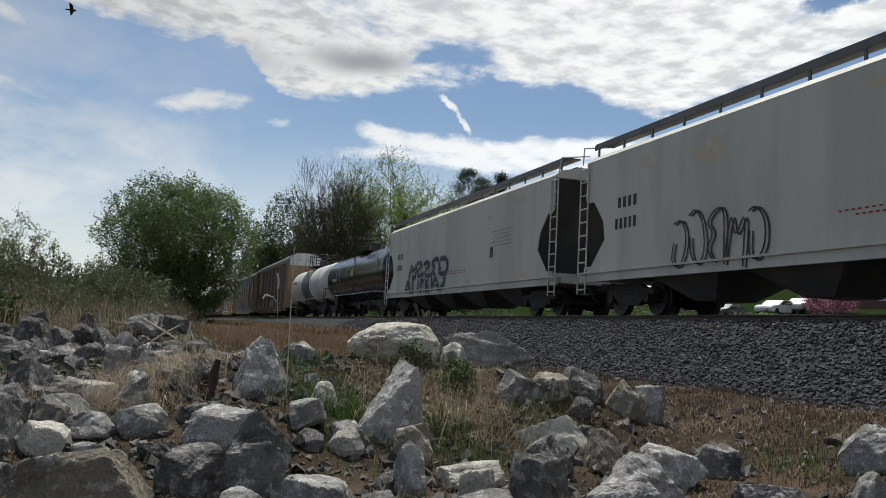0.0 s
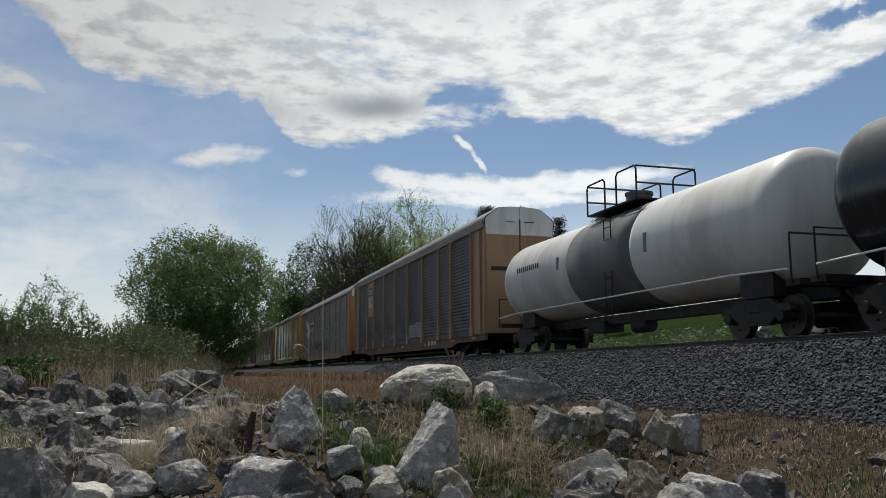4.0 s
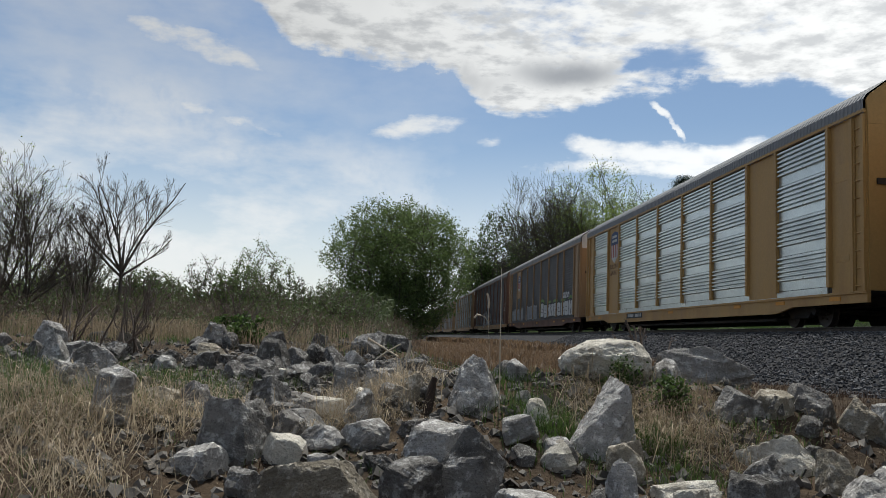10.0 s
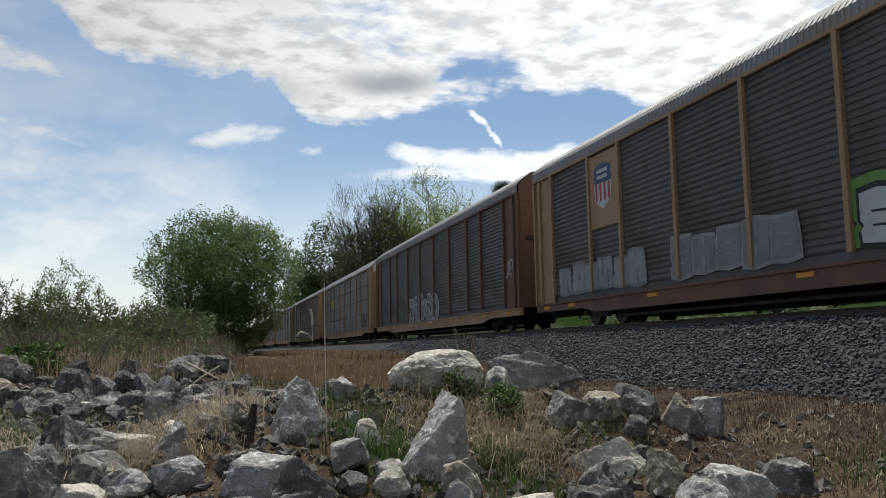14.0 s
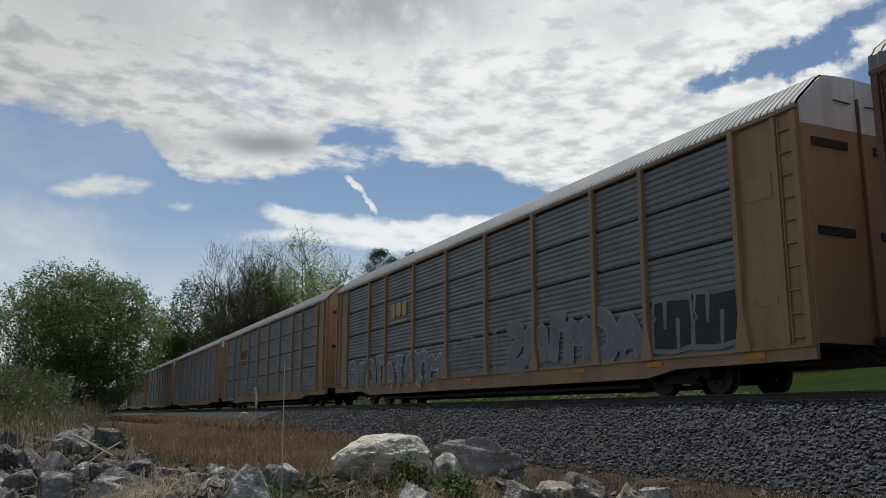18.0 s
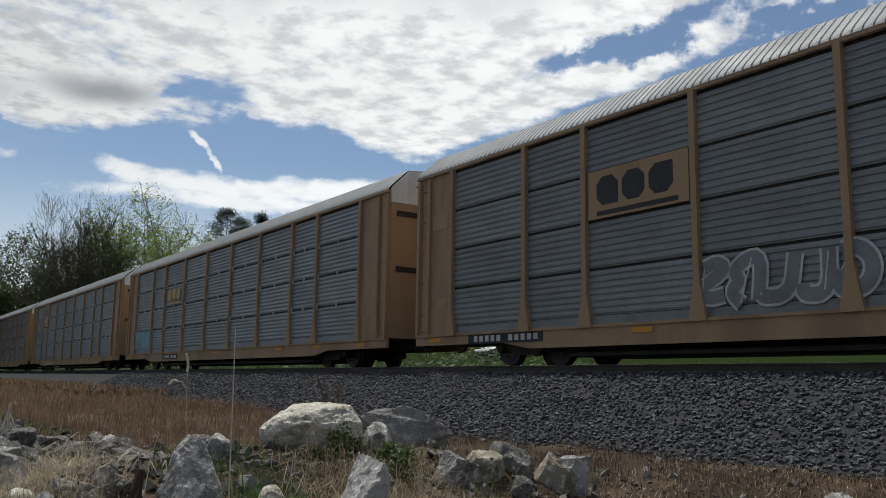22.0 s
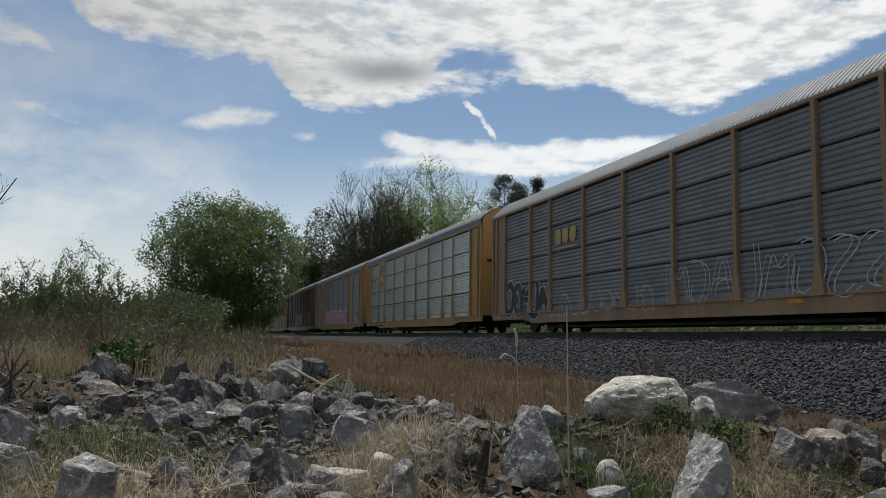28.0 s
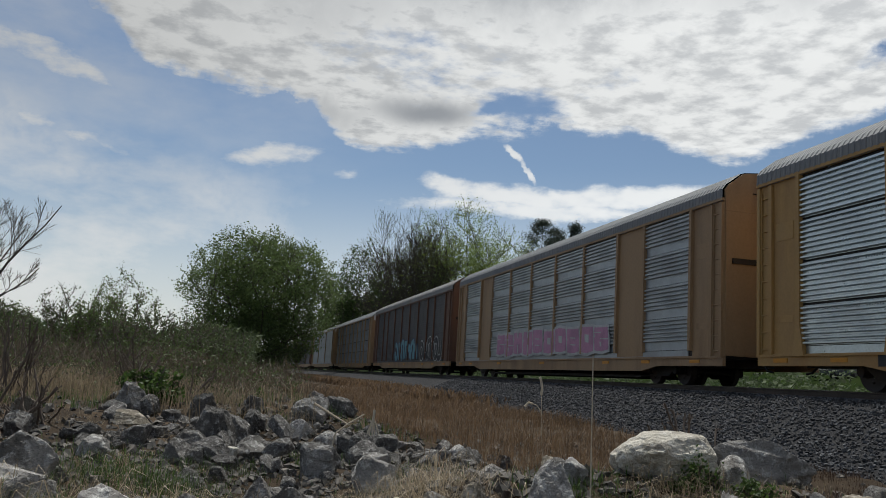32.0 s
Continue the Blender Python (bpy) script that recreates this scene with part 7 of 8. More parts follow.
def vase_tree(name, label, x, y, z, height, half, stems, branches, twigs, leaf, per, size, seed, base=0.0, puff=0.2, least=0.03, flop=1.0, bark="bark", r0=0.2, only=None, low=0.1, fill=0):
    """A tree that fans out from its foot: upswept stems reaching an uneven dome, finer branches and twigs, leaves along the twigs."""
    rnd = random.Random(seed)
    t = tagged(new(name, None), label, "tree" if "tree" in name else "bush")
    t.location = (x, y, z)
    off = seed * 1.7
    mid = height * 0.48

    def dome(d):
        """How far the crown reaches in a direction from its middle."""
        k = 1 / math.sqrt((d.x ** 2 + d.y ** 2) / half ** 2 + (d.z / (height * 0.52)) ** 2)
        return k * (1.0 + 0.22 * noise.noise(d * 2.2 + Vector((off, 0, 0))) + 0.10 * noise.noise(d * 6 + Vector((0, off, 0))))

    def bow(p, q, lift, n):
        pts = []
        for i in range(n + 1):
            f = i / n
            m = p.lerp(q, f)
            m.z += lift * (f * (1 - f)) * -1.0
            pts.append(m + Vector((rnd.gauss(0, 1), rnd.gauss(0, 1), rnd.gauss(0, 0.6))) * (0.012 * (q - p).length if 0 < i < n else 0))
        return pts
    wood, leaves_at = [], []
    for s in range(stems):
        while True:
            d = Vector((rnd.gauss(0, 1), rnd.gauss(0, 1), rnd.gauss(0.1, 1.0))).normalized()
            if d.z > -0.8:
                break
        tip = Vector((0, 0, mid)) + d * dome(d) * 0.93
        tip.z = max(tip.z, low * height)
        foot = Vector((rnd.gauss(0, 0.25), rnd.gauss(0, 0.25), base))
        pts = bow(foot, tip, (Vector((tip.x, tip.y, 0)).length) * 0.7, 7)
        wood.append((pts, [r0 * (1 - 0.9 * i / 7) + 0.01 for i in range(8)], 0))
        for _ in range(branches):
            f = rnd.uniform(0.3, 1.0) * 7
            i = min(6, int(f))
            p = pts[i].lerp(pts[i + 1], f - i)
            out = (p - Vector((0, 0, mid * 0.6))).normalized()
            e = (out + Vector((rnd.gauss(0, 0.6), rnd.gauss(0, 0.6), rnd.gauss(0.45, 0.4)))).normalized()
            l = rnd.uniform(0.10, 0.22) * height * (1.2 - f / 9)
            q = p + e * l
            rel = q - Vector((0, 0, mid))
            lim = dome(rel.normalized())
            if rel.length > lim:
                q = Vector((0, 0, mid)) + rel.normalized() * lim * rnd.uniform(0.92, 1.03)
            br = bow(p, q, l * 0.15, 3)
            wood.append((br, [r0 * 0.22, r0 * 0.15, r0 * 0.1, 0.01], 2))
            for _ in range(twigs):
                g = rnd.uniform(0.2, 1.0) * 3
                m = min(2, int(g))
                a = br[m].lerp(br[m + 1], g - m)
                w = (e + Vector((rnd.gauss(0, 0.55), rnd.gauss(0, 0.55), rnd.gauss(0.4, 0.45)))).normalized() * rnd.uniform(0.03, 0.085) * height
                tw = [a, a + w * 0.5 + Vector((rnd.gauss(0, 0.03), rnd.gauss(0, 0.03), 0)) * w.length, a + w]
                wood.append((tw, [r0 * 0.06, r0 * 0.04, 0.006], 3))
                leaves_at.append((tw, None, 9))
    part("stem", wood_mesh([b for b in wood if b[2] == 0], bark, least), None, t)
    tagged(part("branchwork", wood_mesh([b for b in wood if b[2] > 0], bark, least * 0.8), None, t), kind="stuff")
    if leaf and per:
        spots = list(leaves_at)
        for _ in range(fill):
            d = Vector((rnd.gauss(0, 1), rnd.gauss(0, 1), rnd.gauss(0.15, 0.9))).normalized()
            p = Vector((0, 0, mid)) + d * dome(d) * (0.35 + 0.63 * rnd.random() ** 0.5)
            if p.z > 0.02 * height and noise.noise(p * (7.0 / height) + Vector((off, off, 0))) > -0.28:
                spots.append(([p, p + d * 0.03 * height], None, 9))
        part("foliage", leaf_mesh(rnd, spots, leaf, per, size, 0, puff, only), None, t)
    return t


def plant_trees():
    grown_tree("willow_tree", "broad round tree in fresh green leaf", 2.4, 105, -1.1, 17.4, 9.4, 420, "leaf_willow", 4, (0.14, 0.30), 41, fork=0.12, stems=7, r0=0.2, least=0.022, twigs=2, twig=0.06, rise=0.5, puff=0.26, fill=60000, clump=0.06)
    grown_tree("willow_bush", "dense green undergrowth at the foot of the round tree", 2.6, 102, -1.1, 7.5, 6.8, 160, "leaf_willow", 4, (0.12, 0.25), 141, fork=0.05, stems=6, r0=0.08, least=0.02, twigs=2, twig=0.08, rise=0.4, puff=0.26, fill=14000, clump=0.04)
    upswept_tree("bare_tree", "tall grey tree just coming into bud", 27.5, 138, -1.0, 30.0, 10.5, 5, 4, 42, haze=3500, fork=0.2, r0=0.26, least=0.022, bark="bark", wide=(0.15, 1.1), stems=5, kids=(6, 8), leaf="leaf_spring", per=1, size=(0.14, 0.3), only=lambda p, r: r.random() < (0.6 if p.x > 0 else 0.25))
    grown_tree("spring_tree", "tall tree with yellow-green new leaves", 36.5, 139, -1.0, 31.5, 9.0, 420, "leaf_spring", 4, (0.14, 0.32), 43, fork=0.22, stems=4, r0=0.32, least=0.03, twigs=2, rise=0.75, puff=0.35, low=0.2, fill=15000, clump=0.02)
    grown_tree("spring_tree", "pale green tree in thin new leaf", 47.0, 146, -1.0, 27.0, 9.5, 300, "leaf_spring", 4, (0.15, 0.34), 44, fork=0.15, stems=5, r0=0.26, least=0.04, twigs=2, rise=0.7, puff=0.4, fill=9000, clump=0.02)
    grown_tree("spring_tree", "pale green tree in thin new leaf", 57.0, 152, -1.0, 25.0, 9.0, 260, "leaf_spring", 4, (0.15, 0.34), 54, fork=0.15, stems=5, r0=0.26, least=0.04, twigs=2, rise=0.7, puff=0.4, fill=9000, clump=0.02)
    grown_tree("spring_tree", "small green tree beside the line", 17.6, 150, -1.0, 15.0, 4.6, 160, "leaf_willow", 4, (0.16, 0.36), 45, fork=0.1, stems=4, r0=0.2, least=0.04, twigs=2, puff=0.3, fill=2500)
    grown_tree("leafy_tree", "dense tree in dark leaf beside the line", 21.5, 152, -1.0, 24.0, 7.0, 220, "leaf_dark", 4, (0.2, 0.45), 46, fork=0.1, stems=4, r0=0.25, least=0.045, twigs=2, puff=0.4, fill=4200)
    grown_tree("leafy_tree", "dense tree in dark leaf beside the line", 30, 148, -1.0, 22.5, 8.5, 220, "leaf_dark", 4, (0.2, 0.45), 47, fork=0.1, stems=4, r0=0.25, least=0.045, twigs=2, puff=0.4, fill=4200)
    grown_tree("leafy_tree", "dense dark tree behind the others", 44, 160, -1.0, 19.5, 9.5, 200, "leaf_dark", 4, (0.2, 0.45), 48, fork=0.1, stems=4, r0=0.25, least=0.045, twigs=2, puff=0.4, fill=4200)
    grown_tree("leafy_tree", "dense dark tree behind the others", 59, 160, -1.0, 18.5, 9.5, 200, "leaf_dark", 4, (0.2, 0.45), 58, fork=0.1, stems=4, r0=0.25, least=0.045, twigs=2, puff=0.4, fill=4200)
    vase_tree("blossom_tree", "small tree in pink blossom beyond the track", 55, 57, ground_z(55, 57), 3.6, 2.4, 20, 8, 5, "blossom", 5, (0.08, 0.18), 49, r0=0.08, puff=0.15, least=0.02, low=0.25, fill=800)
    for k, (x, y, h, w, flat) in enumerate(((70.0, 190, 39.0, 5.2, 1), (74.5, 192, 38.0, 3.6, 1), (78.5, 190, 39.0, 3.0, 0), (89.0, 190, 37.5, 3.6, 0), (101, 190, 38.5, 5.0, 1))):
        rnd = random.Random(50 + k)
        t = tagged(new("pine_tree", None), "dark pine standing above the other trees", "tree")
        t.location = (x, y, 0)
        bm = bmesh.new()
        tube(bm, (0, 0, 0), (0, 0, h * 0.97), 0.4, 0.06, sides=8)
        part("trunk", bm, M["bark"], t)
        verts, faces = [], []
        tufts = []
        for _ in range(90):
            f = rnd.random()
            a = rnd.uniform(0, 6.28)
            r = w * ((1 - abs(f * 1.7 - 0.75) ** 2.2) if flat else (1.02 - f)) * rnd.random() ** 0.4
            tufts.append(Vector((math.cos(a) * r, math.sin(a) * r, h * (0.62 + 0.37 * f))))
        for _ in range(6500):
            c0 = rnd.choice(tufts)
            p = c0 + Vector((rnd.gauss(0, 0.75), rnd.gauss(0, 0.75), rnd.gauss(0, 0.45)))
            d = Vector((rnd.gauss(0, 1), rnd.gauss(0, 1), rnd.gauss(0.5, 0.6))).normalized() * rnd.uniform(0.3, 0.7)
            e = d.orthogonal().normalized() * 0.14
            o = len(verts)
            verts += [tuple(p - e), tuple(p + e), tuple(p + d)]
            faces.append((o, o + 1, o + 2))
        part("crown", raw_mesh("needles", verts, faces, M["needle"]), None, t)
    # bare trees and thicket on the left
    upswept_tree("bare_tree", "leafless dark tree with upswept branches", -7.95, 27.2, -0.75, 6.0, 2.6, 8, 4, 60, fork=0.30, r0=0.085, least=0.0065, kids=(4, 6), wide=(0.15, 0.95))
    for k, (x, y, h, w, s) in enumerate(((-10.3, 26.0, 5.4, 2.4, 61), (-11.9, 27.0, 5.8, 2.6, 62), (-13.2, 25.0, 5.6, 2.6, 63), (-11.2, 23.6, 4.2, 1.9, 64), (-14.5, 28, 6, 2.8, 65), (-10.0, 29.5, 4.4, 2.0, 69))):
        upswept_tree("bare_tree", "leafless tangled grey tree at the field's edge", x, y, -0.9, h, w, 6, 4, s, fork=0.14, r0=0.07, least=0.006, stems=2, haze=1500, kids=(4, 6), wide=(0.15, 1.25), leaf="leaf_spring" if k in (1, 4) else None, per=1, size=(0.03, 0.07))
    for k, (x, y, h, w, green, s) in enumerate(((-8.9, 45, 3.9, 1.3, 0, 72), (-7.3, 45, 3.9, 1.2, 1, 73), (-6.6, 50, 5.4, 1.6, 1, 74), (-5.7, 46, 3.6, 0.9, 0, 75), (-4.2, 44, 2.9, 1.5, 0, 76), (-3.0, 52, 3.3, 1.8, 0, 77), (-3.2, 60, 3.7, 1.6, 1, 78),
                                                 (-12.5, 48, 3.4, 1.9, 1, 79), (-10.8, 42, 2.8, 1.5, 0, 80), (-1.5, 55, 3.2, 1.8, 0, 81), (-15.5, 46, 3.5, 2.0, 0, 82), (-18, 50, 4.2, 2.2, 1, 83), (-5.2, 38, 2.3, 1.3, 0, 84), (-9.8, 36, 2.2, 1.4, 0, 85), (-1.8, 40, 1.9, 1.2, 0, 86), (-13.5, 38, 2.6, 1.6, 0, 87))):
        grown_tree("sapling_bush", "thin upright shrub with sparse new leaves" if green else "brown leafless shrub with upright stems", x, y, ground_z(x, y) - 0.05, h * 1.08, w * 1.15, 130, "leaf_willow" if green else "leaf_scrub", 3 if green else 1, (0.05, 0.14), s, fork=0.15, stems=4, r0=0.04, least=0.011, bark="twig", puff=0.12, twigs=3, twig=0.06, rise=0.9, low=0.05)
    # a leafy green weed clump behind the rubble
    for x, y, s in ((-2.1, 15.6, 91), (-0.3, 19.5, 92), (3.25, 8.0, 93), (3.6, 7.7, 94)):
        vase_tree("green_weed_bush", "small bright green leafy weed clump", x, y, ground_z(x, y) - 0.03, 0.62 if s < 93 else 0.3, 0.5 if s < 93 else 0.28, 12, 5, 4, "grass", 8, (0.04, 0.09) if s < 93 else (0.02, 0.05), s, r0=0.008, least=0.003, puff=0.04, low=0.1)
    # dry weeds standing among the rubble
    for k, (x, y, h, w) in enumerate(((-2.6, 19, 1.3, 0.5), (-4.5, 17, 1.5, 0.6), (-6.5, 18.5, 1.7, 0.7), (-5.2, 21, 1.7, 0.7), (-8.2, 19, 1.6, 0.6), (-1.4, 18, 1.0, 0.5), (-3.4, 22, 1.7, 0.7), (3.75, 9.0, 0.95, 0.5), (-4.8, 14.5, 1.0, 0.5), (-6.2, 12.5, 1.1, 0.5), (-3.3, 12.6, 0.8, 0.4))):
        vase_tree("dry_weed_bush", "bare brown weed with thin upright stems", x, y, ground_z(x, y) - 0.03, h, w, 12, 4, 3, None, 0, (0.1, 0.2), 100 + k, r0=0.008, least=0.0035, bark="twig", low=0.35)
    # hedge and distant woods
    # a tangle of dead stems and new shoots fills the field
    def tangle(name, label, mat, count, box_, high, size, thin, seed, lean):
        r = random.Random(seed)
        vs, fs = [], []
        x0, x1, y0, y1 = box_
        while count:
            y = y0 + (y1 - y0) * r.random() ** 1.3
            x = r.uniform(x0 * y / y1, x1)
            n = noise.noise((x * 0.35, y * 0.25, seed))
            if n < -0.25:
                continue
            count -= 1
            top = high * (0.75 + 0.7 * n) * (0.55 + 0.45 * smoothstep(y0, y0 + 8, y))
            p = Vector((x, y, ground_z(x, y) + top * r.random() ** 0.8))
            d = Vector((r.gauss(0, lean), r.gauss(0, lean), r.gauss(0.7, 0.35))).normalized() * r.uniform(*size) * y / 28
            e = d.orthogonal().normalized()
            e = (Matrix.Rotation(r.uniform(0, 6.28), 3, d.normalized()) @ e) * thin * y / 28
            o = len(vs)
            vs += [tuple(p - e), tuple(p + e), tuple(p + d)]
            fs.append((o, o + 1, o + 2))
        tagged(new(name, raw_mesh(name, vs, fs, M[mat])), label, "scrub", kind="stuff")
    tangle("dead_scrub", "tangle of dead brown stems behind the rubble", "scrub_stem", 20000, (-34, 1.8, 19, 62), 1.15, (0.15, 0.55), 0.010, 7, 0.5)
    tangle("green_scrub", "sparse green shoots in the dead scrub", "leaf_scrub", 14000, (-34, 1.8, 20, 62), 1.3, (0.05, 0.16), 0.03, 8, 1.0)
    def brush(r):
        y = 21 + 120 * r.random() ** 1.3
        x = r.uniform(17.2, 20.5)
        return (x, y) if noise.noise((x * 0.5, y * 0.16, 11)) > -0.16 else None
    r = random.Random(77)
    vs, fs = [], []
    while len(fs) < 26000:
        spot = brush(r)
        if spot is None:
            continue
        x, y = spot
        high = 1.5 + 0.9 * noise.noise((x * 0.6, y * 0.3, 5))
        p = Vector((x, y, ground_z(x, y) + high * r.random() ** 0.8))
        d = Vector((r.gauss(0, 0.8), r.gauss(0, 0.8), r.gauss(0.5, 0.5))).normalized() * r.uniform(0.1, 0.3)
        e = d.orthogonal().normalized() * r.uniform(0.03, 0.07)
        o = len(vs)
        vs += [tuple(p - e), tuple(p + e), tuple(p + d)]
        fs.append((o, o + 1, o + 2))
    tagged(new("trackside_brush", raw_mesh("trackside_brush", vs, fs, M["leaf_dark"])), "low dark brush along the far side of the track", "brush", kind="stuff")
    verts, faces = [], []
    rnd = random.Random(99)
    for _ in range(22000):
        y = rnd.uniform(62, 95)
        x = rnd.uniform(-46, 0.02 * y)
        top = 3.2 + 1.6 * noise.noise((x * 0.22, y * 0.1, 2)) + 0.8 * noise.noise((x * 0.9, 1, 5))
        z = -1.2 + top * rnd.random() ** 0.6
        p = Vector((x, y, z))
        d = Vector((rnd.gauss(0, 0.6), rnd.gauss(0, 0.4), rnd.gauss(0.6, 0.5))).normalized() * rnd.uniform(0.2, 0.6)
        e = d.orthogonal().normalized() * rnd.uniform(0.03, 0.11)
        o = len(verts)
        verts += [tuple(p - e), tuple(p + e), tuple(p + d)]
        faces.append((o, o + 1, o + 2))
    tagged(new("hedge", raw_mesh("hedge", verts, faces, M["leaf_scrub"])), "low brown scrub along the field's far side", "hedge", kind="stuff")
    verts, faces = [], []
    for _ in range(30000):
        a = rnd.uniform(-1.0, 1.6)
        r = rnd.uniform(300, 420)
        x, y = r * math.sin(a), r * math.cos(a)
        if x > 8 and a < 0.55 and x < 30:
            continue
        top = 13 + 5 * noise.noise((x * 0.03, y * 0.03, 9)) + 3 * noise.noise((x * 0.12, y * 0.12, 3))
        z = (7 if x > 75 else -1.2) + top * rnd.random() ** 0.7
        p = Vector((x, y, z))
        d = Vector((rnd.gauss(0, 1), rnd.gauss(0, 1), rnd.gauss(0.3, 0.7))).normalized() * rnd.uniform(1.0, 2.6)
        e = d.orthogonal().normalized() * rnd.uniform(0.4, 1.1)
        o = len(verts)
        verts += [tuple(p - e), tuple(p + e), tuple(p + d)]
        faces.append((o, o + 1, o + 2))
    tagged(new("far_woods", raw_mesh("far_woods", verts, faces, M["leaf_dark"])), "distant line of dark woods", "woods", kind="stuff")


plant_trees()


def odds_and_ends():
    # a weathered dark post stub leaning in the rubble
    bm = bmesh.new()
    tube(bm, (0, 0, -0.15), (0.02, 0.02, 0.2), 0.05, 0.045, sides=9)
    tube(bm, (0.02, 0.02, 0.2), (0.035, 0.01, 0.36), 0.045, 0.025, sides=9)
    post = tagged(new("post_stub", mesh_of("post_stub", bm, M["old_wood"])), "dark rotten wooden post stub among rocks", "post")
    post.location = (1.12, 7.15, ground_z(1.12, 7.15))
    post.rotation_euler = (0.0, 0.1, 0.3)
    # a thin pale stake
    bm = bmesh.new()
    tube(bm, (0, 0, -0.1), (-0.02, 0, 1.38), 0.007, 0.004, sides=6)
    st = tagged(new("thin_stake", mesh_of("thin_stake", bm, M["dry_stalk"])), "thin pale straight stalk standing upright", "stalk")
    st.location = (1.79, 7.0, ground_z(1.79, 7.0))
    # a curled dry stem with a drooping pale head
    bm = bmesh.new()
    rod(bm, [(0.14, 0, -0.05), (0.1, 0, 0.35), (0.085, 0, 0.62), (0.08, 0, 0.76)], 0.0022)
    rod(bm, [(0.08, 0, 0.74), (0.085, 0, 0.80), (0.075, 0, 0.86), (0.06, 0, 0.9)], 0.011)
    rod(bm, [(0.0, 0, 0.66), (-0.04, 0, 0.67), (-0.07, 0, 0.63)], 0.010)
    rod(bm, [(0.08, 0, 0.6), (0.04, 0, 0.65), (0.0, 0, 0.66)], 0.004)
    wd = tagged(new("curled_weed", mesh_of("curled_weed", bm, M["dry_stalk"])), "curled pale dry weed stem with two heads", "weed")
    wd.location = (1.72, 8.15, ground_z(1.72, 8.15))
    # a bleached stick lying on the pile
    bm = bmesh.new()
    tube(bm, (0, 0, 0), (0.55, -0.1, -0.30), 0.022, 0.012, sides=7)
    sk = tagged(new("bleached_stick", mesh_of("bleached_stick", bm, M["dry_stalk"])), "bleached stick leaning on the rock pile", "stick")
    sk.location = (0.42, 14.3, ground_z(0.42, 14.3) + 0.33)
    # splayed pale roots
    rr = random.Random(8)
    ro = tagged(new("root_clump", None), "bleached splayed root standing in rubble", "root")
    ro.location = (1.12, 12.9, ground_z(1.12, 12.9))
    for k in range(7):
        a = rr.uniform(-0.25, 0.25)
        bm = bmesh.new()
        rod(bm, [(0, 0, 0.5), (a * 0.35, -0.03, 0.28), (a * 0.8 + rr.uniform(-0.05, 0.05), -0.1, -0.02)], 0.009, 5)
        part("root_strand", bm, M["dry_stalk"], ro)
    bm = bmesh.new()
    rod(bm, [(0, 0, 0.46), (0.015, 0.02, 0.6)], 0.018, 6)
    part("root_crown", bm, M["dry_stalk"], ro)
    # a bleached branch curving down the heap
    bm = bmesh.new()
    rod(bm, [(0.42, 0.05, 0.30), (0.2, 0, 0.17), (0.03, -0.05, 0.04), (-0.02, -0.1, -0.16)], 0.012, 6)
    br = tagged(new("bleached_branch", mesh_of("bleached_branch", bm, M["dry_stalk"])), "bleached bent branch lying on the rock heap", "branch")
    br.location = (0.55, 12.75, ground_z(0.55, 12.75) + 0.25)


odds_and_ends()


def parked_car(x, y, turn, paint, label):
    car = tagged(new("parked_car", None), label, "car", "cars parked beyond the track")
    car.location = (x, y, ground_z(x, y) + 0.0)
    car.rotation_euler.z = radians(turn)
    bm = bmesh.new()
    side = [(-2.2, 0.3), (-2.25, 0.7), (-1.9, 0.86), (-1.0, 0.93), (-0.35, 1.38), (0.9, 1.42), (1.65, 1.0), (2.2, 0.92), (2.25, 0.4), (2.15, 0.28)]
    a = [bm.verts.new((px, -0.85, pz)) for px, pz in side]
    b = [bm.verts.new((px, 0.85, pz)) for px, pz in side]
    n = len(side)
    bm.faces.new(a)
    bm.faces.new(b[::-1])
    for k in range(n):
        bm.faces.new((a[k], b[k], b[(k + 1) % n], a[(k + 1) % n]))
    bmesh.ops.bevel(bm, geom=bm.edges[:], offset=0.06, segments=2, affect="EDGES")
    part("body", bm, M[paint], car)
    for s in (-1, 1):
        bm = bmesh.new()
        pts = [(-0.85, 0.98), (-0.32, 1.32), (0.85, 1.34), (1.4, 1.0)]
        q = [bm.verts.new((px, s * 0.862, pz)) for px, pz in pts]
        r = [bm.verts.new((px, s * 0.84, pz)) for px, pz in pts]
        bm.faces.new(q)
        bm.faces.new(r[::-1])
        part("side_window", bm, M["tank_black"], car)
        for px in (-1.4, 1.4):
            bm = bmesh.new()
            tube(bm, (px, s * 0.68, 0.32), (px, s * 0.88, 0.32), 0.32, sides=16)
            part("wheel", bm, M["rubber"], car)


parked_car(52.0, 60.0, 20, "white_paint", "white car parked on the grass beyond the track")
parked_car(55.2, 60.5, 25, "white_paint", "white car parked on the grass beyond the track")
parked_car(47.5, 61.0, 20, "tank_grey", "dark grey car parked beyond the track")


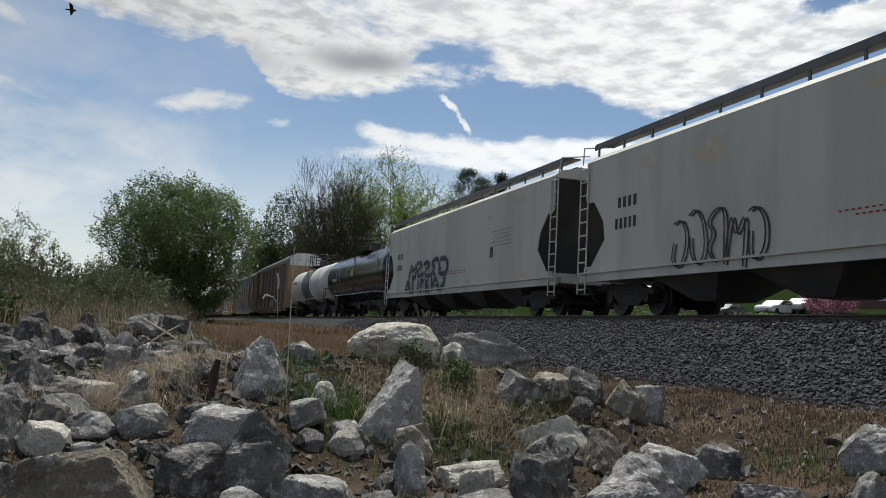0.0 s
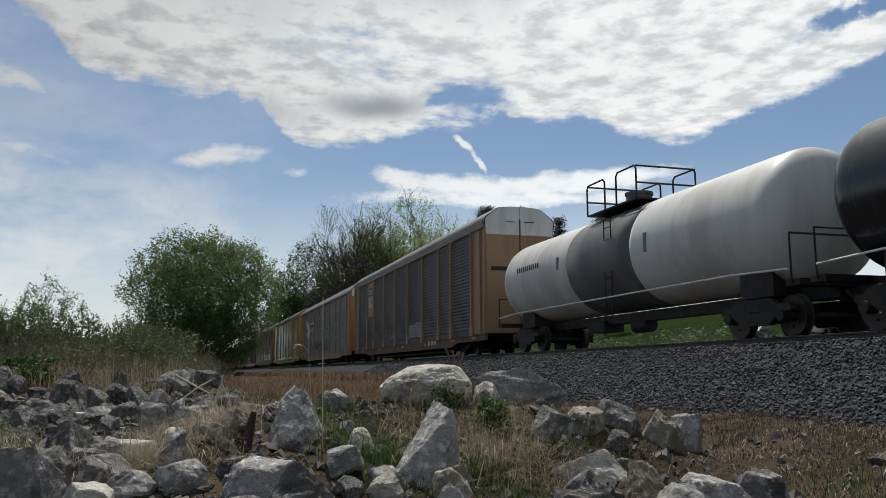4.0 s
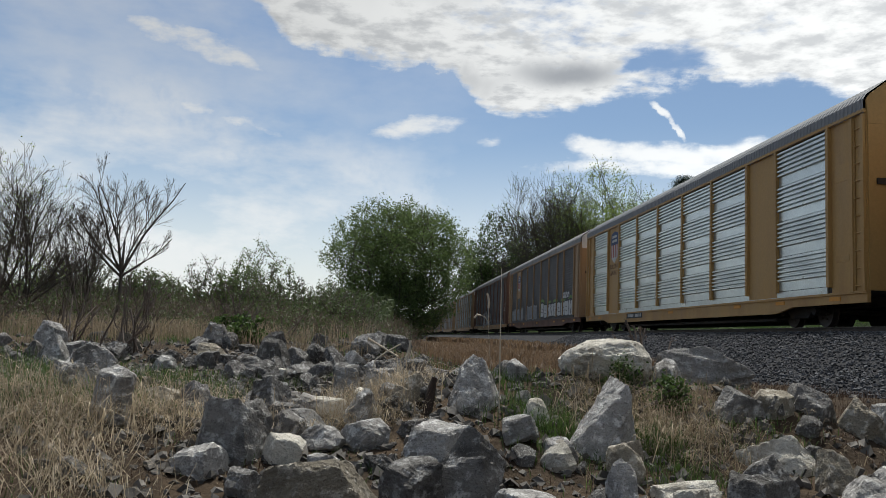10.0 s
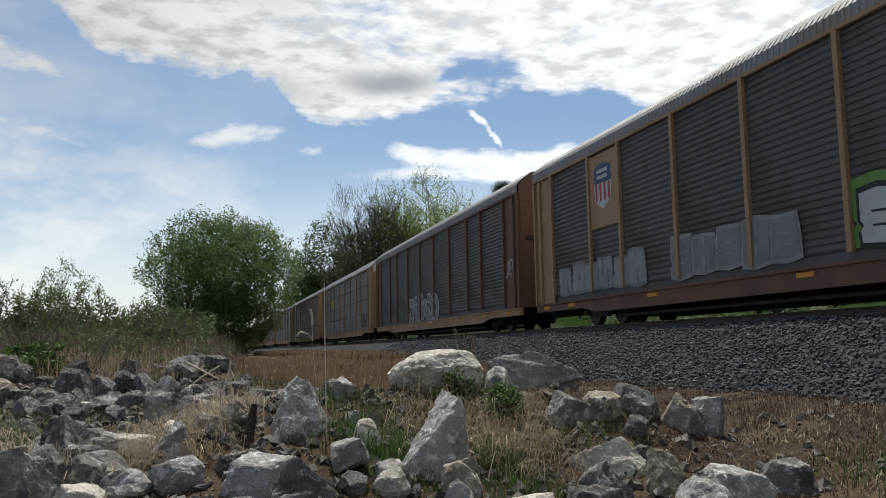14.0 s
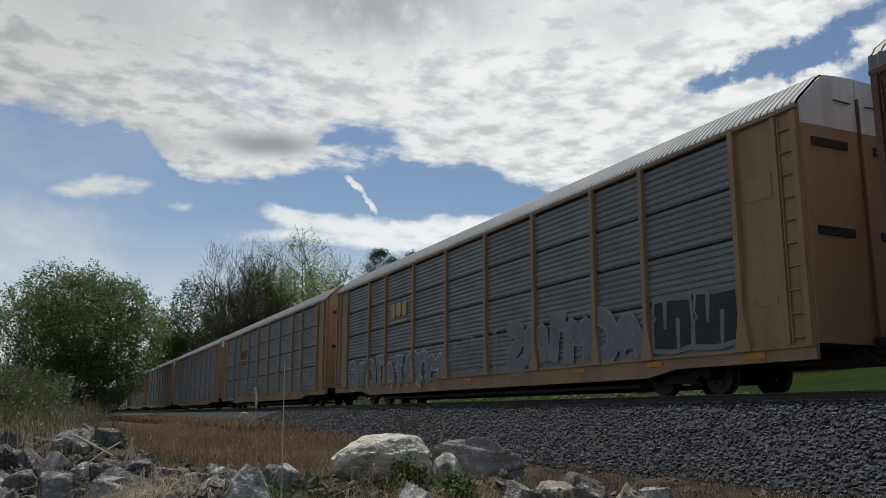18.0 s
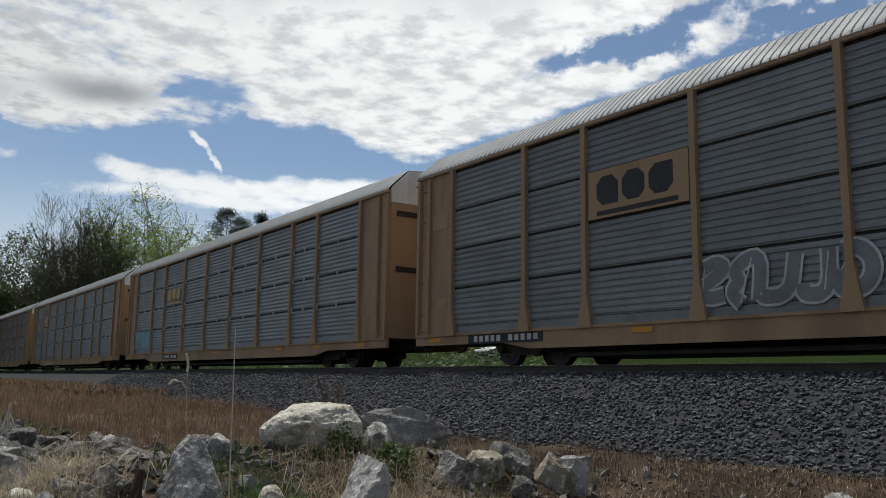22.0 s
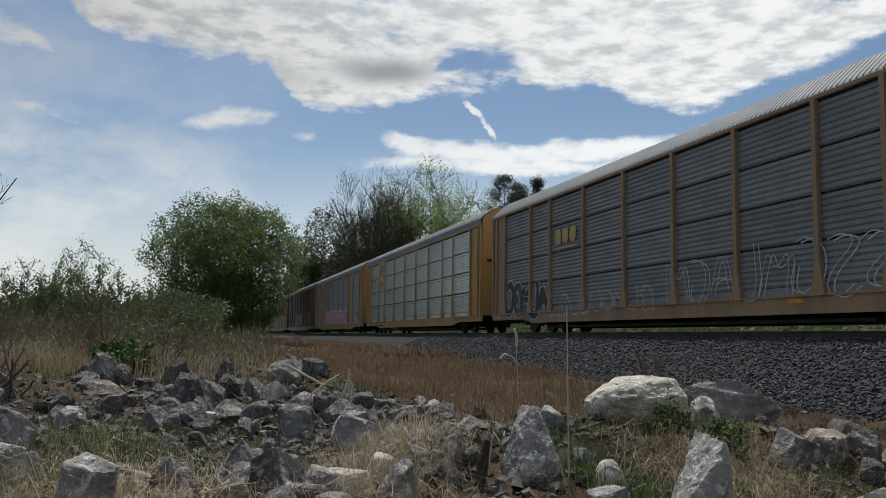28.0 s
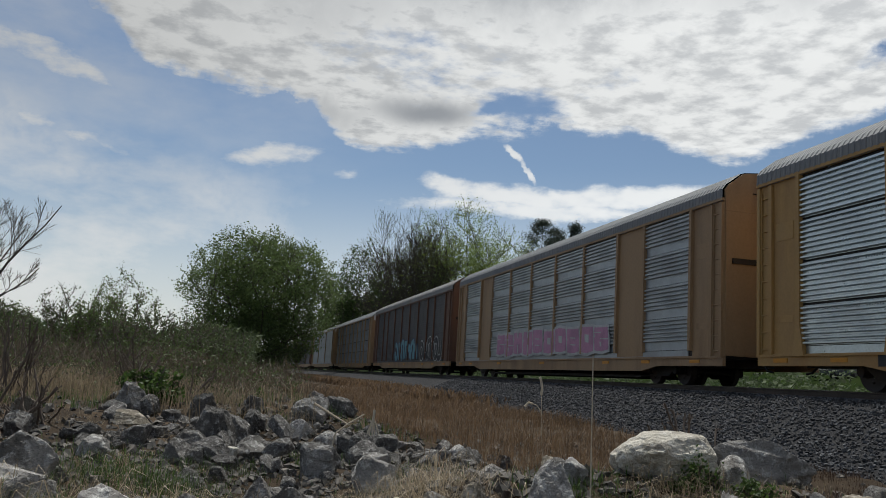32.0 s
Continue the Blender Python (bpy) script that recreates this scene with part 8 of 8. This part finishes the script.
def far_house(x, y, turn):
    """A brown-sided house with a low gable, seen under the train."""
    z = ground_z(x, y)
    house = tagged(new("house", None), "brown sided house with a dark roof beyond the track", "house")
    house.location = (x, y, z - 0.3)
    house.rotation_euler.z = radians(turn)
    bm = bmesh.new()
    box(bm, -6, 6, -4, 4, 0, 3.4)
    part("wall", bm, M["rust_brown"], house)
    for k in range(9):
        bm = bmesh.new()
        box(bm, -6.02, 6.02, -4.03, -4.0, 0.3 + k * 0.34, 0.58 + k * 0.34)
        part("siding_board", bm, M["rust_brown"], house)
    bm = bmesh.new()
    prof = [(-6.5, 3.3), (0, 5.6), (6.5, 3.3), (6.5, 3.5), (0, 5.85), (-6.5, 3.5)]
    extrude_y(bm, prof, -4.5, 4.5)
    part("roof", bm, M["tank_grey"], house)
    bm = bmesh.new()
    extrude_y(bm, [(-5.9, 3.4), (5.9, 3.4), (0, 5.5)], -3.98, 3.98)
    part("gable", bm, M["tan"], house)
    for wx in (-3.6, 0.6, 3.8):
        bm = bmesh.new()
        box(bm, wx - 0.7, wx + 0.7, -4.09, -4.03, 1.1, 2.6)
        frame_ = part("window_frame", bm, M["white_paint"], house)
        for s_ in (-1, 1):
            bm = bmesh.new()
            box(bm, wx + s_ * 0.32 - 0.26, wx + s_ * 0.32 + 0.26, -4.11, -4.09, 1.22, 2.48)
            part("pane", bm, M["tank_black"], frame_)


far_house(82.0, 78.0, -45)


def small_bird():
    """A dark bird crossing overhead at the start."""
    bird = tagged(new("bird", None), "small dark bird flying overhead", "bird")
    bm = bmesh.new()
    lathe_y(bm, [(-0.11, 0.004, 0), (-0.07, 0.028, 0), (0.0, 0.034, 0), (0.06, 0.02, 0), (0.15, 0.012, 0)], 10)
    part("body", bm, M["old_wood"], bird)
    for s in (-1, 1):
        bm = bmesh.new()
        a = [bm.verts.new(p) for p in ((s * 0.02, -0.05, 0.01), (s * 0.14, -0.03, 0.04), (s * 0.26, 0.04, 0.02), (s * 0.13, 0.05, 0.04), (s * 0.02, 0.04, 0.01))]
        bm.faces.new(a)
        bmesh.ops.solidify(bm, geom=bm.faces[:], thickness=0.008)
        part("wing", bm, M["old_wood"], bird)
    return bird


BIRD = small_bird()


def motions():
    """The train passes towards the camera's right at a steady pace; its wheels turn."""
    times = [k / 2 for k in range(65)]
    # how far the train lags behind an even pace, in metres, second by second
    lag = [0.3, 0.1, -0.3, -0.2, -0.1, -0.06, 0.15, -0.34, 0.13, -0.43, -0.13, -0.3, -0.4, -0.04, -0.1, -0.2, -0.29, -0.08, 0.12, -0.2, 0.36, -0.13, 0.05, 0.03, -0.28, -0.1, 0.1, 0.22, 0.2, 0.04, 0.0, -0.32, 0.04]

    def gone(t):
        k = min(31, int(t))
        f = smoothstep(0, 1, t - k)
        return 11.677 * t - 0.00347 * ((t - 16) ** 2 - 256) - 0.000305 * ((t - 16) ** 3 + 4096) - (lag[k] * (1 - f) + lag[k + 1] * f)
    flight = ((0, -1.96, 21.27, 6.68), (0.1, -3.31, 21.27, 6.04), (0.2, -4.71, 21.28, 5.41), (0.5, -8.9, 21.4, 4.4), (1, -16, 22, 4.2), (4, -58, 26, 6), (16, -220, 60, 12), (32, -430, 120, 20))
    walk(BIRD, [(t, pose(x, y, z, 0, 20, 90)) for t, x, y, z in flight])
    for car, y in CARS:
        walk(car, [(t, pose(TRACK_X, y - gone(t), 0)) for t in times])
    steps = [k / 20 for k in range(32 * 20 + 1)]
    near = {car for car, y in CARS if y < 480}
    for axle in AXLES:
        if axle.parent not in near:
            continue
        x, y, z = axle.location
        walk(axle, [(t, pose(x, y, z, math.degrees(gone(t) / 0.45) % 360)) for t in steps])


motions()
